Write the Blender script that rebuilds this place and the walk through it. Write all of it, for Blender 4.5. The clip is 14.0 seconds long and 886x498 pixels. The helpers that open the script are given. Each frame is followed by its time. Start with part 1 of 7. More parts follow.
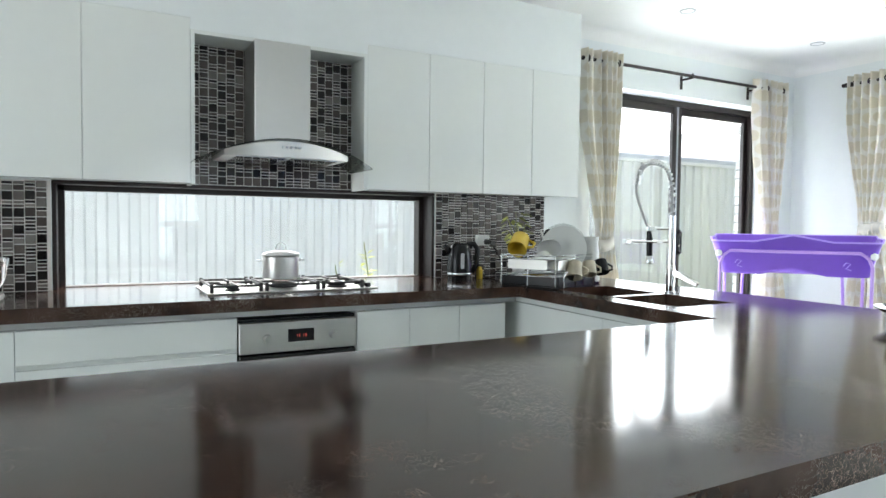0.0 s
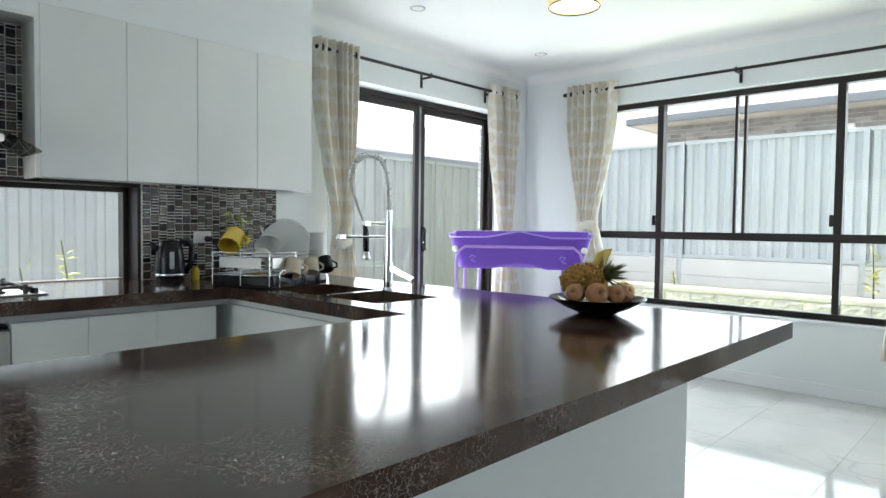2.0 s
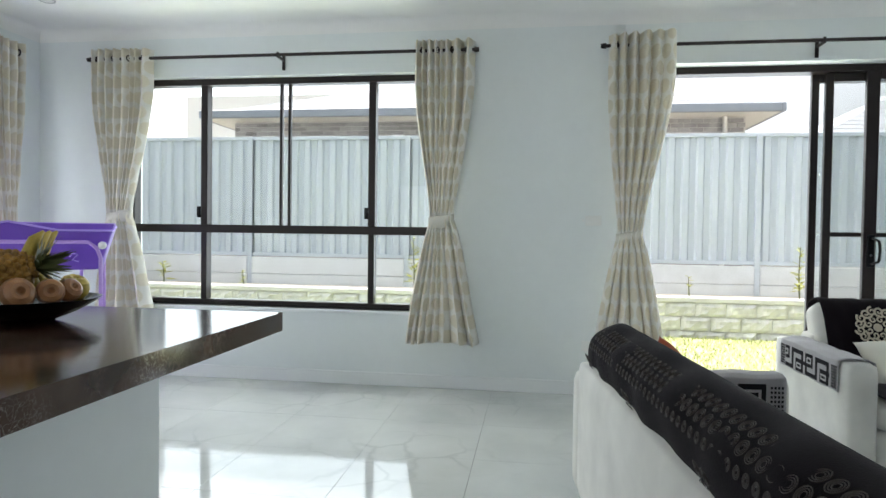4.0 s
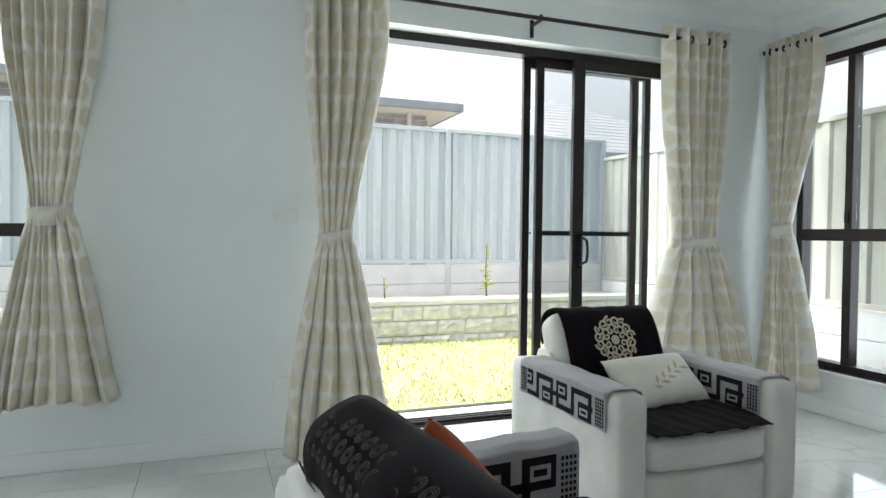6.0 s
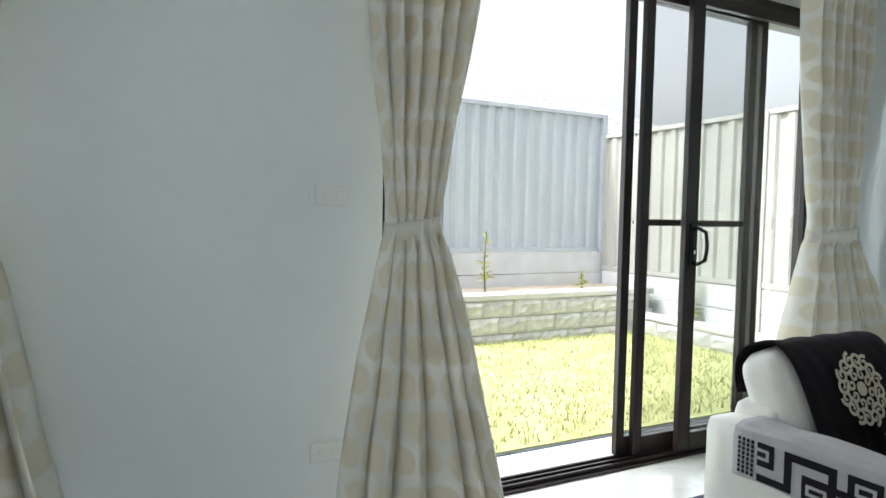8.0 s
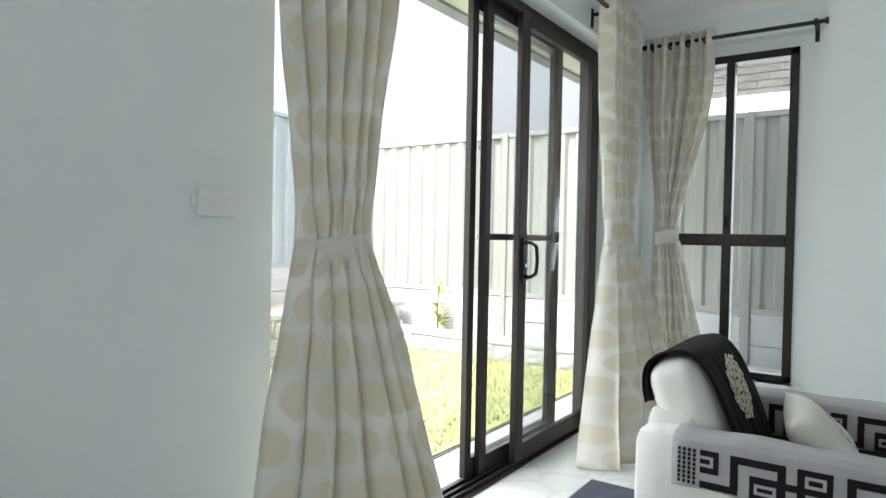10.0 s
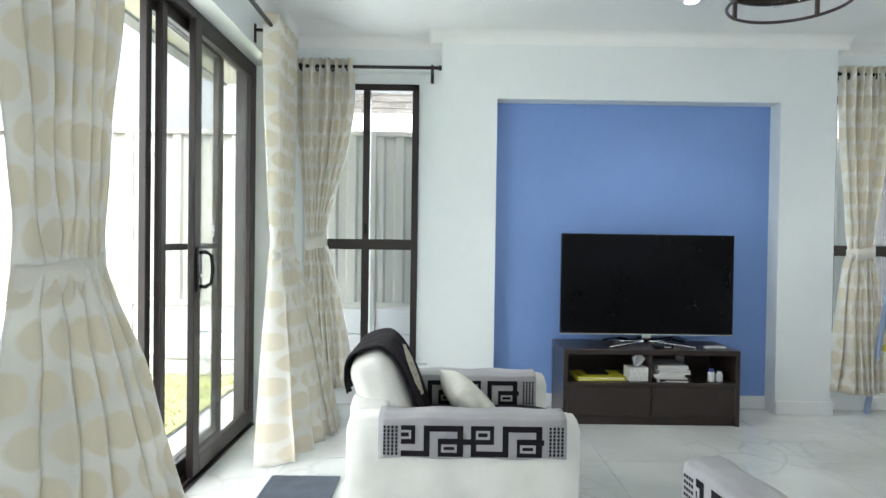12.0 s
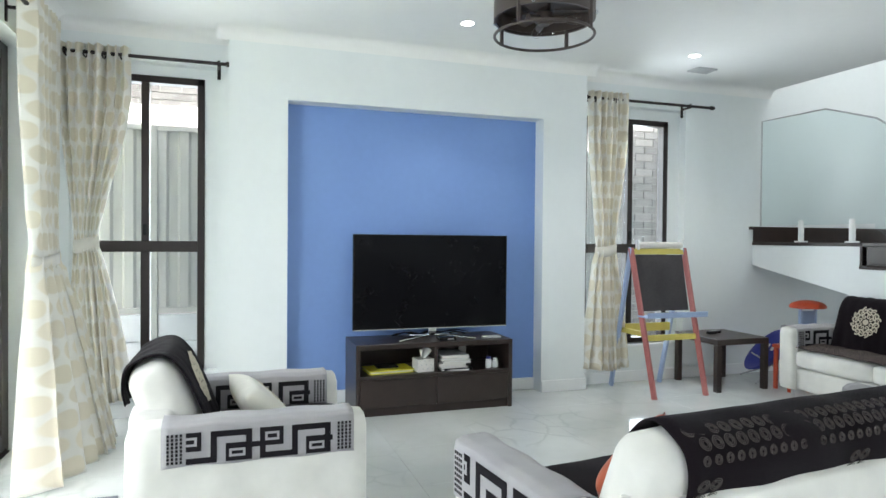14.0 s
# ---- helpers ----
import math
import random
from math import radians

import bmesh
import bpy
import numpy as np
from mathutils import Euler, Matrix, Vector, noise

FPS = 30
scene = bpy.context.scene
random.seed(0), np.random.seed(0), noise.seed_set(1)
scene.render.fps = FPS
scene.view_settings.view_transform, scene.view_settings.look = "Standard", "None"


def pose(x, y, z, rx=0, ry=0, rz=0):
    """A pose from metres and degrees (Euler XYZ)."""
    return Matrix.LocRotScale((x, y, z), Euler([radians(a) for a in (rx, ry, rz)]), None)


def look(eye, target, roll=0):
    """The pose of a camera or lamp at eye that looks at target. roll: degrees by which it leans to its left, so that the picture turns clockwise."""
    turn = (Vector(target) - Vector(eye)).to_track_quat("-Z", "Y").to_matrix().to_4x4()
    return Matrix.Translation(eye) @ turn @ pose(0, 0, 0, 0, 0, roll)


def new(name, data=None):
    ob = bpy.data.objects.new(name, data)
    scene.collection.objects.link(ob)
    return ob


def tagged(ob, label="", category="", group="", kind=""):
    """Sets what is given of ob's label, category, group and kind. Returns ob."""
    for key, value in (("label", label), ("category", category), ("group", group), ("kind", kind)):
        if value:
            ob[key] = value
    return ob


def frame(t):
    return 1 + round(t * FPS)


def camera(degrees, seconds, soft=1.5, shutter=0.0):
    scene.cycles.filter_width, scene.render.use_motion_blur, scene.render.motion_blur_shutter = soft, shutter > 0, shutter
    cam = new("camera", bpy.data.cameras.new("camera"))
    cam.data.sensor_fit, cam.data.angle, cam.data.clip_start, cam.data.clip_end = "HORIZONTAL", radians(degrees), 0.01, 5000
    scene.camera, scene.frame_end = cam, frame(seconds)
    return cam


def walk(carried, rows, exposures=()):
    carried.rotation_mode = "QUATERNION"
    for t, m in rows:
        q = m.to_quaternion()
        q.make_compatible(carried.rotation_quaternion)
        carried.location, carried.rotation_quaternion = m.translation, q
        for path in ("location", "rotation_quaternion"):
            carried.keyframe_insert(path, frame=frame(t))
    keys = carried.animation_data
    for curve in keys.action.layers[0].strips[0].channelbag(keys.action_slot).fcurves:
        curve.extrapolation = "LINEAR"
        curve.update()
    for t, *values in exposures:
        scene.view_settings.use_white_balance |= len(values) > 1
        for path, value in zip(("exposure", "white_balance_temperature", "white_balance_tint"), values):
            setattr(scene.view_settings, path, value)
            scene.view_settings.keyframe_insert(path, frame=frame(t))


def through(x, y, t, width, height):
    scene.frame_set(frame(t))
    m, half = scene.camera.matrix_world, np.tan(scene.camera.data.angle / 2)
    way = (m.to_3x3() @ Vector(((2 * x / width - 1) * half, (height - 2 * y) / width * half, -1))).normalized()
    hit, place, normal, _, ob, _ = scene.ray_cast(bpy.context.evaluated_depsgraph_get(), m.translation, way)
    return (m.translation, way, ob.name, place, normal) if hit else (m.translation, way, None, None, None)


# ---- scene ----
cam = camera(69.9, 14.0)
PATH = [
    (0, (0.162, 0.13, 1.263), (1.102, 1.894, 1.184), 0.6),
    (0.5, (0.215, 0.058, 1.266), (1.158, 1.819, 1.187), 0.6),
    (1, (0.335, 0.011, 1.257), (1.402, 1.701, 1.181), 0.6),
    (1.5, (0.484, 0.06, 1.263), (1.77, 1.591, 1.195), 0.6),
    (2, (0.62, 0.06, 1.24), (2.075, 1.431, 1.168), 0.7),
    (2.5, (0.839, -0.026, 1.216), (2.386, 1.239, 1.15), 0.7),
    (3, (1.006, -0.09, 1.198), (2.651, 1.047, 1.138), 0.8),
    (3.5, (1.135, -0.077, 1.18), (2.97, 0.718, 1.127), 0.9),
    (4, (1.258, -0.083, 1.161), (3.238, 0.197, 1.115), 0.8),
    (4.2, (1.337, -0.108, 1.147), (3.332, 0.017, 1.103), 0.9),
    (6.3, (2.624, -0.12, 1.193), (4.487, -0.846, 1.146), 0.9),
    (6.4, (2.699, -0.127, 1.197), (4.56, -0.858, 1.15), 1.0),
    (6.5, (2.809, -0.105, 1.2), (4.669, -0.84, 1.154), 1.0),
    (7, (3.201, -0.039, 1.191), (5.061, -0.772, 1.141), 1.2),
    (7.2, (3.349, -0.02, 1.192), (5.209, -0.752, 1.142), 0.9),
    (9.3, (4.307, 0.432, 1.219), (5.698, -1.003, 1.142), 1.8),
    (9.5, (4.386, 0.446, 1.174), (5.708, -1.054, 1.132), 1.2),
    (10, (4.552, 0.497, 1.198), (5.697, -1.142, 1.158), 1.1),
    (10.5, (4.675, 0.563, 1.224), (5.488, -1.263, 1.184), 1.1),
    (11, (4.735, 0.711, 1.223), (5.294, -1.209, 1.185), 1.0),
    (11.5, (4.778, 0.804, 1.261), (5.068, -1.174, 1.226), 0.9),
    (12, (4.856, 0.808, 1.255), (4.846, -1.192, 1.225), 0.8),
    (12.5, (4.899, 0.818, 1.248), (4.645, -1.166, 1.219), 0.8),
    (13, (4.888, 0.852, 1.264), (4.518, -1.114, 1.234), 0.7),
    (13.5, (4.855, 0.897, 1.275), (4.37, -1.043, 1.244), 0.6),
    (14, (4.832, 0.936, 1.278), (4.202, -0.962, 1.248), 0.5),
]
walk(cam, [(t, look(eye, target, roll)) for t, eye, target, roll in PATH],
     exposures=[(0, 1.13), (0.8, 1.06), (2, 0.6), (3, 0.3), (3.5, 0.26), (4.2, 0.28), (6.5, 0.16), (7.2, 0.03), (9.5, 0.08), (11, 0.46), (12.5, 0.82), (14, 0.93)])

# world, sun and exposure
world = bpy.data.worlds.new("sky")
scene.world = world
world.use_nodes = True
wn, wl = world.node_tree.nodes, world.node_tree.links
wn.clear()
sky = wn.new("ShaderNodeTexSky")
sky.sky_type, sky.sun_disc = "NISHITA", False
sky.sun_elevation, sky.sun_rotation = radians(54), radians(16)
sky.air_density, sky.dust_density = 1.0, 8.0
back = wn.new("ShaderNodeBackground")
back.inputs["Strength"].default_value = 0.15
wout = wn.new("ShaderNodeOutputWorld")
haze = wn.new("ShaderNodeHueSaturation")
haze.inputs["Saturation"].default_value, haze.inputs["Value"].default_value = 0.26, 3.1
wl.new(sky.outputs[0], haze.inputs["Color"])
wl.new(haze.outputs[0], back.inputs[0])
wl.new(back.outputs[0], wout.inputs[0])
sun = new("sun", bpy.data.lights.new("sun", "SUN"))
sun.data.energy, sun.data.angle, sun.data.color = 2.3, radians(1.5), (1.0, 0.96, 0.91)
sun.matrix_world = look((1.6, 5.6, 8.0), (0, 0, 0))
SKYLIGHT = 8.0  # watts per square metre of opening


def sky_panel(x, y, z, w, h, rx, rz, power=None):
    """An area lamp in a window's opening, standing in for the light of the sky."""
    lamp = new("window_light", bpy.data.lights.new("window_light", "AREA"))
    lamp.data.shape, lamp.data.size, lamp.data.size_y = "RECTANGLE", w, h
    lamp.data.energy = (power or SKYLIGHT) * w * h
    lamp.data.color = (0.85, 0.935, 1.0)
    lamp.matrix_world = pose(x, y, z, rx, 0, rz)
    return lamp


# lamps look along their own -z: turned by rx = 90 they shine to +y
sky_panel(4.6, 4.5, 1.3, 2.0, 2.2, -90, 0, 9.0)
sky_panel(1.0, 4.5, 1.2, 2.2, 0.5, -90, 0, 1.2)
sky_panel(6.5, 1.85, 1.5, 2.6, 1.7, -90, -90)
sky_panel(6.5, -2.0, 1.25, 2.6, 2.3, -90, -90)
sky_panel(5.4, -4.45, 1.4, 0.7, 2.0, 90, 0, 12.0)
sky_panel(1.3, -4.45, 1.4, 0.8, 2.0, 90, 0, 18.0)
# fill light through the added west window, for the cabinet and sink fronts
sky_panel(-4.60, 1.7, 1.35, 3.0, 2.0, -90, 90, 7.5)

# ---- materials ----
def material(name, color, rough=0.5, metal=0.0, vary=0.06, scale=6.0, bump=0.0, bump_scale=60.0, spec=0.5, coat=0.0, rand=0.0, dark=None, rough_vary=0.0):
    """A painted or solid surface: base colour with broad stains and fine grain, both in metres, and a fine relief."""
    m = bpy.data.materials.new(name)
    m.use_nodes = True
    n, l = m.node_tree.nodes, m.node_tree.links
    b = n["Principled BSDF"]
    b.inputs["Roughness"].default_value, b.inputs["Metallic"].default_value = rough, metal
    b.inputs["Specular IOR Level"].default_value = spec
    b.inputs["Coat Weight"].default_value = coat
    co = n.new("ShaderNodeTexCoord")
    big = n.new("ShaderNodeTexNoise")
    big.inputs["Scale"].default_value, big.inputs["Detail"].default_value = scale, 5
    fine = n.new("ShaderNodeTexNoise")
    fine.inputs["Scale"].default_value, fine.inputs["Detail"].default_value = scale * 14, 3
    for t in (big, fine):
        l.new(co.outputs["Object"], t.inputs["Vector"])
    add = n.new("ShaderNodeMath")
    add.operation = "ADD"
    half = n.new("ShaderNodeMath")
    half.operation, half.inputs[1].default_value = "MULTIPLY", 0.5
    l.new(fine.outputs[0], half.inputs[0])
    l.new(big.outputs[0], add.inputs[0])
    l.new(half.outputs[0], add.inputs[1])
    ramp = n.new("ShaderNodeValToRGB")
    lo = dark or [c * (1 - vary) for c in color]
    hi = [min(1, c * (1 + vary)) for c in color]
    ramp.color_ramp.elements[0].position, ramp.color_ramp.elements[1].position = 0.45, 1.05
    ramp.color_ramp.elements[0].color, ramp.color_ramp.elements[1].color = (*lo, 1), (*hi, 1)
    l.new(add.outputs[0], ramp.inputs[0])
    out = ramp.outputs[0]
    if rand:
        info = n.new("ShaderNodeObjectInfo")
        isl = n.new("ShaderNodeNewGeometry")
        s = n.new("ShaderNodeMath")
        s.operation = "ADD"
        l.new(info.outputs["Random"], s.inputs[0])
        l.new(isl.outputs["Random Per Island"], s.inputs[1])
        f = n.new("ShaderNodeMath")
        f.operation = "FRACT"
        l.new(s.outputs[0], f.inputs[0])
        r = n.new("ShaderNodeMapRange")
        r.inputs["To Min"].default_value, r.inputs["To Max"].default_value = 1 - rand, 1 + rand
        l.new(f.outputs[0], r.inputs["Value"])
        hsv = n.new("ShaderNodeHueSaturation")
        l.new(out, hsv.inputs["Color"])
        l.new(r.outputs[0], hsv.inputs["Value"])
        out = hsv.outputs[0]
    l.new(out, b.inputs["Base Color"])
    if rough_vary:
        r2 = n.new("ShaderNodeMapRange")
        r2.inputs["To Min"].default_value, r2.inputs["To Max"].default_value = max(0, rough - rough_vary), rough + rough_vary
        l.new(big.outputs[0], r2.inputs["Value"])
        l.new(r2.outputs[0], b.inputs["Roughness"])
    if bump:
        t = n.new("ShaderNodeTexNoise")
        t.inputs["Scale"].default_value, t.inputs["Detail"].default_value = bump_scale, 4
        l.new(co.outputs["Object"], t.inputs["Vector"])
        bp = n.new("ShaderNodeBump")
        bp.inputs["Strength"].default_value, bp.inputs["Distance"].default_value = bump, 0.004
        l.new(t.outputs[0], bp.inputs["Height"])
        l.new(bp.outputs[0], b.inputs["Normal"])
    return m


def nodes_of(m):
    return m.node_tree.nodes, m.node_tree.links, m.node_tree.nodes["Principled BSDF"]


def stone(name, base, base2, vein, rough, vein_width=0.03, scale=1.6, veins=0.9, patch=0.5, patch_scale=None):
    """Polished stone: clouded ground with broken, branching veins."""
    m = bpy.data.materials.new(name)
    m.use_nodes = True
    n, l, b = nodes_of(m)
    b.inputs["Roughness"].default_value = rough
    geo = n.new("ShaderNodeNewGeometry")
    src = geo.outputs["Position"]
    cloud = n.new("ShaderNodeTexNoise")
    cloud.inputs["Scale"].default_value, cloud.inputs["Detail"].default_value = scale * 1.6, 8
    l.new(src, cloud.inputs["Vector"])
    warp = n.new("ShaderNodeTexNoise")
    warp.inputs["Scale"].default_value, warp.inputs["Detail"].default_value = scale * 3, 6
    l.new(src, warp.inputs["Vector"])
    mixv = n.new("ShaderNodeVectorMath")
    mixv.operation = "MULTIPLY_ADD"
    mixv.inputs[1].default_value = (0.35, 0.35, 0.35)
    l.new(warp.outputs["Color"], mixv.inputs[0])
    l.new(src, mixv.inputs[2])
    vor = n.new("ShaderNodeTexVoronoi")
    vor.feature = "DISTANCE_TO_EDGE"
    vor.inputs["Scale"].default_value = scale * 5
    l.new(mixv.outputs[0], vor.inputs["Vector"])
    line = n.new("ShaderNodeMapRange")
    line.inputs["From Min"].default_value, line.inputs["From Max"].default_value = 0.0, vein_width
    line.inputs["To Min"].default_value, line.inputs["To Max"].default_value = 1, 0
    l.new(vor.outputs["Distance"], line.inputs["Value"])
    gate = n.new("ShaderNodeTexNoise")
    gate.inputs["Scale"].default_value, gate.inputs["Detail"].default_value = patch_scale or scale * 1.9, 6
    off = n.new("ShaderNodeVectorMath")
    off.operation, off.inputs[1].default_value = "ADD", (7.3, 2.1, 4.4)
    l.new(src, off.inputs[0])
    l.new(off.outputs[0], gate.inputs["Vector"])
    gr = n.new("ShaderNodeMapRange")
    gr.inputs["From Min"].default_value, gr.inputs["From Max"].default_value = patch, patch + 0.15
    l.new(gate.outputs[0], gr.inputs["Value"])
    mul = n.new("ShaderNodeMath")
    mul.operation = "MULTIPLY"
    l.new(line.outputs[0], mul.inputs[0])
    l.new(gr.outputs[0], mul.inputs[1])
    mul2 = n.new("ShaderNodeMath")
    mul2.operation, mul2.inputs[1].default_value = "MULTIPLY", veins
    l.new(mul.outputs[0], mul2.inputs[0])
    ramp = n.new("ShaderNodeValToRGB")
    ramp.color_ramp.elements[0].position, ramp.color_ramp.elements[1].position = 0.35, 0.7
    ramp.color_ramp.elements[0].color, ramp.color_ramp.elements[1].color = (*base, 1), (*base2, 1)
    l.new(cloud.outputs[0], ramp.inputs[0])
    mx = n.new("ShaderNodeMix")
    mx.data_type = "RGBA"
    l.new(mul2.outputs[0], mx.inputs["Factor"])
    l.new(ramp.outputs[0], mx.inputs["A"])
    mx.inputs["B"].default_value = (*vein, 1)
    l.new(mx.outputs["Result"], b.inputs["Base Color"])
    return m


def glass(name, tint=(1, 1, 1), rough=0.0):
    m = bpy.data.materials.new(name)
    m.use_nodes = True
    n, l, b = nodes_of(m)
    n.remove(b)
    tr, gl, mx, fr = n.new("ShaderNodeBsdfTransparent"), n.new("ShaderNodeBsdfGlossy"), n.new("ShaderNodeMixShader"), n.new("ShaderNodeLayerWeight")
    tr.inputs[0].default_value = (*tint, 1)
    gl.inputs["Roughness"].default_value = rough
    fr.inputs[0].default_value = 0.5
    pw, ma = n.new("ShaderNodeMath"), n.new("ShaderNodeMath")
    pw.operation, pw.inputs[1].default_value = "POWER", 5.0
    ma.operation, ma.inputs[1].default_value, ma.inputs[2].default_value = "MULTIPLY_ADD", 0.8, 0.02
    l.new(fr.outputs["Facing"], pw.inputs[0])
    l.new(pw.outputs[0], ma.inputs[0])
    l.new(ma.outputs[0], mx.inputs[0])
    l.new(tr.outputs[0], mx.inputs[1])
    l.new(gl.outputs[0], mx.inputs[2])
    l.new(mx.outputs[0], n["Material Output"].inputs[0])
    return m


def emitter(name, color, strength):
    m = bpy.data.materials.new(name)
    m.use_nodes = True
    n, l, b = nodes_of(m)
    b.inputs["Emission Color"].default_value, b.inputs["Emission Strength"].default_value = (*color, 1), strength
    b.inputs["Base Color"].default_value = (*color, 1)
    return m


WALL = material("wall_paint", (0.77, 0.81, 0.815), 0.55, vary=0.025, scale=1.2, bump=0.06, bump_scale=220)
CEIL = material("ceiling_paint", (0.84, 0.85, 0.84), 0.8, vary=0.02, scale=1.0, bump=0.04, bump_scale=200)
TRIM = material("white_trim", (0.80, 0.82, 0.83), 0.35, vary=0.02, scale=2)
BLUE = material("blue_paint", (0.185, 0.31, 0.63), 0.5, vary=0.04, scale=1.5, bump=0.05, bump_scale=200)
GLOSSW = material("white_laminate", (0.76, 0.79, 0.77), 0.16, vary=0.015, scale=1.5)
WORKTOP = stone("dark_marble", (0.027, 0.013, 0.009), (0.070, 0.037, 0.026), (0.42, 0.36, 0.31), 0.11, 0.04, 5.5, 0.85, patch=0.465, patch_scale=3.2)
WORKTOP.node_tree.nodes["Principled BSDF"].inputs["Specular IOR Level"].default_value = 0.42
FLOOR = stone("pale_marble_tile", (0.54, 0.565, 0.555), (0.74, 0.76, 0.74), (0.46, 0.49, 0.48), 0.07, 0.06, 0.7, 0.5, patch=0.45)
GROUT = material("grout", (0.68, 0.70, 0.68), 0.8, vary=0.08, scale=9)
BROWN = material("dark_bronze_frame", (0.018, 0.012, 0.011), 0.4, vary=0.1, scale=8, spec=0.35)
GLASS = glass("window_glass", (0.94, 0.955, 0.955))
STEEL = material("brushed_steel", (0.58, 0.575, 0.555), 0.36, 1.0, vary=0.025, scale=3, rough_vary=0.05)
CHROME = material("chrome", (0.80, 0.81, 0.82), 0.08, 1.0, vary=0.02)
BLACK = material("black_plastic", (0.009, 0.009, 0.010), 0.2, vary=0.15, scale=10, spec=0.3)
IRON = material("cast_iron", (0.015, 0.015, 0.016), 0.45, vary=0.2, scale=30, bump=0.2, bump_scale=150)
BLACKGLASS = material("black_glass", (0.004, 0.004, 0.005), 0.05, vary=0.1)
FENCE = material("fence_sheet", (0.44, 0.49, 0.55), 0.6, vary=0.05, scale=0.8, dark=(0.41, 0.46, 0.52), spec=0.2)
FENCEPALE = material("fence_sheet_pale", (0.34, 0.36, 0.365), 0.6, vary=0.05, scale=0.8, spec=0.2)
# lighter copy of the pale sheet, offsetting shade on the south fence
FENCELIFTED = material("fence_sheet_lifted", (0.39, 0.40, 0.385), 0.6, vary=0.05, scale=0.8, spec=0.2)
SCREEN = material("dark_screen", (0.004, 0.004, 0.005), 0.22, vary=0.1, spec=0.15)
SLEEPER = material("concrete_sleeper", (0.55, 0.58, 0.61), 0.8, vary=0.1, scale=4, bump=0.3, bump_scale=40)
BLOCK = material("split_face_block", (0.50, 0.51, 0.525), 0.9, vary=0.25, scale=12, bump=0.9, bump_scale=45, rand=0.08)
PAVER = material("concrete_paver", (0.50, 0.51, 0.52), 0.8, vary=0.08, scale=5, bump=0.2, bump_scale=90, rand=0.05)
GRASS = material("lawn", (0.40, 0.42, 0.22), 0.8, vary=0.3, scale=3.0, bump=0.8, bump_scale=120, dark=(0.32, 0.34, 0.14))
BRICK = material("brown_brick", (0.35, 0.343, 0.337), 0.85, vary=0.2, scale=8, bump=0.5, bump_scale=60, rand=0.25)
MORTAR = material("mortar", (0.64, 0.63, 0.60), 0.9, vary=0.1, scale=10)
# brick and mortar copies darkened to hold back the sun on the south neighbour
BRICKDIMMED = material("dimmed_brick", (0.13, 0.125, 0.12), 0.85, vary=0.2, scale=8, bump=0.5, bump_scale=60, rand=0.2)
MORTARDIMMED = material("dimmed_mortar", (0.36, 0.355, 0.34), 0.9, vary=0.1, scale=10)
# brick copy lightened to offset the shade between the houses
BRICKLIFTED = material("lifted_brick", (0.50, 0.485, 0.47), 0.85, vary=0.15, scale=8, bump=0.5, bump_scale=60, rand=0.12)
ROOF = material("roof_tile", (0.34, 0.35, 0.37), 0.7, vary=0.15, scale=3, rand=0.1)
FASCIA = material("painted_fascia", (0.62, 0.62, 0.58), 0.5, vary=0.04)
GUTTER = material("metal_gutter", (0.22, 0.25, 0.28), 0.4, vary=0.05)
SOIL = material("pale_garden_soil", (0.45, 0.40, 0.33), 0.95, vary=0.25, scale=8, bump=0.8, bump_scale=60)


N, E, S, W, H = 3.95, 5.98, -4.0, -4.2, 2.77  # inner faces of the walls, ceiling height


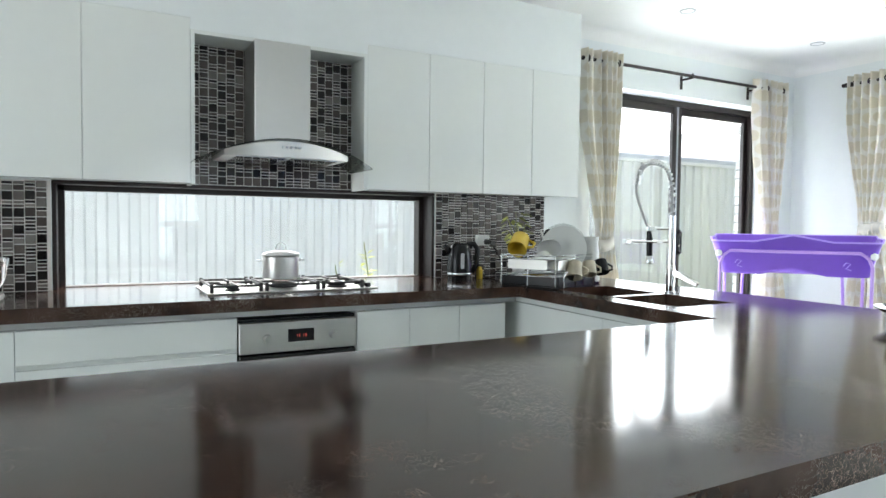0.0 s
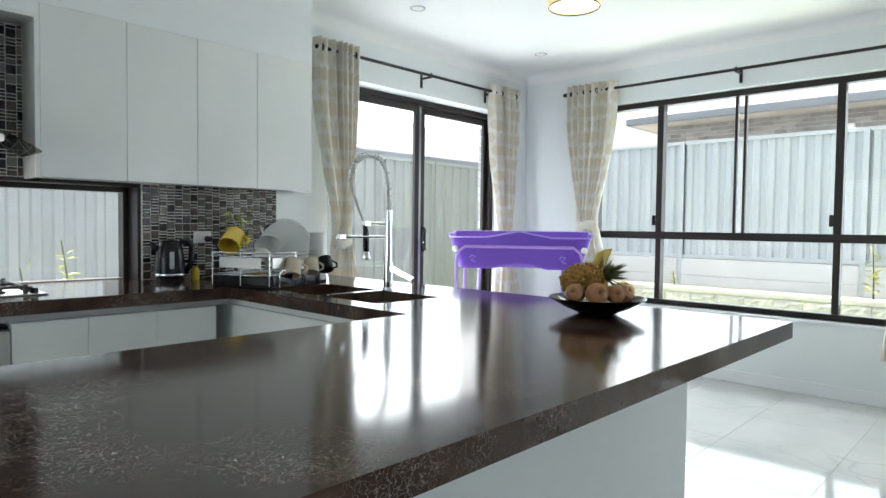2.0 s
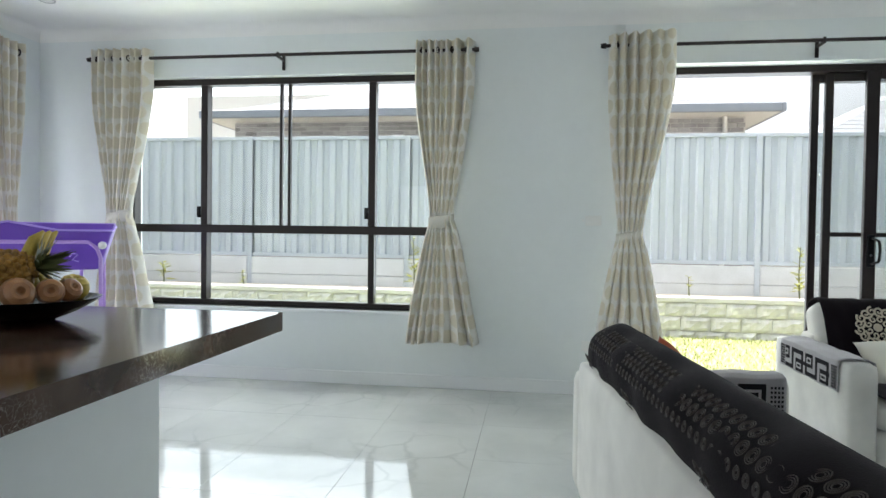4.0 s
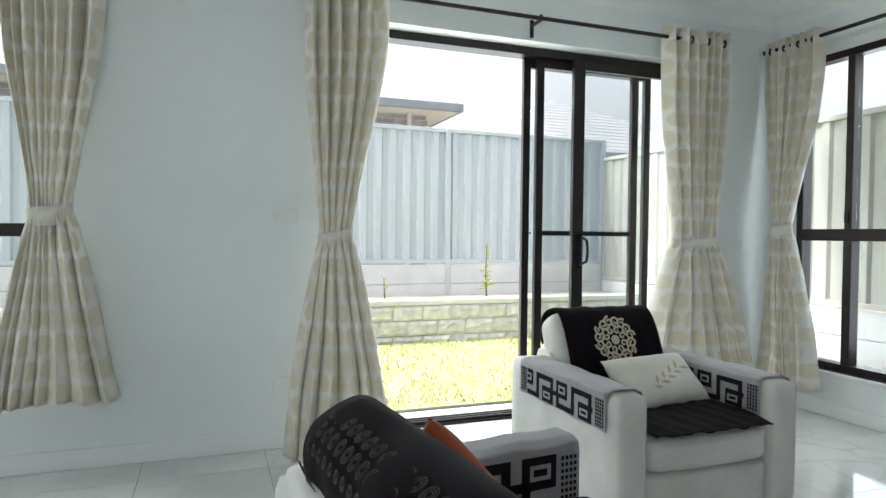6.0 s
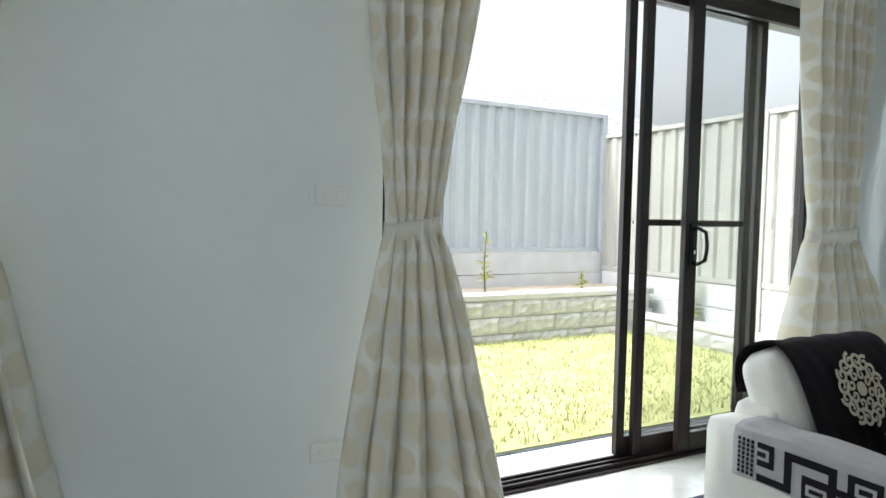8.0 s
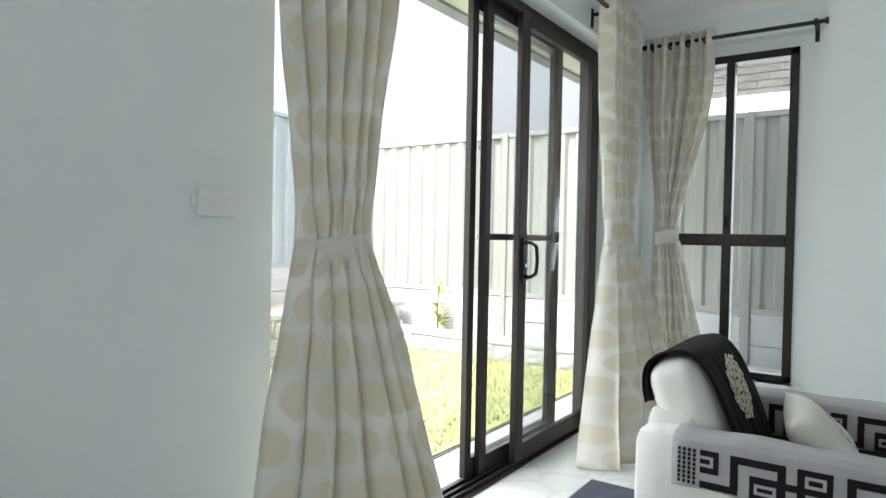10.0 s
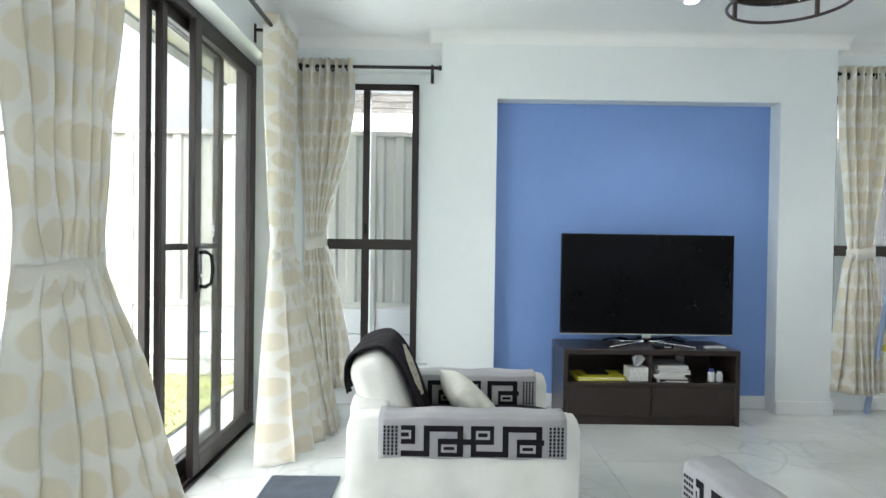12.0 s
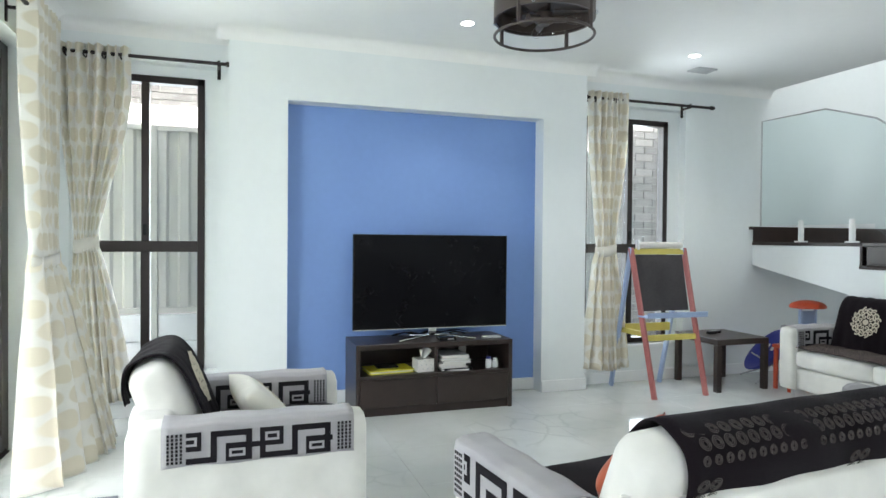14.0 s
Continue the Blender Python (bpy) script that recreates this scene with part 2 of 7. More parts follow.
def fabric(name, color, dots=None, rough=0.85, weave=900.0, through=0.0, size=0.13, bump=0.25, sheen=0.15):
    """Woven cloth; dots: the colour of large woven spots, laid out on the cloth's own UVs in metres."""
    m = bpy.data.materials.new(name)
    m.use_nodes = True
    n, l, b = nodes_of(m)
    b.inputs["Roughness"].default_value = rough
    b.inputs["Sheen Weight"].default_value = sheen
    b.inputs["Specular IOR Level"].default_value = 0.25 if sheen > 0.05 else 0.05
    co = n.new("ShaderNodeTexCoord")
    noi = n.new("ShaderNodeTexNoise")
    noi.inputs["Scale"].default_value, noi.inputs["Detail"].default_value = 5.0, 6
    l.new(co.outputs["Object"], noi.inputs["Vector"])
    ramp = n.new("ShaderNodeValToRGB")
    ramp.color_ramp.elements[0].position, ramp.color_ramp.elements[1].position = 0.3, 0.7
    ramp.color_ramp.elements[0].color = (*[c * 0.86 for c in color], 1)
    ramp.color_ramp.elements[1].color = (*[min(1, c * 1.08) for c in color], 1)
    l.new(noi.outputs[0], ramp.inputs[0])
    out = ramp.outputs[0]
    if dots:
        sc = n.new("ShaderNodeVectorMath")
        sc.operation, sc.inputs[1].default_value = "MULTIPLY", (1 / size, 1 / (size * 0.95), 0)
        l.new(co.outputs["UV"], sc.inputs[0])
        sep = n.new("ShaderNodeSeparateXYZ")
        l.new(sc.outputs[0], sep.inputs[0])
        fl = n.new("ShaderNodeMath")
        fl.operation = "FLOOR"
        l.new(sep.outputs["Y"], fl.inputs[0])
        hf = n.new("ShaderNodeMath")
        hf.operation, hf.inputs[1].default_value = "MULTIPLY_ADD", 0.5
        l.new(fl.outputs[0], hf.inputs[0])
        l.new(sep.outputs["X"], hf.inputs[2])
        fx, fy = n.new("ShaderNodeMath"), n.new("ShaderNodeMath")
        fx.operation = fy.operation = "FRACT"
        l.new(hf.outputs[0], fx.inputs[0])
        l.new(sep.outputs["Y"], fy.inputs[0])
        cmb = n.new("ShaderNodeCombineXYZ")
        l.new(fx.outputs[0], cmb.inputs[0])
        l.new(fy.outputs[0], cmb.inputs[1])
        dist = n.new("ShaderNodeVectorMath")
        dist.operation, dist.inputs[1].default_value = "DISTANCE", (0.5, 0.5, 0)
        l.new(cmb.outputs[0], dist.inputs[0])
        mr = n.new("ShaderNodeMapRange")
        mr.inputs["From Min"].default_value, mr.inputs["From Max"].default_value = 0.45, 0.37
        l.new(dist.outputs["Value"], mr.inputs["Value"])
        mx = n.new("ShaderNodeMix")
        mx.data_type = "RGBA"
        l.new(mr.outputs[0], mx.inputs["Factor"])
        l.new(out, mx.inputs["A"])
        mx.inputs["B"].default_value = (*dots, 1)
        out = mx.outputs["Result"]
    l.new(out, b.inputs["Base Color"])
    wv = n.new("ShaderNodeTexNoise")
    wv.inputs["Scale"].default_value, wv.inputs["Detail"].default_value = weave, 2
    l.new(co.outputs["Object"], wv.inputs["Vector"])
    bp = n.new("ShaderNodeBump")
    bp.inputs["Strength"].default_value, bp.inputs["Distance"].default_value = bump, 0.002
    l.new(wv.outputs[0], bp.inputs["Height"])
    l.new(bp.outputs[0], b.inputs["Normal"])
    if through:
        tl, ms = n.new("ShaderNodeBsdfTranslucent"), n.new("ShaderNodeMixShader")
        l.new(out, tl.inputs["Color"])
        ms.inputs[0].default_value = through
        l.new(b.outputs[0], ms.inputs[1])
        l.new(tl.outputs[0], ms.inputs[2])
        l.new(ms.outputs[0], n["Material Output"].inputs[0])
    return m


def spotted(name, ground, spot, scale=26.0):
    """Dark velvet with stitched pale rings."""
    m = fabric(name, ground, rough=0.7, sheen=0.02)
    n, l, b = nodes_of(m)
    co = n.new("ShaderNodeTexCoord")
    vor = n.new("ShaderNodeTexVoronoi")
    vor.inputs["Scale"].default_value, vor.inputs["Randomness"].default_value = scale, 0.25
    l.new(co.outputs["Object"], vor.inputs["Vector"])
    wave = n.new("ShaderNodeMath")
    wave.operation, wave.inputs[1].default_value = "MULTIPLY", 34.0
    l.new(vor.outputs["Distance"], wave.inputs[0])
    sn = n.new("ShaderNodeMath")
    sn.operation = "SINE"
    l.new(wave.outputs[0], sn.inputs[0])
    gt = n.new("ShaderNodeMath")
    gt.operation, gt.inputs[1].default_value = "GREATER_THAN", 0.55
    l.new(sn.outputs[0], gt.inputs[0])
    src = b.inputs["Base Color"].links[0].from_socket
    mx = n.new("ShaderNodeMix")
    mx.data_type = "RGBA"
    l.new(gt.outputs[0], mx.inputs["Factor"])
    l.new(src, mx.inputs["A"])
    mx.inputs["B"].default_value = (*spot, 1)
    l.new(mx.outputs["Result"], b.inputs["Base Color"])
    return m


CURTAIN = fabric("curtain_cloth", (0.80, 0.785, 0.735), (0.705, 0.655, 0.54), weave=500, through=0.20, size=0.125)
TIECLOTH = fabric("tie_cloth", (0.66, 0.635, 0.565), weave=500)
CREAM = fabric("cream_upholstery", (0.72, 0.71, 0.67), weave=700, bump=0.3)
CREAMCUSHION = fabric("cream_cushion_cloth", (0.74, 0.72, 0.64), rough=0.6, weave=700)
DARKVELVET = fabric("dark_velvet", (0.010, 0.007, 0.009), rough=0.9, weave=300, bump=0.6, sheen=0.05)
RINGVELVET = spotted("ringed_velvet", (0.035, 0.025, 0.028), (0.16, 0.13, 0.11), 20.0)
GREYCLOTH = fabric("grey_woven_cloth", (0.36, 0.35, 0.36), weave=260, bump=0.7)
BLACKCLOTH = fabric("black_woven_cloth", (0.018, 0.016, 0.019), weave=260, bump=0.7, sheen=0.0)
ORANGE = fabric("rust_cushion_cloth", (0.42, 0.10, 0.05), weave=500)
PALETHREAD = fabric("cream_embroidery", (0.62, 0.56, 0.44), weave=500)
DARKWOOD = material("dark_stained_wood", (0.028, 0.018, 0.015), 0.3, vary=0.25, scale=9)
PURPLE = material("purple_plastic", (0.15, 0.058, 0.48), 0.4, vary=0.05, scale=3)
PURPLEPALE = material("pale_purple_edge", (0.42, 0.30, 0.80), 0.35, vary=0.05)
PINKMETAL = material("pink_coated_tube", (0.42, 0.26, 0.66), 0.35, vary=0.05)
LAMPGLASS = emitter("lamp_lens", (1.0, 0.97, 0.92), 9.0)
SHADE = emitter("pendant_shade_cloth", (0.85, 0.72, 0.42), 0.55)
SHADEGLOW = emitter("lit_diffuser", (1.0, 0.86, 0.55), 2.2)
FANBROWN = material("brown_fan_metal", (0.06, 0.045, 0.04), 0.4, vary=0.1)
CLEAR = glass("clear_glass")
SHADEDGLASS = glass("balustrade_glass", (0.93, 0.97, 0.97), 0.3)
LOUVREGREY = material("vent_grey", (0.45, 0.46, 0.47), 0.5)
WHITEPLASTIC = material("white_plastic", (0.78, 0.79, 0.78), 0.3, vary=0.02)
YELLOW = material("yellow_paint", (0.62, 0.52, 0.12), 0.45, vary=0.08)
REDWOOD = material("red_paint", (0.42, 0.14, 0.13), 0.45, vary=0.1)
PALEBLUE = material("pale_blue_paint", (0.33, 0.42, 0.62), 0.45, vary=0.08)
CHALK = material("chalkboard", (0.045, 0.040, 0.042), 0.75, vary=0.35, scale=4)
NAVY = fabric("blue_chair_cloth", (0.05, 0.06, 0.30))
REDPLASTIC = material("red_plastic", (0.50, 0.07, 0.03), 0.35)
PAPER = material("paper", (0.70, 0.68, 0.64), 0.8, vary=0.08, scale=20)
YELLOWFOLDER = material("yellow_card", (0.70, 0.66, 0.04), 0.5, vary=0.04)
CERAMIC = material("white_ceramic", (0.75, 0.76, 0.75), 0.12, vary=0.02)
CERYELLOW = material("yellow_ceramic", (0.62, 0.44, 0.05), 0.2, vary=0.06)
CERBEIGE = material("beige_ceramic", (0.50, 0.44, 0.33), 0.3, vary=0.2, scale=20)
PINEAPPLE = material("pineapple_skin", (0.30, 0.155, 0.025), 0.5, vary=0.3, scale=20, bump=0.6, bump_scale=90, rand=0.25)
LEAF = material("green_leaf", (0.085, 0.10, 0.03), 0.5, vary=0.3, scale=14, rand=0.25)
BANANA = material("banana_skin", (0.50, 0.36, 0.06), 0.45, vary=0.2, scale=14)
POTATO = material("brown_fruit_skin", (0.36, 0.17, 0.075), 0.35, vary=0.2, scale=20, bump=0.3, bump_scale=120)
PALEGREEN = material("yellow_green_leaf", (0.40, 0.42, 0.12), 0.6, vary=0.3, scale=14, rand=0.3)
MATGREY = material("ribbed_mat", (0.10, 0.12, 0.15), 0.8, vary=0.2, scale=12)
RED_LED = emitter("red_digits", (0.8, 0.12, 0.08), 0.22)

# ---- mesh helpers ----
def box(bm, x0, y0, z0, x1, y1, z1, bevel=0.0, seg=1):
    r = bmesh.ops.create_cube(bm, size=1)
    vs = r["verts"]
    for v in vs:
        v.co = Vector(((x0 + x1) / 2 + v.co.x * (x1 - x0), (y0 + y1) / 2 + v.co.y * (y1 - y0), (z0 + z1) / 2 + v.co.z * (z1 - z0)))
    if bevel:
        bmesh.ops.bevel(bm, geom=list({e for v in vs for e in v.link_edges}), offset=bevel, segments=seg, affect="EDGES", profile=0.5)
    return vs


def tube(bm, a, b, r, r2=None, seg=16, caps=True):
    a, b = Vector(a), Vector(b)
    m = Matrix.Translation((a + b) / 2) @ (b - a).to_track_quat("Z", "Y").to_matrix().to_4x4()
    bmesh.ops.create_cone(bm, cap_ends=caps, segments=seg, radius1=r, radius2=r if r2 is None else r2, depth=(b - a).length, matrix=m)


def pipe(bm, pts, r, seg=10, closed=False):
    """A round bar along a line of points."""
    pts = [Vector(p) for p in pts]
    n, rings, up = len(pts), [], None
    for i, p in enumerate(pts):
        d = (pts[(i + 1) % n] if closed or i < n - 1 else p) - (pts[i - 1] if closed or i else p)
        d.normalize()
        if up is None:
            up = d.orthogonal().normalized()
        up = (up - d * up.dot(d)).normalized()
        side = d.cross(up)
        rr = r(i / (n - 1)) if callable(r) else r
        rings.append([bm.verts.new(p + rr * (math.cos(a) * up + math.sin(a) * side)) for a in (2 * math.pi * k / seg for k in range(seg))])
    for i in range(n if closed else n - 1):
        q, s = rings[i], rings[(i + 1) % n]
        for k in range(seg):
            bm.faces.new((q[k], q[(k + 1) % seg], s[(k + 1) % seg], s[k]))
    if not closed:
        bm.faces.new(rings[0][::-1])
        bm.faces.new(rings[-1])


def lathe(bm, profile, x=0, y=0, z=0, seg=28, cap=True):
    """A turned shape: (radius, height) from bottom to top round the upright axis at x, y."""
    rings = []
    for r, h in profile:
        rings.append([bm.verts.new((x + r * math.cos(2 * math.pi * k / seg), y + r * math.sin(2 * math.pi * k / seg), z + h)) for k in range(seg)])
    for q, s in zip(rings, rings[1:]):
        for k in range(seg):
            bm.faces.new((q[k], q[(k + 1) % seg], s[(k + 1) % seg], s[k]))
    if cap:
        bm.faces.new(rings[0][::-1])
        bm.faces.new(rings[-1])


def grid(bm, f, nu, nv, thick=None, close_u=False):
    """A sheet from f(u, v) with u and v from 0 to 1, with UVs in the layer "UVMap"."""
    uv = bm.loops.layers.uv.verify()
    vs = [[bm.verts.new(f(i / nu, j / nv)) for i in range(nu + 1)] for j in range(nv + 1)]
    for j in range(nv):
        for i in range(nu):
            fc = bm.faces.new((vs[j][i], vs[j][i + 1], vs[j + 1][i + 1], vs[j + 1][i]))
            for lp, (a, b) in zip(fc.loops, ((i, j), (i + 1, j), (i + 1, j + 1), (i, j + 1))):
                lp[uv].uv = (a / nu, b / nv)
    return vs


def part(name, bm, mat, parent=None, label="", smooth=False):
    """One mesh object from a bmesh, under a thing or a part, or at top level."""
    if len(bm.faces) and not smooth:
        bmesh.ops.recalc_face_normals(bm, faces=bm.faces)
    me = bpy.data.meshes.new(name)
    if smooth:
        bmesh.ops.recalc_face_normals(bm, faces=bm.faces)
        for f in bm.faces:
            f.smooth = True
    bm.to_mesh(me)
    bm.free()
    me.materials.append(mat)
    if smooth == "auto":
        me.set_sharp_from_angle(angle=radians(35))
    ob = new(name, me)
    if parent:
        ob.parent = parent
        if parent.name in PLACED:
            ob.matrix_parent_inverse = PLACED[parent.name]
            PLACED[ob.name] = Matrix.Identity(4)
    if label:
        tagged(ob, label)
    return ob


PLACED = {}


def thing(name, label, category, m=None, group="", kind="", at=None):
    """An Empty at a thing's base that parents its parts. m: its parts are built round the origin; at: they are built in place."""
    e = new(name)
    e.empty_display_size = 0.1
    if at is not None:
        e.location = at
        PLACED[e.name] = Matrix.Translation(at).inverted()
    if m is not None:
        e.matrix_world = m
    return tagged(e, label, category, group, kind)


def wall_box(bm, wall, s0, d0, z0, s1, d1, z1, bevel=0.0):
    """A box given along a wall (s), out through it from the room (d, from the inner face) and up (z)."""
    if wall == "N":
        a, b = (s0, N + d0), (s1, N + d1)
    elif wall == "E":
        a, b = (E + d0, s0), (E + d1, s1)
    else:
        a, b = (s0, S - d0), (s1, S - d1)
    box(bm, min(a[0], b[0]), min(a[1], b[1]), min(z0, z1), max(a[0], b[0]), max(a[1], b[1]), max(z0, z1), bevel)


def wall_point(wall, s, d, z):
    return Vector((s, N + d, z)) if wall == "N" else Vector((E + d, s, z)) if wall == "E" else Vector((s, S - d, z))


def wall_part(name, mat, wall, dims, parent, label="", bevel=0.003):
    bm = bmesh.new()
    for d in dims:
        wall_box(bm, wall, *d, bevel=bevel)
    return part(name, bm, mat, parent, label)


def boxes(name, mat, dims, parent=None, label="", bevel=0.0, smooth=False, seg=1):
    bm = bmesh.new()
    for d in dims:
        box(bm, *d, bevel=bevel, seg=seg)
    return part(name, bm, mat, parent, label, smooth)

# ---- structure ----
T = 0.25
VOID = (-2.4, -0.2, S, -1.2)  # stairwell opening in the ceiling


def setting(ob, label, category=""):
    return tagged(ob, label, category, kind="structure")


setting(boxes("wall_north", WALL, [
    (W, N, 0, -0.08, N + T, H), (-0.08, N, 0, 2.13, N + T, 0.858), (-0.08, N, 1.47, 2.13, N + T, H),
    (2.13, N, 0, 3.48, N + T, H), (3.48, N, 2.36, 5.64, N + T, H), (5.64, N, 0, E + T, N + T, H)]),
    "pale grey painted plaster wall behind the kitchen", "wall")
setting(boxes("wall_east", WALL, [
    (E, 3.20, 0, E + T, N, H), (E, 0.52, 0, E + T, 3.20, 0.57), (E, 0.52, 2.38, E + T, 3.20, H),
    (E, -0.64, 0, E + T, 0.52, H), (E + 0.025, -0.72, 0, E + T, -0.64, H), (E, -3.46, 2.40, E + T, -0.72, H), (E, S - T, 0, E + T, -3.46, H)]),
    "pale grey painted plaster wall with window and sliding door", "wall")
setting(boxes("wall_south", WALL, [
    (5.90, S - T, 0, E, S, H), (4.94, S - T, 0, 5.90, S, 0.30), (4.94, S - T, 2.52, 5.90, S, H),
    (1.94, S - T, 0, 4.94, S, H), (0.81, S - T, 0, 1.94, S, 0.34), (0.81, S - T, 2.50, 1.94, S, H),
    (W, S - T, 0, 0.81, S, H)]), "pale painted plaster wall with two tall windows", "wall")
# unseen wall; its opening is added to let fill light into the kitchen
setting(boxes("wall_west", WALL, [(W - T, S - T, 0, W, 0.15, H), (W - T, 3.25, 0, W, N + T, H), (W - T, 0.15, 0, W, 3.25, 0.30), (W - T, 0.15, 2.40, W, 3.25, H)]), "unseen plaster wall closing the west side, with an added opening", "wall")
for d in ((4.45, S, 0, 4.86, -3.84, H), (1.96, S, 0, 2.37, -3.84, H), (2.37, S, 2.29, 4.45, -3.84, H)):
    setting(boxes("niche_surround", WALL, [d]), "white plaster surround built out round the blue niche", "wall")
setting(boxes("niche_back", BLUE, [(2.37, S, 0.0, 4.45, S + 0.012, 2.29)]), "cornflower blue painted niche wall", "wall")
x0, x1, y0, y1 = VOID
setting(boxes("ceiling", CEIL, [
    (x1, S - T, H, E + T, N + T, H + 0.2), (W - T, y1, H, x1, N + T, H + 0.2), (W - T, S - T, H, x0, y1, H + 0.2)]),
    "white painted plasterboard ceiling with a stairwell opening", "ceiling")
# walls and roof of the stairwell above the ceiling
setting(boxes("wall_stairwell", WALL, [
    (x0 - T, S - T, H + 0.2, x1 + T, S, 5.2), (x0 - T, y1, H + 0.2, x1 + T, y1 + T, 5.2),
    (x0 - T, S, H + 0.2, x0, y1, 5.2), (x1, S, H + 0.2, x1 + T, y1, 5.2), (x0, S - T, H, x1, S, H + 0.2)]),
    "white plaster walls of the stairwell above", "wall")
setting(boxes("ceiling_stairwell", CEIL, [(x0 - T, S - T, 5.2, x1 + T, y1 + T, 5.3)]), "white ceiling high over the stairs", "ceiling")
# added area lamp without a fitting, to brighten the stairwell void
stair_fill = new("stairwell_fill", bpy.data.lights.new("stairwell_fill", "AREA"))
stair_fill.data.size, stair_fill.data.energy = 1.9, 26.0
stair_fill.matrix_world = pose(-1.3, -2.6, 5.1, 0, 0, 0)
setting(boxes("floor", GROUT, [(W - T, S - T, -0.2, E + T, N + T, -0.010)]), "polished pale marble-look floor tiles", "floor")

# coved cornice along the tops of the walls
def cove(points, name):
    """A quarter-round cornice 90 mm deep; points: ends along the wall, and the way into the room."""
    bm = bmesh.new()
    for (ax, ay), (bx, by), (nx, ny) in points:
        rows = []
        for k in range(7):
            a = math.pi / 2 * k / 6
            d, z = 0.085 * (1 - math.sin(a)), H - 0.085 + 0.085 * (1 - math.cos(a))
            d, z = 0.085 * (1 - math.cos(a)), H - 0.085 * (1 - math.sin(a))
            rows.append([bm.verts.new((ax + nx * d, ay + ny * d, z)), bm.verts.new((bx + nx * d, by + ny * d, z))])
        for p, q in zip(rows, rows[1:]):
            bm.faces.new((p[0], p[1], q[1], q[0]))
        c0, c1 = bm.verts.new((ax, ay, H)), bm.verts.new((bx, by, H))
        bm.faces.new((rows[-1][0], rows[-1][1], c1, c0))
        bm.faces.new((rows[0][1], rows[0][0], c0, c1))
        bm.faces.new([r[0] for r in rows] + [c0])
        bm.faces.new([r[1] for r in rows[::-1]] + [c1][::-1])
    return setting(part(name, bm, CEIL, smooth="auto"), "white coved plaster cornice", "cornice")


cove([((3.18, N), (E, N), (0, -1)), ((E, N), (E, S), (-1, 0)), ((E, S), (4.86, S), (0, 1)), ((4.945, -3.84), (1.875, -3.84), (0, 1)),
      ((4.86, S), (4.86, -3.84), (1, 0)), ((1.96, S), (1.96, -3.84), (-1, 0)), ((1.96, S), (x1, S), (0, 1))], "trim_cornice")


def skirting(name, dims):
    setting(boxes(name, TRIM, dims, bevel=0.004), "white painted skirting board", "skirting")


skirting("baseboard", [(E - 0.016, -0.64, 0, E, N, 0.10)])
skirting("baseboard", [(5.66, N - 0.016, 0, E - 0.016, N, 0.10)])
skirting("baseboard", [(E - 0.016, S + 0.016, 0, E, -3.46, 0.10)])
skirting("baseboard", [(4.876, S, 0, E, S + 0.016, 0.10)])
skirting("baseboard", [(4.45, -3.84, 0, 4.876, -3.824, 0.10)])
skirting("baseboard", [(1.944, -3.84, 0, 2.37, -3.824, 0.10)])
skirting("baseboard", [(2.37, S + 0.012, 0, 4.45, S + 0.028, 0.10)])
skirting("baseboard", [(0.0, S, 0, 1.944, S + 0.016, 0.10)])

# windows and sliding doors in bronze frames
F = 0.05


def pane(wall, s0, z0, s1, z1, d, parent, name="pane"):
    g = wall_part(name, GLASS, wall, [(s0, d, z0, s1, d + 0.005, z1)], parent, bevel=0)
    g.visible_shadow = False
    return g


def outer_frame(name, wall, s0, z0, s1, z1, d, parent, depth=0.09, sill=True):
    wall_part("frame_head", BROWN, wall, [(s0, d, z1 - F, s1, d + depth, z1)], parent)
    if sill:
        wall_part("frame_sill", BROWN, wall, [(s0, d, z0, s1, d + depth, z0 + F * 0.9)], parent)
    for a, b in ((s0, s0 + F), (s1 - F, s1)):
        wall_part("frame_jamb", BROWN, wall, [(a, d, z0, b, d + depth, z1)], parent)


w = thing("window_1", "long low splashback window in a black frame", "window", at=(1.0, N, 0.9), kind="structure")
outer_frame("", "N", -0.08, 0.86, 2.13, 1.47, 0.14, w, 0.08)
pane("N", -0.04, 0.90, 2.09, 1.43, 0.18, w)
wall_part("lining", BROWN, "N", [(-0.08, 0.0, 1.45, 2.13, 0.14, 1.47), (2.11, 0.0, 0.90, 2.13, 0.14, 1.45), (-0.08, 0.0, 0.90, -0.06, 0.14, 1.45)], w, "black metal reveal lining")

w = thing("window_2", "wide bronze-framed window with sliding upper sashes", "window", at=(E, 1.86, 0.57), kind="structure")
outer_frame("", "E", 0.52, 0.57, 3.20, 2.38, 0.07, w)
wall_part("transom", BROWN, "E", [(0.57, 0.075, 1.15, 3.15, 0.155, 1.215)], w)
for s in (2.545, 1.16):
    wall_part("mullion", BROWN, "E", [(s - 0.024, 0.07, 0.615, s + 0.024, 0.15, 1.15)], w)
    wall_part("mullion", BROWN, "E", [(s - 0.028, 0.07, 1.215, s + 0.028, 0.15, 2.33)], w)
for s in (1.905, 1.835):
    wall_part("sash_stile", BROWN, "E", [(s - 0.011, 0.085, 1.215, s + 0.011, 0.12, 2.33)], w)
for s0_, s1_ in ((0.57, 1.136), (1.184, 2.521), (2.569, 3.15)):
    pane("E", s0_, 0.615, s1_, 1.15, 0.11, w)
for s0_, s1_, d_ in ((0.57, 1.132, 0.11), (1.188, 1.846, 0.095), (1.894, 2.517, 0.12), (2.573, 3.15, 0.11)):
    pane("E", s0_, 1.215, s1_, 2.33, d_, w)
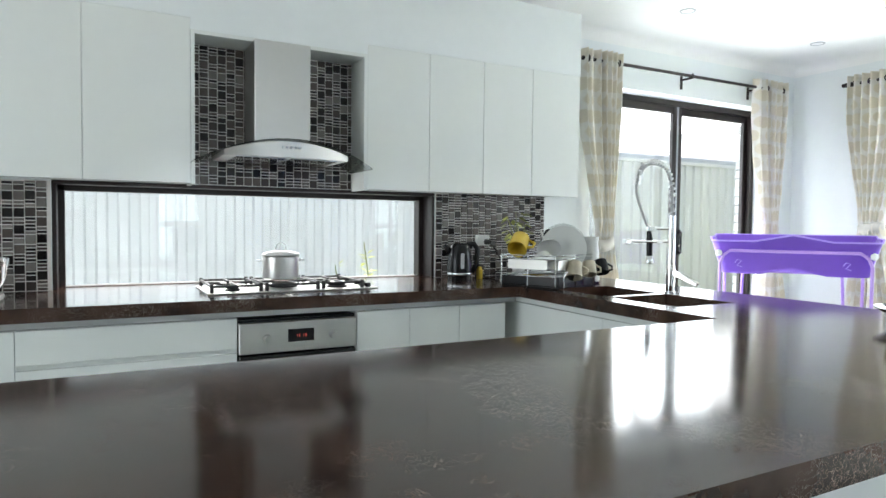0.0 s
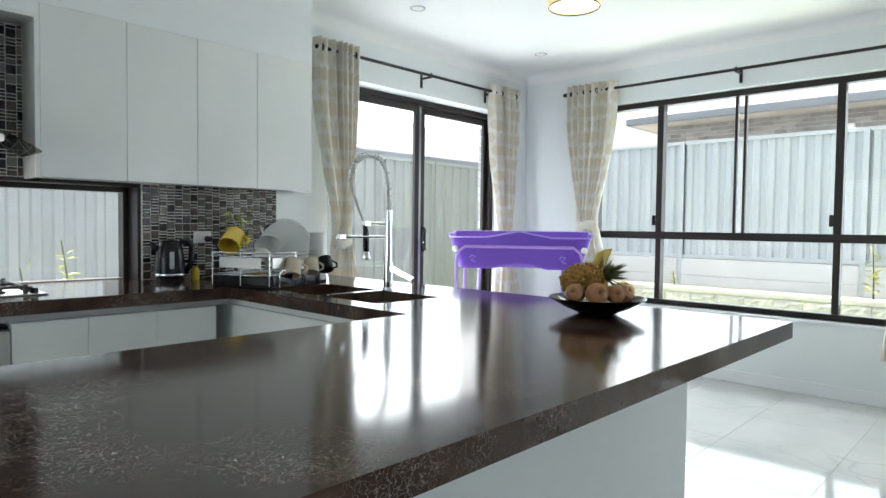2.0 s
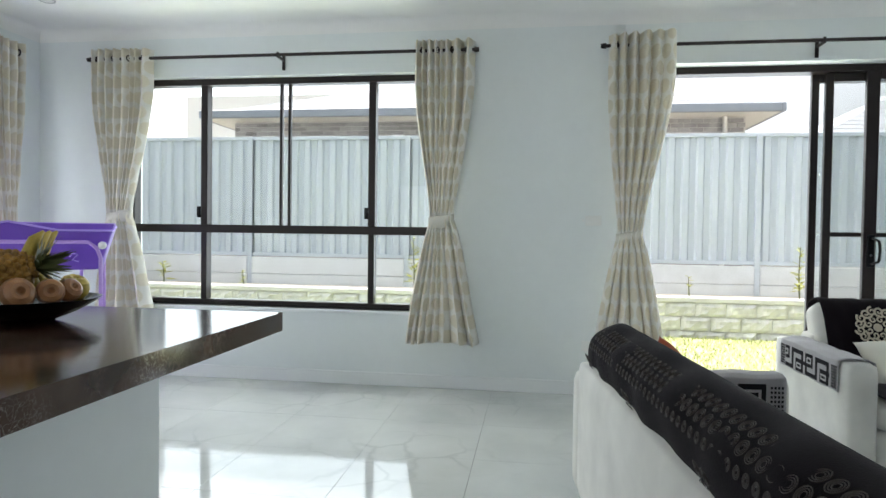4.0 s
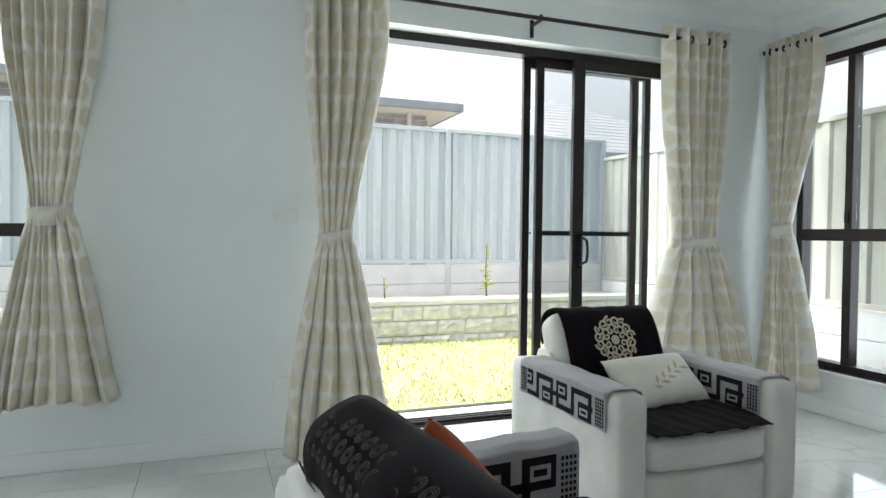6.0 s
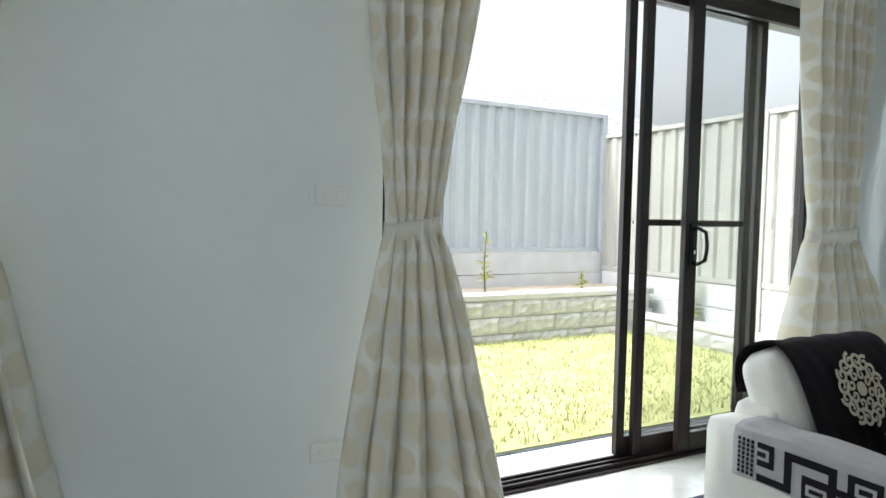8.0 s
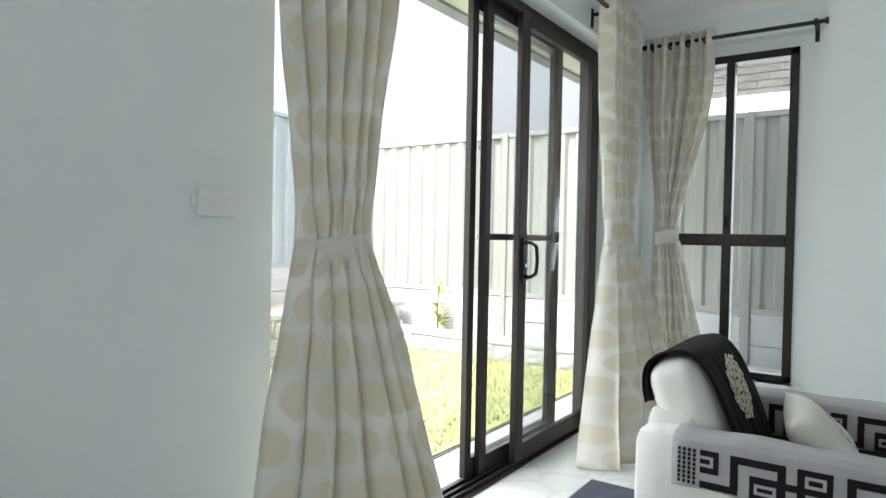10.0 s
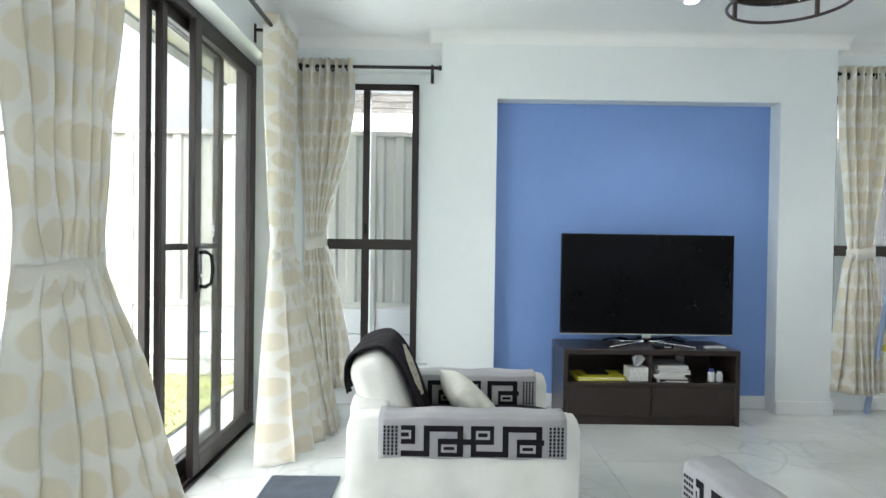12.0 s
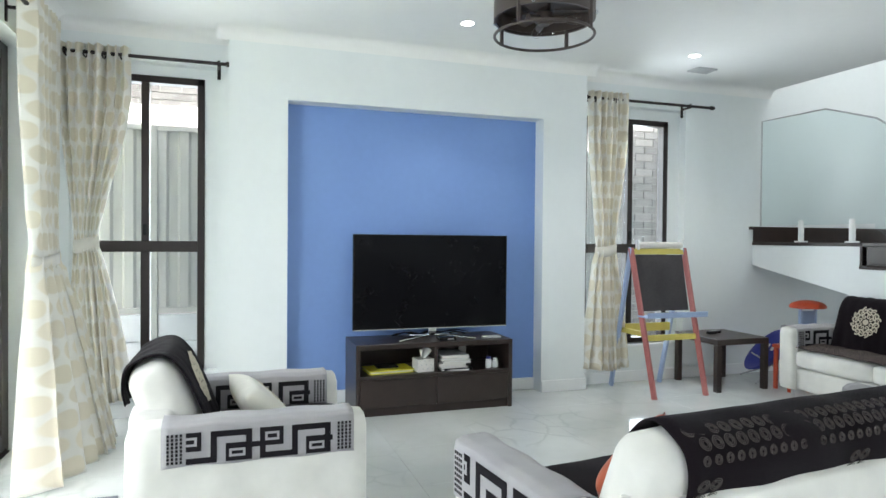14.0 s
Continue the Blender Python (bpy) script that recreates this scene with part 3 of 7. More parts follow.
for s in (2.585, 1.20):
    wall_part("window_latch", BLACK, "E", [(s - 0.012, 0.05, 1.27, s + 0.012, 0.075, 1.36)], w)
wall_part("window_sill", TRIM, "E", [(0.50, -0.02, 0.545, 3.22, 0.07, 0.57)], w, "white painted inner sill")

for num, a, b, z0, z1, mull in (("window_3", 5.03, 5.82, 0.30, 2.44, 5.43), ("window_4", 0.95, 1.86, 0.34, 2.40, 1.36)):
    w = thing(num, "tall narrow bronze-framed window with a transom", "window", at=(a, S, z0), kind="structure")
    outer_frame("", "S", a, z0, b, z1, 0.07, w)
    ra, rb, rz = (4.94, 5.90, 2.52) if num == "window_3" else (0.81, 1.94, 2.50)
    for d_ in ((ra, 0.09, z0, a, 0.16, rz), (b, 0.09, z0, rb, 0.16, rz), (a, 0.09, z1, b, 0.16, rz)):
        wall_part("reveal", WALL, "S", [d_], w, "pale plaster reveal", bevel=0)
    wall_part("transom", BROWN, "S", [(a + F, 0.06, 1.17, b - F, 0.15, 1.25)], w)
    wall_part("mullion", BROWN, "S", [(mull - 0.03, 0.07, z0 + 0.045, mull + 0.03, 0.15, 1.17)], w)
    wall_part("mullion", BROWN, "S", [(mull - 0.026, 0.07, 1.25, mull + 0.026, 0.15, z1 - F)], w)
    for p0, p1 in ((a + F, mull - 0.028), (mull + 0.028, b - F)):
        pane("S", p0, z0 + 0.045, p1, 1.17, 0.11, w)
        pane("S", p0, 1.25, p1, z1 - F, 0.11, w)
    wall_part("window_latch", BLACK, "S", [(mull - 0.01, 0.045, 1.29, mull + 0.01, 0.07, 1.37)], w)
    wall_part("window_sill", TRIM, "S", [(a - 0.02, -0.02, z0 - 0.025, b + 0.02, 0.07, z0)], w, "white painted inner sill")

# added window, out of view, there only to carry the west fill light
w = thing("added_window_west", "added unseen window that lets fill light in from the west", "window", at=(W, 1.7, 0.3), kind="structure")
for y0_, z0_, y1_, z1_ in ((0.15, 0.30, 3.25, 0.35), (0.15, 2.35, 3.25, 2.40)):
    boxes("frame_rail", BROWN, [(W - 0.16, y0_, z0_, W - 0.07, y1_, z1_)], w, bevel=0.003)
for y0_ in (0.15, 1.675, 3.20):
    boxes("frame_jamb", BROWN, [(W - 0.16, y0_, 0.35, W - 0.07, y0_ + 0.05, 2.35)], w, bevel=0.003)
for y0_, y1_ in ((0.20, 1.675), (1.725, 3.20)):
    g = boxes("pane", GLASS, [(W - 0.12, y0_, 0.35, W - 0.115, y1_, 2.35)], w)
    g.visible_shadow = False


def handle(wall, s, d, z, parent):
    """A curved pull handle on a back plate."""
    bm = bmesh.new()
    wall_box(bm, wall, s - 0.028, d - 0.014, z - 0.115, s + 0.024, d, z + 0.115, 0.006)
    plate = part("handle", bm, BLACK, parent, "black moulded door handle")
    bm = bmesh.new()
    pts = [(0, 0.0, -0.085), (0, -0.03, -0.09), (0.03, -0.05, -0.07), (0.036, -0.055, 0.0), (0.03, -0.05, 0.07), (0, -0.03, 0.09), (0, 0.0, 0.085)]
    pipe(bm, [wall_point(wall, s + (-p[0]), d - 0.01 + p[1], z + p[2]) for p in pts], 0.010, 10)
    part("grip", bm, BLACK, plate, smooth=True)
    bm = bmesh.new()
    tube(bm, wall_point(wall, s, d - 0.018, z - 0.03), wall_point(wall, s, d - 0.010, z - 0.03), 0.010, seg=14)
    part("lock_barrel", bm, CHROME, plate)


def door_leaf(name, wall, s0, s1, d, z0, z1, parent, stile=0.055, mid=None, glazed=True, label=""):
    leaf = wall_part(name, BROWN, wall, [(s0, d, z0, s0 + stile, d + 0.035, z1), (s1 - stile, d, z0, s1, d + 0.035, z1),
                                         (s0 + stile, d, z0, s1 - stile, d + 0.035, z0 + 0.09), (s0 + stile, d, z1 - 0.06, s1 - stile, d + 0.035, z1)], parent, label)
    if mid:
        wall_part("mid_rail", BROWN, wall, [(s0 + stile, d + 0.005, mid - 0.016, s1 - stile, d + 0.03, mid + 0.016)], leaf)
    if glazed:
        pane(wall, s0 + stile, z0 + 0.09, s1 - stile, z1 - 0.06, d + 0.014, leaf, "glass_pane")
    return leaf


d1 = thing("door_1", "closed bronze-framed glass sliding door beside the kitchen", "sliding door", at=(4.6, N, 0), kind="structure")
outer_frame("", "N", 3.48, 0, 5.64, 2.36, 0.16, d1, 0.09, sill=False)
wall_part("track", BROWN, "N", [(3.48, 0.14, 0.0, 5.64, 0.26, 0.022)], d1)
door_leaf("fixed_leaf", "N", 4.66, 5.59, 0.205, 0.022, 2.31, d1, 0.05)
lf = door_leaf("sliding_leaf", "N", 3.53, 4.60, 0.165, 0.022, 2.31, d1, 0.05)
wall_part("interlock", material("aluminium_interlock", (0.30, 0.31, 0.33), 0.4, 0.6), "N", [(4.60, 0.165, 0.022, 4.625, 0.2, 2.31)], d1, "grey aluminium interlock")
handle("N", 4.69, 0.205, 1.12, d1)

d2 = thing("door_2", "half open bronze glass sliding door with a screen door", "sliding door", at=(E, -2.1, 0), kind="structure")
outer_frame("", "E", -3.46, 0, -0.72, 2.40, 0.12, d2, 0.12, sill=False)
wall_part("track", BROWN, "E", [(-3.41, 0.10, 0.0, -0.77, 0.26, 0.012), (-3.41, 0.125, 0.012, -0.77, 0.14, 0.030), (-3.41, 0.165, 0.012, -0.77, 0.18, 0.030), (-3.41, 0.205, 0.012, -0.77, 0.22, 0.030)], d2, "ribbed bronze sill track")
door_leaf("outer_leaf", "E", -3.075, -2.06, 0.205, 0.03, 2.35, d2, 0.052, label="outer bronze glass leaf")
door_leaf("sliding_leaf", "E", -3.40, -2.385, 0.110, 0.03, 2.35, d2, 0.085)
scr = door_leaf("screen_leaf", "E", -2.945, -2.14, 0.170, 0.03, 2.35, d2, 0.055, mid=1.20, glazed=False, label="fine black insect-screen leaf")
for z in (0.55, 1.19, 1.62):
    wall_part("roller", CHROME, "E", [(-2.125, 0.196, z, -2.112, 0.204, z + 0.018)], scr, "small bright roller")
MESHM = bpy.data.materials.new("insect_mesh")
MESHM.use_nodes = True
mn, ml, mb = nodes_of(MESHM)
mtr, mmx = mn.new("ShaderNodeBsdfTransparent"), mn.new("ShaderNodeMixShader")
mb.inputs["Base Color"].default_value = (0.05, 0.05, 0.05, 1)
mmx.inputs[0].default_value = 0.88
ml.new(mb.outputs[0], mmx.inputs[1])
ml.new(mtr.outputs[0], mmx.inputs[2])
ml.new(mmx.outputs[0], mn["Material Output"].inputs[0])
wall_part("insect_mesh", MESHM, "E", [(-2.89, 0.188, 0.12, -2.195, 0.1895, 2.29)], scr, bevel=0)
handle("E", -2.43, 0.110, 1.085, d2)

# ---- outside ----
setting(boxes("ground", SOIL, [(-60, -60, -0.60, 70, 70, -0.36)]), "bare pale ground round the houses", "ground")
setting(boxes("lawn", GRASS, [(6.60, -5.0, -0.36, 9.15, 6.9, -0.030)]), "sunlit yellow-green lawn behind the house", "lawn")
bm = bmesh.new()
rng = random.Random(3)
for i in range(15000):
    x, y = rng.uniform(6.62, 9.13), rng.uniform(-4.98, 2.6)
    h, a, wd = rng.uniform(0.018, 0.05), rng.uniform(0, 6.28), rng.uniform(0.004, 0.009)
    lx, ly = rng.uniform(-0.025, 0.025), rng.uniform(-0.025, 0.025)
    p = [bm.verts.new((x - wd * math.cos(a), y - wd * math.sin(a), -0.032)), bm.verts.new((x + wd * math.cos(a), y + wd * math.sin(a), -0.032)), bm.verts.new((x + lx, y + ly, -0.030 + h))]
    bm.faces.new(p)
GRASSBLADE = material("grass_blades", (0.42, 0.46, 0.21), 0.7, vary=0.2, scale=4, rand=0.3)
tagged(part("grass", bm, GRASSBLADE), "short sunlit lawn grass", "grass", kind="stuff")
setting(boxes("pavement", PAVER, [(E + T, -5.3, -0.36, 6.58, 6.9, -0.045)]), "pale concrete paving strip outside the doors", "paving")
setting(boxes("pavement_north", PAVER, [(-7, N + T, -0.36, E + T, 6.98, -0.10)]), "concrete path beside the kitchen wall", "paving")
setting(boxes("pavement_south", PAVER, [(-5, -5.35, -0.36, E + T, S - T, -0.12)]), "concrete path beside the living room", "paving")
bm = bmesh.new()
for k in range(40):
    y = -5.2 + k * 0.27
    box(bm, 6.582, y, -0.30, 6.598, y + 0.262, -0.040)
dr = tagged(part("drain_channel", bm, MATGREY), "dark slotted drain along the paving edge", "drain")

# ribbed steel fences
def ribbed_sheet(length, height, pitch=0.19):
    """A trapezoid-ribbed sheet along x with real thickness."""
    bm = bmesh.new()
    pts, x = [], 0.0
    while x < length:
        pts += [(x, 0), (x + pitch * 0.38, 0), (x + pitch * 0.5, 0.03), (x + pitch * 0.88, 0.03)]
        x += pitch
    pts = [(min(a, length), b) for a, b in pts if a <= length + pitch]
    cols = [(bm.verts.new((a, b, 0)), bm.verts.new((a, b, height))) for a, b in pts]
    for p, q in zip(cols, cols[1:]):
        if (q[0].co - p[0].co).length > 1e-5:
            bm.faces.new((p[0], q[0], q[1], p[1]))
    return bm


def fence(name, label, x, y, turn, bays, bay, z0, z1, mat, sleepers=0):
    """Bays of ribbed sheet between posts, with rails, over concrete sleepers; it runs along its own x."""
    f = thing(name, label, "fence", pose(x, y, 0, 0, 0, turn))
    sheet = None
    rail = None
    for k in range(bays + 1):
        bm = bmesh.new()
        box(bm, k * bay - 0.035, -0.02, -0.5 if sleepers else z0 - 0.1, k * bay + 0.035, 0.06, z1 + 0.03, 0.004)
        part("post", bm, mat, f)
        if k == bays:
            break
        if sheet is None:
            sheet = part("panel", ribbed_sheet(bay - 0.07, z1 - z0), mat, f)
            sheet.location = (k * bay + 0.035, 0, z0)
        else:
            o = new("panel", sheet.data)
            o.parent, o.location = f, (k * bay + 0.035, 0, z0)
        for zz in (z0 - 0.02, z1 - 0.02):
            bm = bmesh.new()
            box(bm, k * bay + 0.035, -0.012, zz, (k + 1) * bay - 0.035, 0.045, zz + 0.05, 0.004)
            part("rail", bm, mat, f)
        for j in range(sleepers):
            bm = bmesh.new()
            box(bm, k * bay + 0.036, 0.0, z0 - 0.03 - (j + 1) * 0.25, (k + 1) * bay - 0.036, 0.07, z0 - 0.035 - j * 0.25, 0.006)
            part("sleeper", bm, SLEEPER, f)
    return f


fence("fence", "blue-grey ribbed steel fence on concrete sleepers", 10.20, -5.395, 90, 5, 2.365, 0.83, 2.53, FENCE, 4)
fence("fence", "pale ribbed steel fence beside the living room", 10.25, -5.40, 180, 4, 2.365, 0.60, 2.27, FENCELIFTED, 3)
fence("fence", "pale ribbed steel fence beside the kitchen", -6.68, 7.02, 0, 8, 2.42, 0.06, 2.22, FENCEPALE)

# split-face block retaining walls
def block_mesh(l, h, d, seed):
    r = random.Random(seed)
    bm = bmesh.new()
    nu, nv = 7, 4
    g = [[bm.verts.new((l * i / nu, -(0.012 + r.uniform(0, 0.022)) if 0 < i < nu and 0 < j < nv else 0, h * j / nv)) for i in range(nu + 1)] for j in range(nv + 1)]
    for j in range(nv):
        for i in range(nu):
            bm.faces.new((g[j][i], g[j][i + 1], g[j + 1][i + 1], g[j + 1][i]))
    b0, b1, b2, b3 = (bm.verts.new(p) for p in ((0, d, 0), (l, d, 0), (l, d, h), (0, d, h)))
    bm.faces.new([b0, b3] + [g[j][0] for j in range(nv, -1, -1)])
    bm.faces.new([b2, b1] + [g[j][nu] for j in range(nv + 1)])
    bm.faces.new([b3, b2] + [g[nv][i] for i in range(nu, -1, -1)])
    bmesh.ops.recalc_face_normals(bm, faces=bm.faces)
    me = bpy.data.meshes.new("block")
    bm.to_mesh(me)
    bm.free()
    me.materials.append(BLOCK)
    return me


BLOCKS = [block_mesh(0.340, 0.165, 0.18, k) for k in range(5)]
rng = random.Random(8)


def block_wall(label, x, y, turn, n, rows, z0, cap):
    wl_ = thing("retaining_wall", label, "retaining wall", pose(x, y, z0, 0, 0, turn))
    for j in range(rows):
        for i in range(n):
            o = new("block", rng.choice(BLOCKS))
            o.parent, o.location = wl_, (i * 0.345 + (0.172 if j % 2 else 0), rng.uniform(-0.004, 0.004), j * 0.17)
    bm = bmesh.new()
    box(bm, 0, 0.03, 0, n * 0.345 + 0.14, 0.19, rows * 0.17 - 0.01)
    part("core", bm, MORTAR, wl_)
    bm = bmesh.new()
    box(bm, -0.02, -0.02, rows * 0.17, n * 0.345 + 0.17, 0.22, rows * 0.17 + cap, 0.008)
    part("capping", bm, PAVER, wl_, "pale concrete capping")
    return wl_


block_wall("grey split-face block garden wall with pale capping", 9.15, 6.6, -90, 34, 3, -0.12, 0.06)
block_wall("low split-face block wall along the side fence", 9.13, -5.0, 180, 13, 1, -0.04, 0.05)
setting(boxes("garden_bed", SOIL, [(9.36, -5.38, -0.36, 10.20, 6.95, 0.40)]), "pale soil of the raised garden bed", "garden bed")
setting(boxes("garden_bed_south", SOIL, [(4.6, -5.38, -0.36, 9.35, -5.21, 0.13)]), "pale soil of the side garden bed", "garden bed")


def shrub(x, y, z, h, n, spread, seed, mat, label):
    r = random.Random(seed)
    s = thing("shrub", label, "plant", pose(x, y, z))
    bm = bmesh.new()
    pipe(bm, [(0, 0, -0.02), (0.02 * h, 0.01, h * 0.45), (-0.05 * h, 0.02, h * 0.95)], lambda t: 0.011 * (1 - 0.6 * t), 6)
    part("stem", bm, LEAF, s)
    bm = bmesh.new()
    for k in range(n):
        t = r.uniform(0.15, 1.0)
        a, e = r.uniform(0, 6.28), r.uniform(-0.2, 0.9)
        l = spread * r.uniform(0.5, 1.0) * (1.15 - 0.6 * t)
        b = Vector((-0.03 * h * t, 0.02 * t, h * 0.95 * t))
        d = Vector((math.cos(a) * math.cos(e), math.sin(a) * math.cos(e), math.sin(e)))
        sd = d.cross(Vector((0, 0, 1))).normalized() * l * 0.16
        m_ = b + d * l * 0.5 + Vector((0, 0, 0.02 * l))
        vs = [bm.verts.new(b), bm.verts.new(m_ + sd), bm.verts.new(b + d * l - Vector((0, 0, 0.15 * l))), bm.verts.new(m_ - sd)]
        bm.faces.new(vs)
    part("foliage", bm, mat, s)


shrub(9.72, -3.40, 0.40, 0.70, 60, 0.15, 1, PALEGREEN, "thin young shrub in the raised garden bed")
shrub(9.72, -2.08, 0.40, 0.28, 14, 0.12, 2, PALEGREEN, "small bare seedling in the garden bed")
shrub(9.70, 5.15, 0.40, 0.34, 26, 0.20, 3, PALEGREEN, "small yellow-green plant in the raised bed")
shrub(9.72, 3.95, 0.40, 0.22, 30, 0.12, 4, PALEGREEN, "small round yellow plant in the raised bed")
shrub(9.72, 1.50, 0.40, 0.75, 50, 0.18, 5, PALEGREEN, "leafy young shrub by the garden fence")
shrub(8.62, -5.26, 0.13, 0.60, 60, 0.20, 6, PALEGREEN, "small bushy shrub in the corner bed")
shrub(9.70, -4.72, 0.40, 0.20, 34, 0.13, 7, PALEGREEN, "tiny plant near the fence corner")
shrub(2.0, 4.75, -0.10, 1.28, 46, 0.22, 9, PALEGREEN, "flowering shrub outside the kitchen window")
shrub(1.75, 4.72, -0.10, 1.10, 26, 0.18, 10, PALEGREEN, "low leafy shrub under the kitchen window")

# neighbouring houses
def brick_wall(parent, x0, y0, turn, length, height, z0, brick=None, joint=None):
    m = pose(x0, y0, z0, 0, 0, turn)
    bm = bmesh.new()
    box(bm, 0, 0.01, 0, length, 0.2, height)
    bm.transform(m)
    wl_ = part("wall", bm, joint or MORTAR, parent, "brown brick wall")
    bm = bmesh.new()
    vs, fs = [], []
    j = 0
    while (j + 1) * 0.086 <= height + 0.001:
        x = -0.12 if j % 2 else 0.0
        while x < length:
            a, b = max(x, 0), min(x + 0.23, length)
            if b - a > 0.03:
                i = len(vs)
                y_, zz = -0.004, j * 0.086
                vs += [m @ Vector(p) for p in ((a, 0.02, zz), (b, 0.02, zz), (b, 0.02, zz + 0.076), (a, 0.02, zz + 0.076), (a, y_, zz), (b, y_, zz), (b, y_, zz + 0.076), (a, y_, zz + 0.076))]
                fs += [(i + 4, i + 5, i + 6, i + 7), (i, i + 1, i + 5, i + 4), (i + 1, i + 2, i + 6, i + 5), (i + 2, i + 3, i + 7, i + 6), (i + 3, i, i + 4, i + 7)]
            x += 0.24
        j += 1
    me = bpy.data.meshes.new("bricks")
    me.from_pydata(vs, [], fs)
    me.materials.append(brick or BRICK)
    o = tagged(new("bricks", me), kind="stuff")
    o.parent = wl_
    return wl_


def hip_roof(parent, x0, y0, x1_, y1_, z, rise, over=0.45):
    """A hipped roof with courses of tiles, a gutter and lined eaves."""
    x0, y0, x1_, y1_ = x0 - over, y0 - over, x1_ + over, y1_ + over
    half = min(x1_ - x0, y1_ - y0) / 2
    bm = bmesh.new()
    n = 16
    last = None
    for k in range(n):
        a, b = k / n, (k + 1) / n
        ia, ib = half * a, half * b * 0.999
        za, zb = z + 0.1 + rise * a, z + 0.1 + rise * b - 0.014
        lo = [(x0 + ia, y0 + ia, za), (x1_ - ia, y0 + ia, za), (x1_ - ia, y1_ - ia, za), (x0 + ia, y1_ - ia, za)]
        hi = [(x0 + ib, y0 + ib, zb), (x1_ - ib, y0 + ib, zb), (x1_ - ib, y1_ - ib, zb), (x0 + ib, y1_ - ib, zb)]
        vl, vh = [bm.verts.new(p) for p in lo], [bm.verts.new(p) for p in hi]
        for q in range(4):
            bm.faces.new((vl[q], vl[(q + 1) % 4], vh[(q + 1) % 4], vh[q]))
            if last:
                bm.faces.new((last[q], last[(q + 1) % 4], vl[(q + 1) % 4], vl[q]))
        last = vh
    rf = part("roof", bm, ROOF, parent, "grey tiled hip roof")
    bm = bmesh.new()
    box(bm, x0, y0, z - 0.02, x1_, y1_, z + 0.0)
    part("soffit", bm, FASCIA, rf, "cream lined soffit")
    for d in ((x0 - 0.08, y0 - 0.08, x1_ + 0.08, y0), (x0 - 0.08, y1_, x1_ + 0.08, y1_ + 0.08), (x0 - 0.08, y0, x0, y1_), (x1_, y0, x1_ + 0.08, y1_)):
        bm = bmesh.new()
        box(bm, d[0], d[1], z - 0.02, d[2], d[3], z + 0.14, 0.015)
        part("gutter", bm, GUTTER, rf, "blue-grey metal gutter")


h = thing("house", "neighbouring brown brick house with a grey tiled roof", "house", at=(17, 1.1, 0))
brick_wall(h, 13.83, 6.12, -90, 10.1, 1.5, 1.96)
boxes("wall", BRICK, [(13.84, -3.98, -0.3, 23, 6.12, 1.96)], h, "brown brick lower wall")
hip_roof(h, 13.83, -3.98, 23, 6.12, 3.46, 1.9)
bm = bmesh.new()
tube(bm, (13.77, -3.6, 0.3), (13.77, -3.6, 3.46), 0.045)
part("downpipe", bm, FASCIA, h)
bm = bmesh.new()
box(bm, 13.73, 2.5, 3.05, 13.83, 2.75, 3.15, 0.02)
part("eave_light", bm, WHITEPLASTIC, h)
h = thing("house", "distant house with a pale grey tiled roof", "house", at=(20, -10.2, 0))
boxes("wall", FASCIA, [(16.0, -14.2, -0.3, 24, -6.2, 3.1)], h, "cream rendered wall")
hip_roof(h, 16.0, -14.2, 24, -6.2, 3.1, 2.24)
h = thing("house", "far house with a low pale roof", "house", at=(19, 17, 0))
boxes("wall", FASCIA, [(17, 12, -0.3, 26, 22, 3.0)], h, "cream rendered wall")
hip_roof(h, 17, 12, 26, 22, 3.0, 1.7)
h = thing("house", "two-storey cream rendered house behind the roofs", "house", at=(32, 8, 0))
boxes("wall", FASCIA, [(29, 5.0, -0.3, 38, 16, 7.4)], h, "cream rendered upper wall")
for yy in (7.0, 9.5):
    bm = bmesh.new()
    box(bm, 28.95, yy, 5.2, 29.02, yy + 0.9, 6.6, 0.01)
    part("window", bm, GUTTER, h, "dark upper window")
h = thing("house", "neighbouring brown brick house beside the living room", "house", at=(2, -7.6, 0))
brick_wall(h, 2.8, -7.4, 180, 6.0, 3.9, -0.3)
brick_wall(h, 7.1, -7.4, 180, 4.3, 1.0, 2.85, BRICKDIMMED, MORTARDIMMED)
bm = bmesh.new()
box(bm, 2.8, -7.40, 2.15, 7.1, -7.30, 2.845)
part("fascia_band", bm, FASCIA, h, "cream painted band under the brick")
boxes("wall", BRICK, [(-3.2, -12, -0.3, 7.1, -7.42, 3.4)], h, "brown brick wall")
gw = thing("garden_wall", "tall brown brick wall close outside the narrow window", "brick wall", at=(-0.6, -5.3, -0.12))
brick_wall(gw, 0.8, -5.3, 180, 3.4, 3.1, -0.12, BRICKLIFTED)
h = thing("house", "neighbouring house beyond the kitchen fence", "house", at=(4, 12, 0))
boxes("wall", FASCIA, [(-6, 9.6, -0.3, 14, 15, 2.5)], h, "cream rendered wall")
hip_roof(h, -6, 9.6, 14, 15, 2.5, 1.5)

# this house's own eaves and brick skin
own = thing("house", "brown brick outer skin and eaves of this house", "house", at=(0, 0, 0))
boxes("soffit", FASCIA, [(E + T, S - 0.9, 2.62, E + T + 0.55, N + 0.8, 2.66)], own, "cream lined eaves")
boxes("soffit", FASCIA, [(W - T, N + T, 2.62, E + T, N + 0.8, 2.66)], own, "cream lined eaves")
boxes("gutter", GUTTER, [(E + T + 0.55, S - 0.9, 2.60, E + T + 0.65, N + 0.9, 2.74)], own, "blue-grey metal gutter")
boxes("gutter", GUTTER, [(W - T, N + 0.8, 2.60, E + T + 0.55, N + 0.9, 2.74)], own, "blue-grey metal gutter")
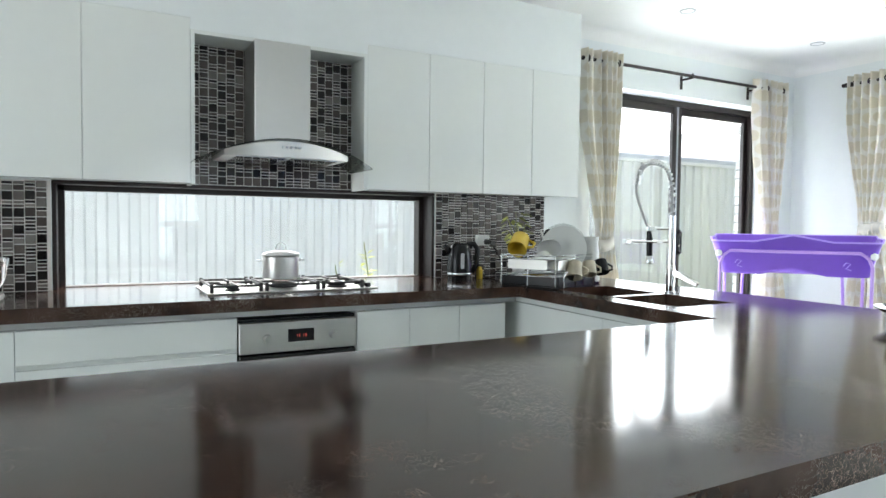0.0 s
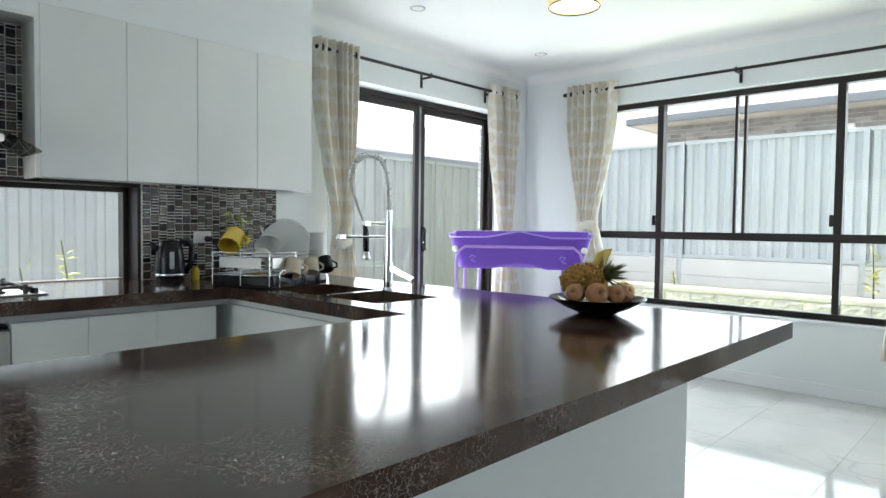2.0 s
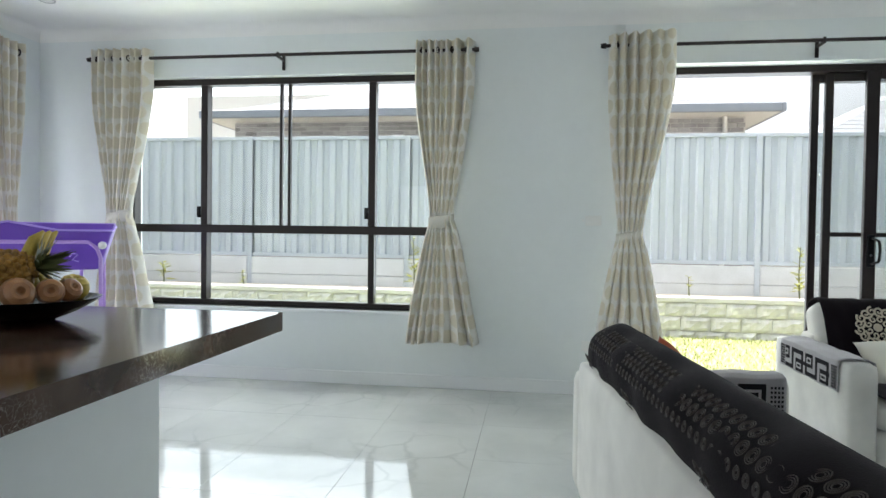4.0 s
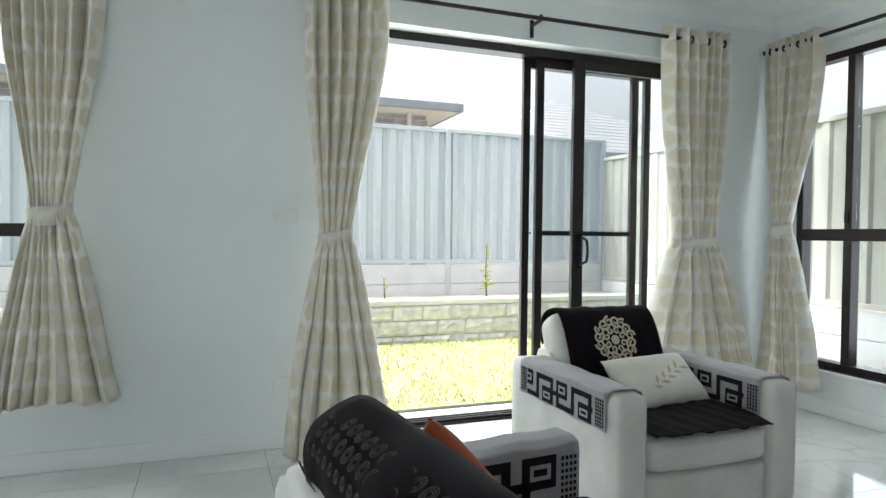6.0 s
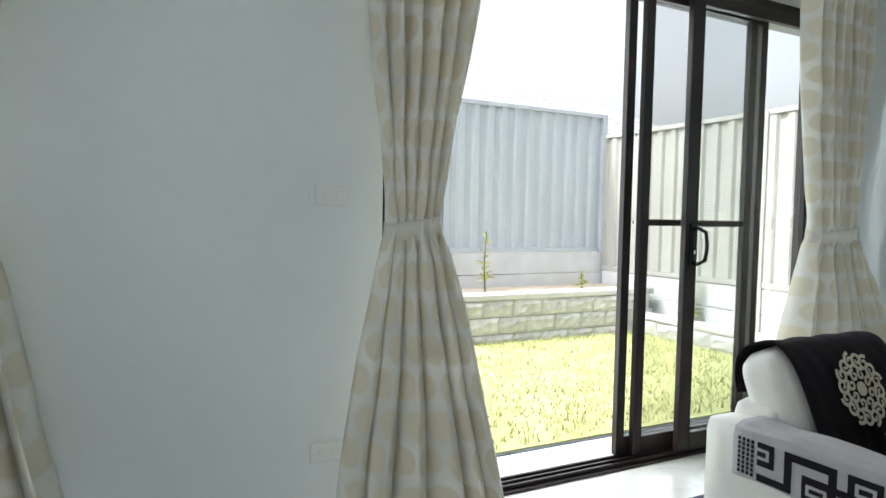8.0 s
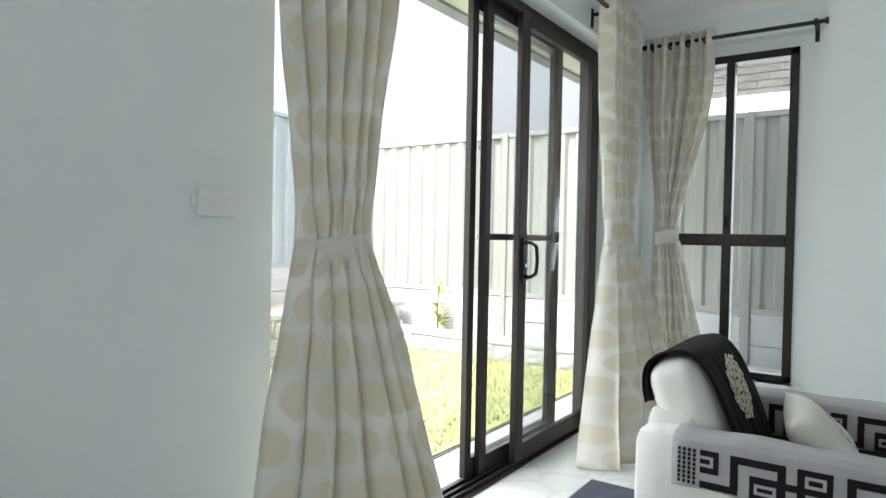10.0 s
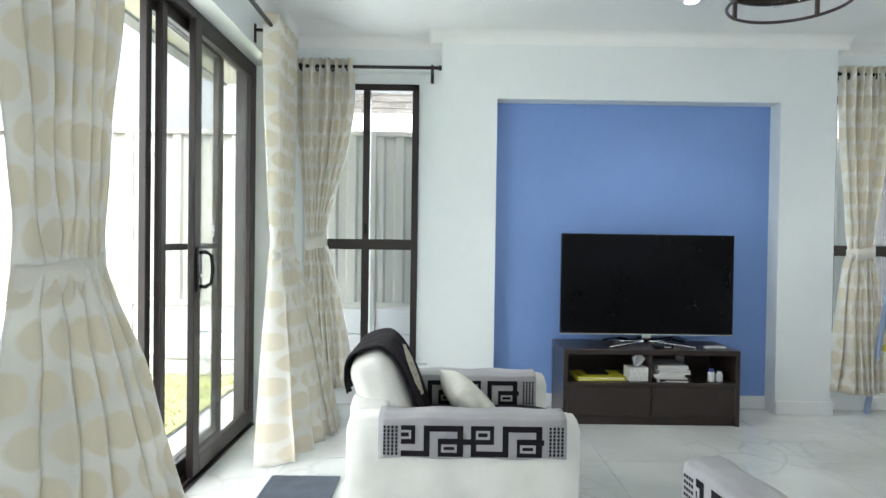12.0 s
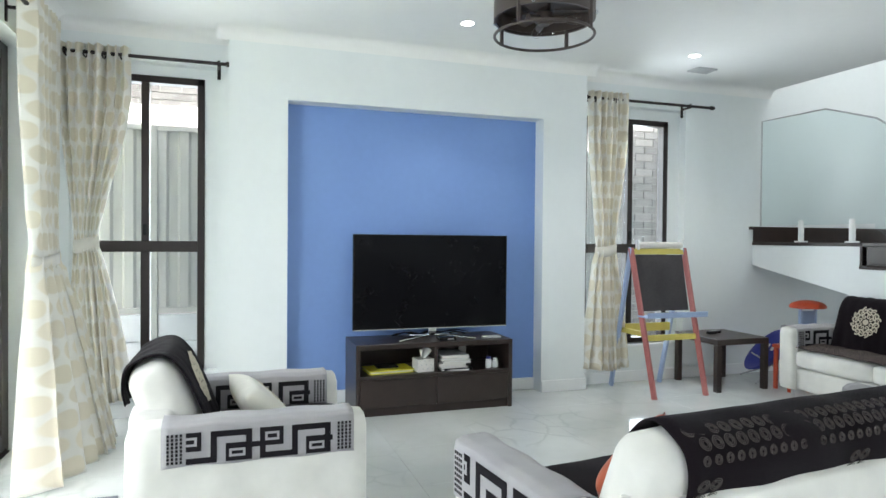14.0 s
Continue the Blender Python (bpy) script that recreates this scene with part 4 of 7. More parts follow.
# unseen roof; its south overhang is lengthened to shade the brick and fence
boxes("roof", ROOF, [(W - 1, S - 0.95, 2.98, x0 - T, N + 0.8, 3.05), (x1 + T, S - 0.95, 2.98, E + 0.8, N + 0.8, 3.05), (x0 - T, y1 + T, 2.98, x1 + T, N + 0.8, 3.05)], own, "grey tiled roof")
for c in range(26):
    bm = bmesh.new()
    box(bm, 5.645, N + T, 0.02 + c * 0.086, 5.80, N + T + 0.11, 0.02 + c * 0.086 + 0.076, 0.003)
    part("brick", bm, BRICK, own)

# ---- kitchen ----
CX = 3.225  # end of the worktop


def cut_slab(bm, x0, y0, x1, y1, z0, z1, bevel=0.003):
    box(bm, x0, y0, z0, x1, y1, z1, bevel)


bm = bmesh.new()
# hob run, island and sink arm, the arm laid round the two bowls
box(bm, -1.7, 3.19, 0.84, 2.30, N - 0.002, 0.90)
box(bm, -0.06, N - 0.002, 0.86, 2.11, N + 0.14, 0.90)
worktop = thing("worktop", "polished dark brown marble worktop with pale veins", "worktop", at=(0.7, 2.3, 0.84))
part("hob_run", bm, WORKTOP, worktop)
boxes("island_top", WORKTOP, [(-1.7, 0.72, 0.84, CX, 1.82, 0.90)], worktop)
bm = bmesh.new()
for d in ((2.30, 1.82, CX, 2.14), (2.30, 2.14, 2.42, 3.02), (2.82, 2.14, CX, 3.02), (2.42, 2.56, 2.82, 2.60), (2.30, 3.02, CX, N - 0.002)):
    box(bm, d[0], d[1], 0.84, d[2], d[3], 0.90)
bmesh.ops.remove_doubles(bm, verts=bm.verts, dist=0.0001)
part("sink_arm", bm, WORKTOP, worktop)

sink = thing("sink", "double-bowl stainless steel sink sunk in the worktop", "sink", at=(2.62, 2.58, 0.70))
for a, b in ((2.145, 2.555), (2.605, 3.015)):
    bm = bmesh.new()
    x0_, x1_ = 2.425, 2.815
    top, bot = 0.839, 0.70
    ro = [bm.verts.new(p) for p in ((x0_, a, top), (x1_, a, top), (x1_, b, top), (x0_, b, top))]
    ri = [bm.verts.new(p) for p in ((x0_ + 0.02, a + 0.02, bot), (x1_ - 0.02, a + 0.02, bot), (x1_ - 0.02, b - 0.02, bot), (x0_ + 0.02, b - 0.02, bot))]
    for k in range(4):
        bm.faces.new((ro[k], ro[(k + 1) % 4], ri[(k + 1) % 4], ri[k]))
    bm.faces.new(ri)
    bowl = part("bowl", bm, STEEL, sink)
    bm = bmesh.new()
    tube(bm, (2.62, (a + b) / 2, 0.701), (2.62, (a + b) / 2, 0.706), 0.045, seg=20)
    part("drain", bm, CHROME, bowl)


def cabinet(name, label, body, doors, axis, mat=GLOSSW, category="cabinet", group=""):
    """A carcass and its fronts; axis: the way the fronts face."""
    c = thing(name, label, category, at=(body[0], body[1], body[2]), group=group)
    boxes("body", mat, [body], c)
    for d in doors:
        boxes("door", mat, [d], c, bevel=0.002)
    return c


g = 0.0012
# wall cabinets: body behind, fronts proud; the bulkhead above is plaster
for a, b in ((-1.70, -1.0), (-1.0, -0.46), (-0.46, 0.066), (0.066, 0.565), (1.555, 1.972), (1.972, 2.372), (2.372, 2.765), (2.765, 3.18)):
    cabinet("wall_cabinet", "white gloss handleless wall cabinet", (a, 3.744, 1.475, b, N - 0.002, 2.33), [(a + g, 3.724, 1.465, b - g, 3.742, 2.3292)], "y", group="wall cabinets")
for d in ((-1.70, 3.7245, 2.3300, 0.565, N - 0.001, H - 0.001), (1.555, 3.7245, 2.3300, 3.18, N - 0.001, H - 0.001), (0.565, 3.7245, 2.27, 1.555, N - 0.001, H - 0.001)):
    setting(boxes("bulkhead", WALL, [d]), "white plaster bulkhead over the wall cabinets", "bulkhead")
boxes_ = [(0.565, 3.722, 1.46, 0.585, N - 0.012, 2.27), (1.533, 3.722, 1.46, 1.555, N - 0.012, 2.27), (0.585, 3.722, 2.25, 1.533, N - 0.012, 2.27)]
hn = thing("hood_niche", "white laminate lining round the range hood niche", "niche lining", at=(1.04, N, 1.46))
for d in boxes_:
    boxes("panel", GLOSSW, [d], hn, bevel=0.001)
# base cabinets along the hob wall
for a, b in ((-1.70, -0.98), (-0.98, -0.173)):
    cabinet("base_cabinet", "white gloss handleless base cabinet", (a, 3.265, 0.10, b, N - 0.002, 0.80), [(a + g, 3.245, 0.12, b - g, 3.263, 0.80)], "y", group="base cabinets")
cabinet("drawer_unit", "white gloss drawer unit with finger-pull gaps", (-0.173, 3.265, 0.10, 0.715, N - 0.002, 0.80),
        [(-0.171, 3.245, 0.655, 0.713, 3.263, 0.80), (-0.171, 3.245, 0.39, 0.713, 3.263, 0.632), (-0.171, 3.245, 0.12, 0.713, 3.263, 0.368)], "y")
for a, b in ((1.317, 1.621), (1.621, 1.932), (1.932, 2.245)):
    cabinet("base_cabinet", "white gloss handleless base cabinet", (a, 3.265, 0.10, b, N - 0.002, 0.80), [(a + g, 3.245, 0.12, b - g, 3.263, 0.80)], "y", group="base cabinets")
cabinet("sink_cabinet", "white gloss sink cabinet under the worktop arm", (2.36, 1.80, 0.10, 2.98, 3.24, 0.69), [(2.34, 1.80, 0.12, 2.358, 2.52, 0.80), (2.34, 2.524, 0.12, 2.358, 3.24, 0.80)], "x")
boxes("rail", GLOSSW, [(2.345, 3.245, 0.10, 3.0, 3.94, 0.80)], thing("corner_cabinet", "white gloss corner cabinet by the sink", "cabinet", at=(2.6, 3.6, 0.1)))
setting(boxes("trim_shadow_gap", GLOSSW, [(-1.7, 3.30, 0.80, 2.35, 3.93, 0.838), (2.352, 1.80, 0.802, 2.37, 3.298, 0.838)]), "white recessed rail under the worktop", "trim")
setting(boxes("trim_plinth", BLACK, [(-1.7, 3.30, 0, 2.40, 3.9, 0.10), (2.42, 1.82, 0, 2.95, 3.30, 0.10)]), "dark recessed plinth under the cabinets", "plinth")
# island
isl = thing("island_cabinet", "white panelled kitchen island under the marble top", "kitchen island", at=(0.6, 1.4, 0))
boxes("front_panel", WALL, [(-1.65, 1.03, 0, 3.03, 1.05, 0.838)], isl, "pale painted front panel")
boxes("end_panel", WALL, [(3.01, 1.052, 0, 3.03, 3.92, 0.838)], isl, "pale painted end panel")
boxes("body", GLOSSW, [(-1.65, 1.052, 0.10, 2.32, 1.78, 0.838)], isl)

# oven and hob
ov = thing("oven", "built-in stainless steel oven with a digital clock", "oven", at=(1.016, 3.25, 0.12))
boxes("body", BLACK, [(0.722, 3.27, 0.12, 1.312, 3.85, 0.79)], ov)
fas = boxes("control_panel", STEEL, [(0.720, 3.236, 0.625, 1.312, 3.268, 0.775)], ov, "brushed steel control panel", bevel=0.003)
boxes("clock_display", BLACKGLASS, [(0.955, 3.232, 0.672, 1.085, 3.236, 0.735)], fas, "black clock display")


def seven(digit, x, z, h, d):
    """A seven-segment digit as thin bars."""
    seg = {"0": "abcdef", "1": "bc", "2": "abged", "3": "abgcd", "5": "afgcd"}[digit]
    wd, t = h * 0.5, h * 0.14
    bar = {"a": (x, z + h - t, x + wd, z + h), "d": (x, z, x + wd, z + t), "g": (x, z + h / 2 - t / 2, x + wd, z + h / 2 + t / 2), "f": (x, z + h / 2, x + t, z + h), "b": (x + wd - t, z + h / 2, x + wd, z + h), "e": (x, z, x + t, z + h / 2), "c": (x + wd - t, z, x + wd, z + h / 2)}
    return [(bar[s][0], d, bar[s][1], bar[s][2], d + 0.001, bar[s][3]) for s in seg]


digits = []
for ch, xx in zip("1510", (0.995, 1.008, 1.027, 1.040)):
    digits += seven(ch, xx, 0.697, 0.012, 3.230)
boxes("clock_digits", RED_LED, digits, fas, "small red clock digits")
for x in (0.853, 1.185):
    bm = bmesh.new()
    tube(bm, (x, 3.236, 0.695), (x, 3.205, 0.695), 0.021, 0.018, seg=24)
    k = part("knob", bm, STEEL, fas, "round steel knob", smooth="auto")
door = boxes("oven_door", BLACKGLASS, [(0.722, 3.240, 0.13, 1.310, 3.268, 0.615)], ov, "black glass oven door", bevel=0.003)
bm = bmesh.new()
tube(bm, (0.78, 3.205, 0.585), (1.25, 3.205, 0.585), 0.011, seg=14)
for x in (0.80, 1.23):
    tube(bm, (x, 3.24, 0.585), (x, 3.205, 0.585), 0.008, seg=10)
part("door_handle", bm, STEEL, door, "steel bar handle")

hob = thing("gas_hob", "five-burner gas hob with black cast-iron trivets", "hob", at=(1.02, 3.62, 0.90))
HX0, HX1, HY0, HY1 = 0.60, 1.50, 3.40, 3.86
boxes("hob_plate", STEEL, [(HX0, HY0, 0.9005, HX1, HY1, 0.908)], hob, "steel hob plate", bevel=0.003)
for bx, by, br in ((0.74, 3.52, 0.03), (0.74, 3.74, 0.045), (1.03, 3.64, 0.062), (1.30, 3.52, 0.045), (1.30, 3.74, 0.03)):
    bm = bmesh.new()
    lathe(bm, ((br * 1.25, 0), (br * 1.25, 0.008), (br, 0.010), (br, 0.020), (br * 0.8, 0.024)), bx, by, 0.908)
    part("burner", bm, IRON, hob, smooth="auto")
for tx0, tx1 in ((0.625, 0.865), (0.895, 1.165), (1.195, 1.415)):
    bm = bmesh.new()
    z = 0.945
    cx, cy = (tx0 + tx1) / 2, 3.63
    for a, b in (((tx0, 3.43), (tx1, 3.43)), ((tx0, 3.83), (tx1, 3.83)), ((tx0, 3.43), (tx0, 3.83)), ((tx1, 3.43), (tx1, 3.83)), ((cx, 3.43), (cx, 3.57)), ((cx, 3.69), (cx, 3.83)), ((tx0, cy), (cx - 0.05, cy)), ((cx + 0.05, cy), (tx1, cy))):
        dx, dy = (0.006, 0) if a[0] == b[0] else (0, 0.006)
        box(bm, min(a[0], b[0]) - dx, min(a[1], b[1]) - dy, z - 0.012, max(a[0], b[0]) + dx, max(a[1], b[1]) + dy, z, 0.002)
    for a in (tx0, tx1):
        for b in (3.43, 3.83):
            box(bm, a - 0.009, b - 0.009, 0.908, a + 0.009, b + 0.009, z + 0.008, 0.003)
    part("trivet", bm, IRON, hob, "black cast-iron trivet")
for k in range(5):
    bm = bmesh.new()
    tube(bm, (1.455, 3.45 + k * 0.085, 0.908), (1.455, 3.45 + k * 0.085, 0.932), 0.018, 0.015, seg=18)
    part("hob_knob", bm, BLACK, hob, smooth="auto")

pot = thing("saucepan", "stainless steel pot with a lid on the hob", "pot", at=(1.03, 3.70, 0.946))
bm = bmesh.new()
lathe(bm, ((0.088, 0), (0.098, 0.006), (0.100, 0.125), (0.106, 0.130), (0.100, 0.132), (0.03, 0.132)), 1.03, 3.70, 0.946)
part("pan", bm, STEEL, pot, smooth="auto")
bm = bmesh.new()
lathe(bm, ((0.107, 0.134), (0.107, 0.139), (0.085, 0.152), (0.04, 0.160), (0.004, 0.162)), 1.03, 3.70, 0.946)
part("lid", bm, CERAMIC, pot, "pale domed lid", smooth="auto")
bm = bmesh.new()
pipe(bm, [(1.0, 3.70, 1.106), (1.005, 3.70, 1.135), (1.03, 3.70, 1.147), (1.055, 3.70, 1.135), (1.06, 3.70, 1.106)], 0.005, 8)
part("lid_handle", bm, CHROME, pot, smooth=True)
for sx in (-1, 1):
    bm = bmesh.new()
    pipe(bm, [(1.03 + sx * 0.098, 3.67, 1.045), (1.03 + sx * 0.128, 3.675, 1.052), (1.03 + sx * 0.128, 3.725, 1.052), (1.03 + sx * 0.098, 3.73, 1.045)], 0.005, 8)
    part("side_handle", bm, CHROME, pot, smooth=True)

# range hood: chimney, steel bridge and a curved glass canopy
hd = thing("range_hood", "stainless steel range hood with a curved glass canopy", "range hood", at=(1.02, 3.7, 1.55))
boxes("chimney", STEEL, [(0.88, 3.655, 1.68, 1.187, N - 0.014, 2.249)], hd, bevel=0.003)
bm = bmesh.new()
n = 24
top, bot = [], []
for k in range(n + 1):
    t = k / n
    x = 0.558 + t * 0.96
    z = 1.575 + 0.125 * (1 - (2 * t - 1) ** 2)
    top.append((x, z))
for dz, rev in ((0.0, False),):
    rows = []
    for x, z in top:
        yf = 3.44 + 0.10 * ((x - 1.038) / 0.48) ** 2
        rows.append([bm.verts.new((x, yf, z)), bm.verts.new((x, N - 0.05, z)), bm.verts.new((x, N - 0.05, z - 0.006)), bm.verts.new((x, yf, z - 0.006))])
    for p, q in zip(rows, rows[1:]):
        for k in range(4):
            bm.faces.new((p[k], q[k], q[(k + 1) % 4], p[(k + 1) % 4]))
    bm.faces.new(rows[0])
    bm.faces.new(rows[-1][::-1])
HOODGLASS = glass("smoked_canopy_glass", (0.62, 0.64, 0.62))
gl_ = part("glass_canopy", bm, HOODGLASS, hd, "curved smoked glass canopy")
bm = bmesh.new()
rows = []
for k in range(17):
    t = k / 16
    x = 0.70 + t * 0.66
    z = 1.688 - 0.055 * (2 * t - 1) ** 2
    yf = 3.465 + 0.05 * (2 * t - 1) ** 2
    rows.append([bm.verts.new((x, yf, z)), bm.verts.new((x, N - 0.02, z)), bm.verts.new((x, N - 0.02, 1.605)), bm.verts.new((x, yf + 0.005, 1.605))])
for p, q in zip(rows, rows[1:]):
    for k in range(4):
        bm.faces.new((p[k], q[k], q[(k + 1) % 4], p[(k + 1) % 4]))
bm.faces.new(rows[0])
bm.faces.new(rows[-1][::-1])
body = part("hood_body", bm, STEEL, hd, "brushed steel hood body", smooth="auto")
for k in range(2):
    boxes("filter", CHROME, [(0.76 + k * 0.28, 3.52, 1.600, 1.02 + k * 0.28, 3.86, 1.6045)], body, "aluminium mesh filter")
for k in range(5):
    bm = bmesh.new()
    tube(bm, (0.985 + k * 0.022, 3.468, 1.655), (0.985 + k * 0.022, 3.457, 1.655), 0.006, seg=12)
    part("button", bm, CHROME, body)

# socket, kettle and mixer
def socket(x, y, z, wall, label, wd=0.115, h=0.072, cat="power socket", rockers=2, name="power_socket"):
    s = thing(name, label, cat, at=(x, y, z))
    if wall == "N":
        boxes("plate", WHITEPLASTIC, [(x - wd / 2, y - 0.010, z - h / 2, x + wd / 2, y, z + h / 2)], s, bevel=0.003)
        for k in range(rockers):
            boxes("rocker", WHITEPLASTIC, [(x - 0.035 + k * 0.05, y - 0.014, z + 0.012, x - 0.02 + k * 0.05, y - 0.010, z + 0.028)], s, bevel=0.001)
    else:
        boxes("plate", WHITEPLASTIC, [(y - 0.010, x - wd / 2, z - h / 2, y, x + wd / 2, z + h / 2)], s, bevel=0.003)
        for k in range(rockers):
            boxes("rocker", WHITEPLASTIC, [(y - 0.014, x - 0.035 + k * 0.05, z - 0.01, y - 0.010, x - 0.02 + k * 0.05, z + 0.012)], s, bevel=0.001)
    return s


TY = N - 0.012
socket(2.50, TY, 1.15, "N", "white double power socket on the mosaic tiles")
pl = thing("plug_lead", "black plug and lead of the kettle", "power lead", at=(2.53, TY - 0.02, 1.15))
bm = bmesh.new()
tube(bm, (2.53, TY - 0.0142, 1.14), (2.53, TY - 0.05, 1.14), 0.021, 0.017, seg=18)
part("plug", bm, BLACK, pl, smooth="auto")
bm = bmesh.new()
pipe(bm, [(2.53, TY - 0.05, 1.14), (2.56, TY - 0.07, 1.10), (2.62, TY - 0.06, 1.02), (2.63, TY - 0.06, 0.96), (2.55, TY - 0.07, 0.915), (2.40, TY - 0.08, 0.908)], 0.004, 8)
part("lead", bm, BLACK, pl, smooth=True)

kt = thing("kettle", "black electric kettle with a chrome band", "kettle", at=(2.215, 3.750, 0.90))
bm = bmesh.new()
lathe(bm, ((0.078, 0.0), (0.080, 0.02), (0.075, 0.024), (0.083, 0.03), (0.082, 0.10), (0.072, 0.19), (0.060, 0.225), (0.045, 0.238), (0.004, 0.240)), 2.215, 3.750, 0.90, 32)
part("jug", bm, BLACK, kt, smooth="auto")
bm = bmesh.new()
lathe(bm, ((0.0835, 0.032), (0.0845, 0.034), (0.0845, 0.044), (0.0835, 0.046)), 2.215, 3.750, 0.90, 32, cap=False)
part("band", bm, CHROME, kt, "chrome band", smooth="auto")
bm = bmesh.new()
pipe(bm, [(2.265, 3.730, 1.13), (2.305, 3.720, 1.135), (2.330, 3.715, 1.10), (2.325, 3.715, 1.0), (2.290, 3.720, 0.945)], 0.017, 10)
part("handle", bm, BLACK, kt, smooth=True)
boxes("water_gauge", LOUVREGREY, [(2.180, 3.664, 0.975, 2.205, 3.676, 1.075)], kt, "grey water gauge", bevel=0.004)
bm = bmesh.new()
pipe(bm, [(2.150, 3.765, 1.08), (2.130, 3.770, 1.105), (2.115, 3.775, 1.125)], lambda t: 0.022 - 0.010 * t, 10)
part("spout", bm, BLACK, kt, smooth=True)

mx_ = thing("stand_mixer", "silver stand mixer with a steel bowl", "stand mixer", at=(-0.345, 3.55, 0.90))
bm = bmesh.new()
box(bm, -0.485, 3.42, 0.90, -0.245, 3.62, 0.93, 0.012, 3)
box(bm, -0.485, 3.46, 0.93, -0.405, 3.58, 1.17, 0.02, 3)
part("stand", bm, STEEL, mx_, smooth="auto")
bm = bmesh.new()
box(bm, -0.505, 3.455, 1.165, -0.270, 3.585, 1.265, 0.035, 4)
part("head", bm, STEEL, mx_, smooth="auto")
bm = bmesh.new()
lathe(bm, ((0.05, 0.0), (0.06, 0.01), (0.09, 0.06), (0.102, 0.13), (0.105, 0.16), (0.100, 0.160), (0.09, 0.10), (0.03, 0.03)), -0.320, 3.52, 0.931, 32)
part("bowl", bm, CHROME, mx_, smooth="auto")
bm = bmesh.new()
tube(bm, (-0.320, 3.52, 1.02), (-0.320, 3.52, 1.168), 0.010)
part("beater_shaft", bm, STEEL, mx_)

# spring tap on the arm
tp = thing("tap", "chrome pull-down spring kitchen tap", "tap", at=(2.87, 2.58, 0.90))
TX, TYY = 2.87, 2.58
bm = bmesh.new()
lathe(bm, ((0.030, 0), (0.030, 0.008), (0.024, 0.012), (0.024, 0.145), (0.020, 0.15), (0.020, 0.42)), TX, TYY, 0.90, 24)
part("column", bm, CHROME, tp, smooth="auto")
bm = bmesh.new()
def along(t):
    """The hose over the tap: up from the column, over to the left and down to the spray."""
    p = [(0.0, 1.27), (-0.003, 1.45), (-0.035, 1.565), (-0.10, 1.605), (-0.165, 1.575), (-0.195, 1.50), (-0.19, 1.42), (-0.155, 1.32), (-0.125, 1.245)]
    s_ = t * (len(p) - 1)
    i = min(int(s_), len(p) - 2)
    f_ = s_ - i
    q = [p[max(0, min(len(p) - 1, i + k))] for k in (-1, 0, 1, 2)]
    c = [0.5 * (2 * q[1][d] + (q[2][d] - q[0][d]) * f_ + (2 * q[0][d] - 5 * q[1][d] + 4 * q[2][d] - q[3][d]) * f_ ** 2 + (3 * q[1][d] - q[0][d] - 3 * q[2][d] + q[3][d]) * f_ ** 3) for d in (0, 1)]
    return Vector((TX + c[0], TYY - c[0] * 0.35, c[1]))


pipe(bm, [along(k / 60) for k in range(61)], 0.0075, 10)
part("hose", bm, LOUVREGREY, tp, "grey hose", smooth=True)
bm = bmesh.new()
pts = []
for k in range(26 * 14):
    t = 0.66 * k / (26 * 14)
    c, d = along(t), (along(t + 0.01) - along(t)).normalized()
    sd = d.cross(Vector((0.3, 1, 0))).normalized()
    up = d.cross(sd)
    a = 2 * math.pi * k / 14
    pts.append(c + 0.017 * (math.cos(a) * sd + math.sin(a) * up))
pipe(bm, pts, 0.0032, 5)
part("spring", bm, CHROME, tp, "coiled chrome spring", smooth=True)
bm = bmesh.new()
tube(bm, along(1.0), (TX - 0.118, TYY + 0.043, 1.20), 0.011, 0.015)
tube(bm, (TX - 0.118, TYY + 0.043, 1.20), (TX - 0.115, TYY + 0.045, 1.10), 0.017, 0.016)
part("spray_grip", bm, BLACK, tp, "black spray grip")
bm = bmesh.new()
lathe(bm, ((0.024, 0), (0.026, 0.006), (0.018, 0.035), (0.016, 0.045)), TX - 0.115, TYY + 0.045, 1.058, 20)
part("spray_head", bm, CHROME, tp, smooth="auto")
for z, l in ((1.25, 0.125), (1.18, 0.26)):
    bm = bmesh.new()
    tube(bm, (TX, TYY, z), (TX - l, TYY + l * 0.26, z), 0.008)
    box(bm, TX - l - 0.02, TYY + l * 0.26 - 0.015, z - 0.014, TX - l + 0.02, TYY + l * 0.26 + 0.015, z + 0.014, 0.004)
    part("bracket_arm", bm, CHROME, tp)
bm = bmesh.new()
box(bm, -0.014, -0.075, -0.014, 0.014, 0.075, 0.014, 0.005, 2)
bm.transform(pose(TX + 0.03, TYY - 0.07, 0.985, 25, 0, 25))
part("lever", bm, CHROME, tp, "square chrome lever")

# dish rack and what dries in it
RX0, RX1, RY0, RY1 = 0.0, 0.50, 0.0, 0.36
RM = pose(2.405, 2.985, 0, 0, 0, 24.3)
rk = thing("dish_rack", "chrome wire dish rack with a black drip tray", "dish rack", RM)
bm = bmesh.new()
box(bm, RX0, RY0 - 0.02, 0.9, RX1 + 0.06, RY1, 0.912, 0.004)
for d in ((RX0, RY0 - 0.02, RX0 + 0.012, RY1), (RX1 + 0.05, RY0 - 0.02, RX1 + 0.06, RY1), (RX0, RY1 - 0.01, RX1 + 0.06, RY1), (RX0, RY0 - 0.02, RX1 + 0.06, RY0 - 0.008)):
    box(bm, d[0], d[1], 0.912, d[2], d[3], 0.968, 0.003)
part("drip_tray", bm, BLACK, rk, "black plastic drip tray")
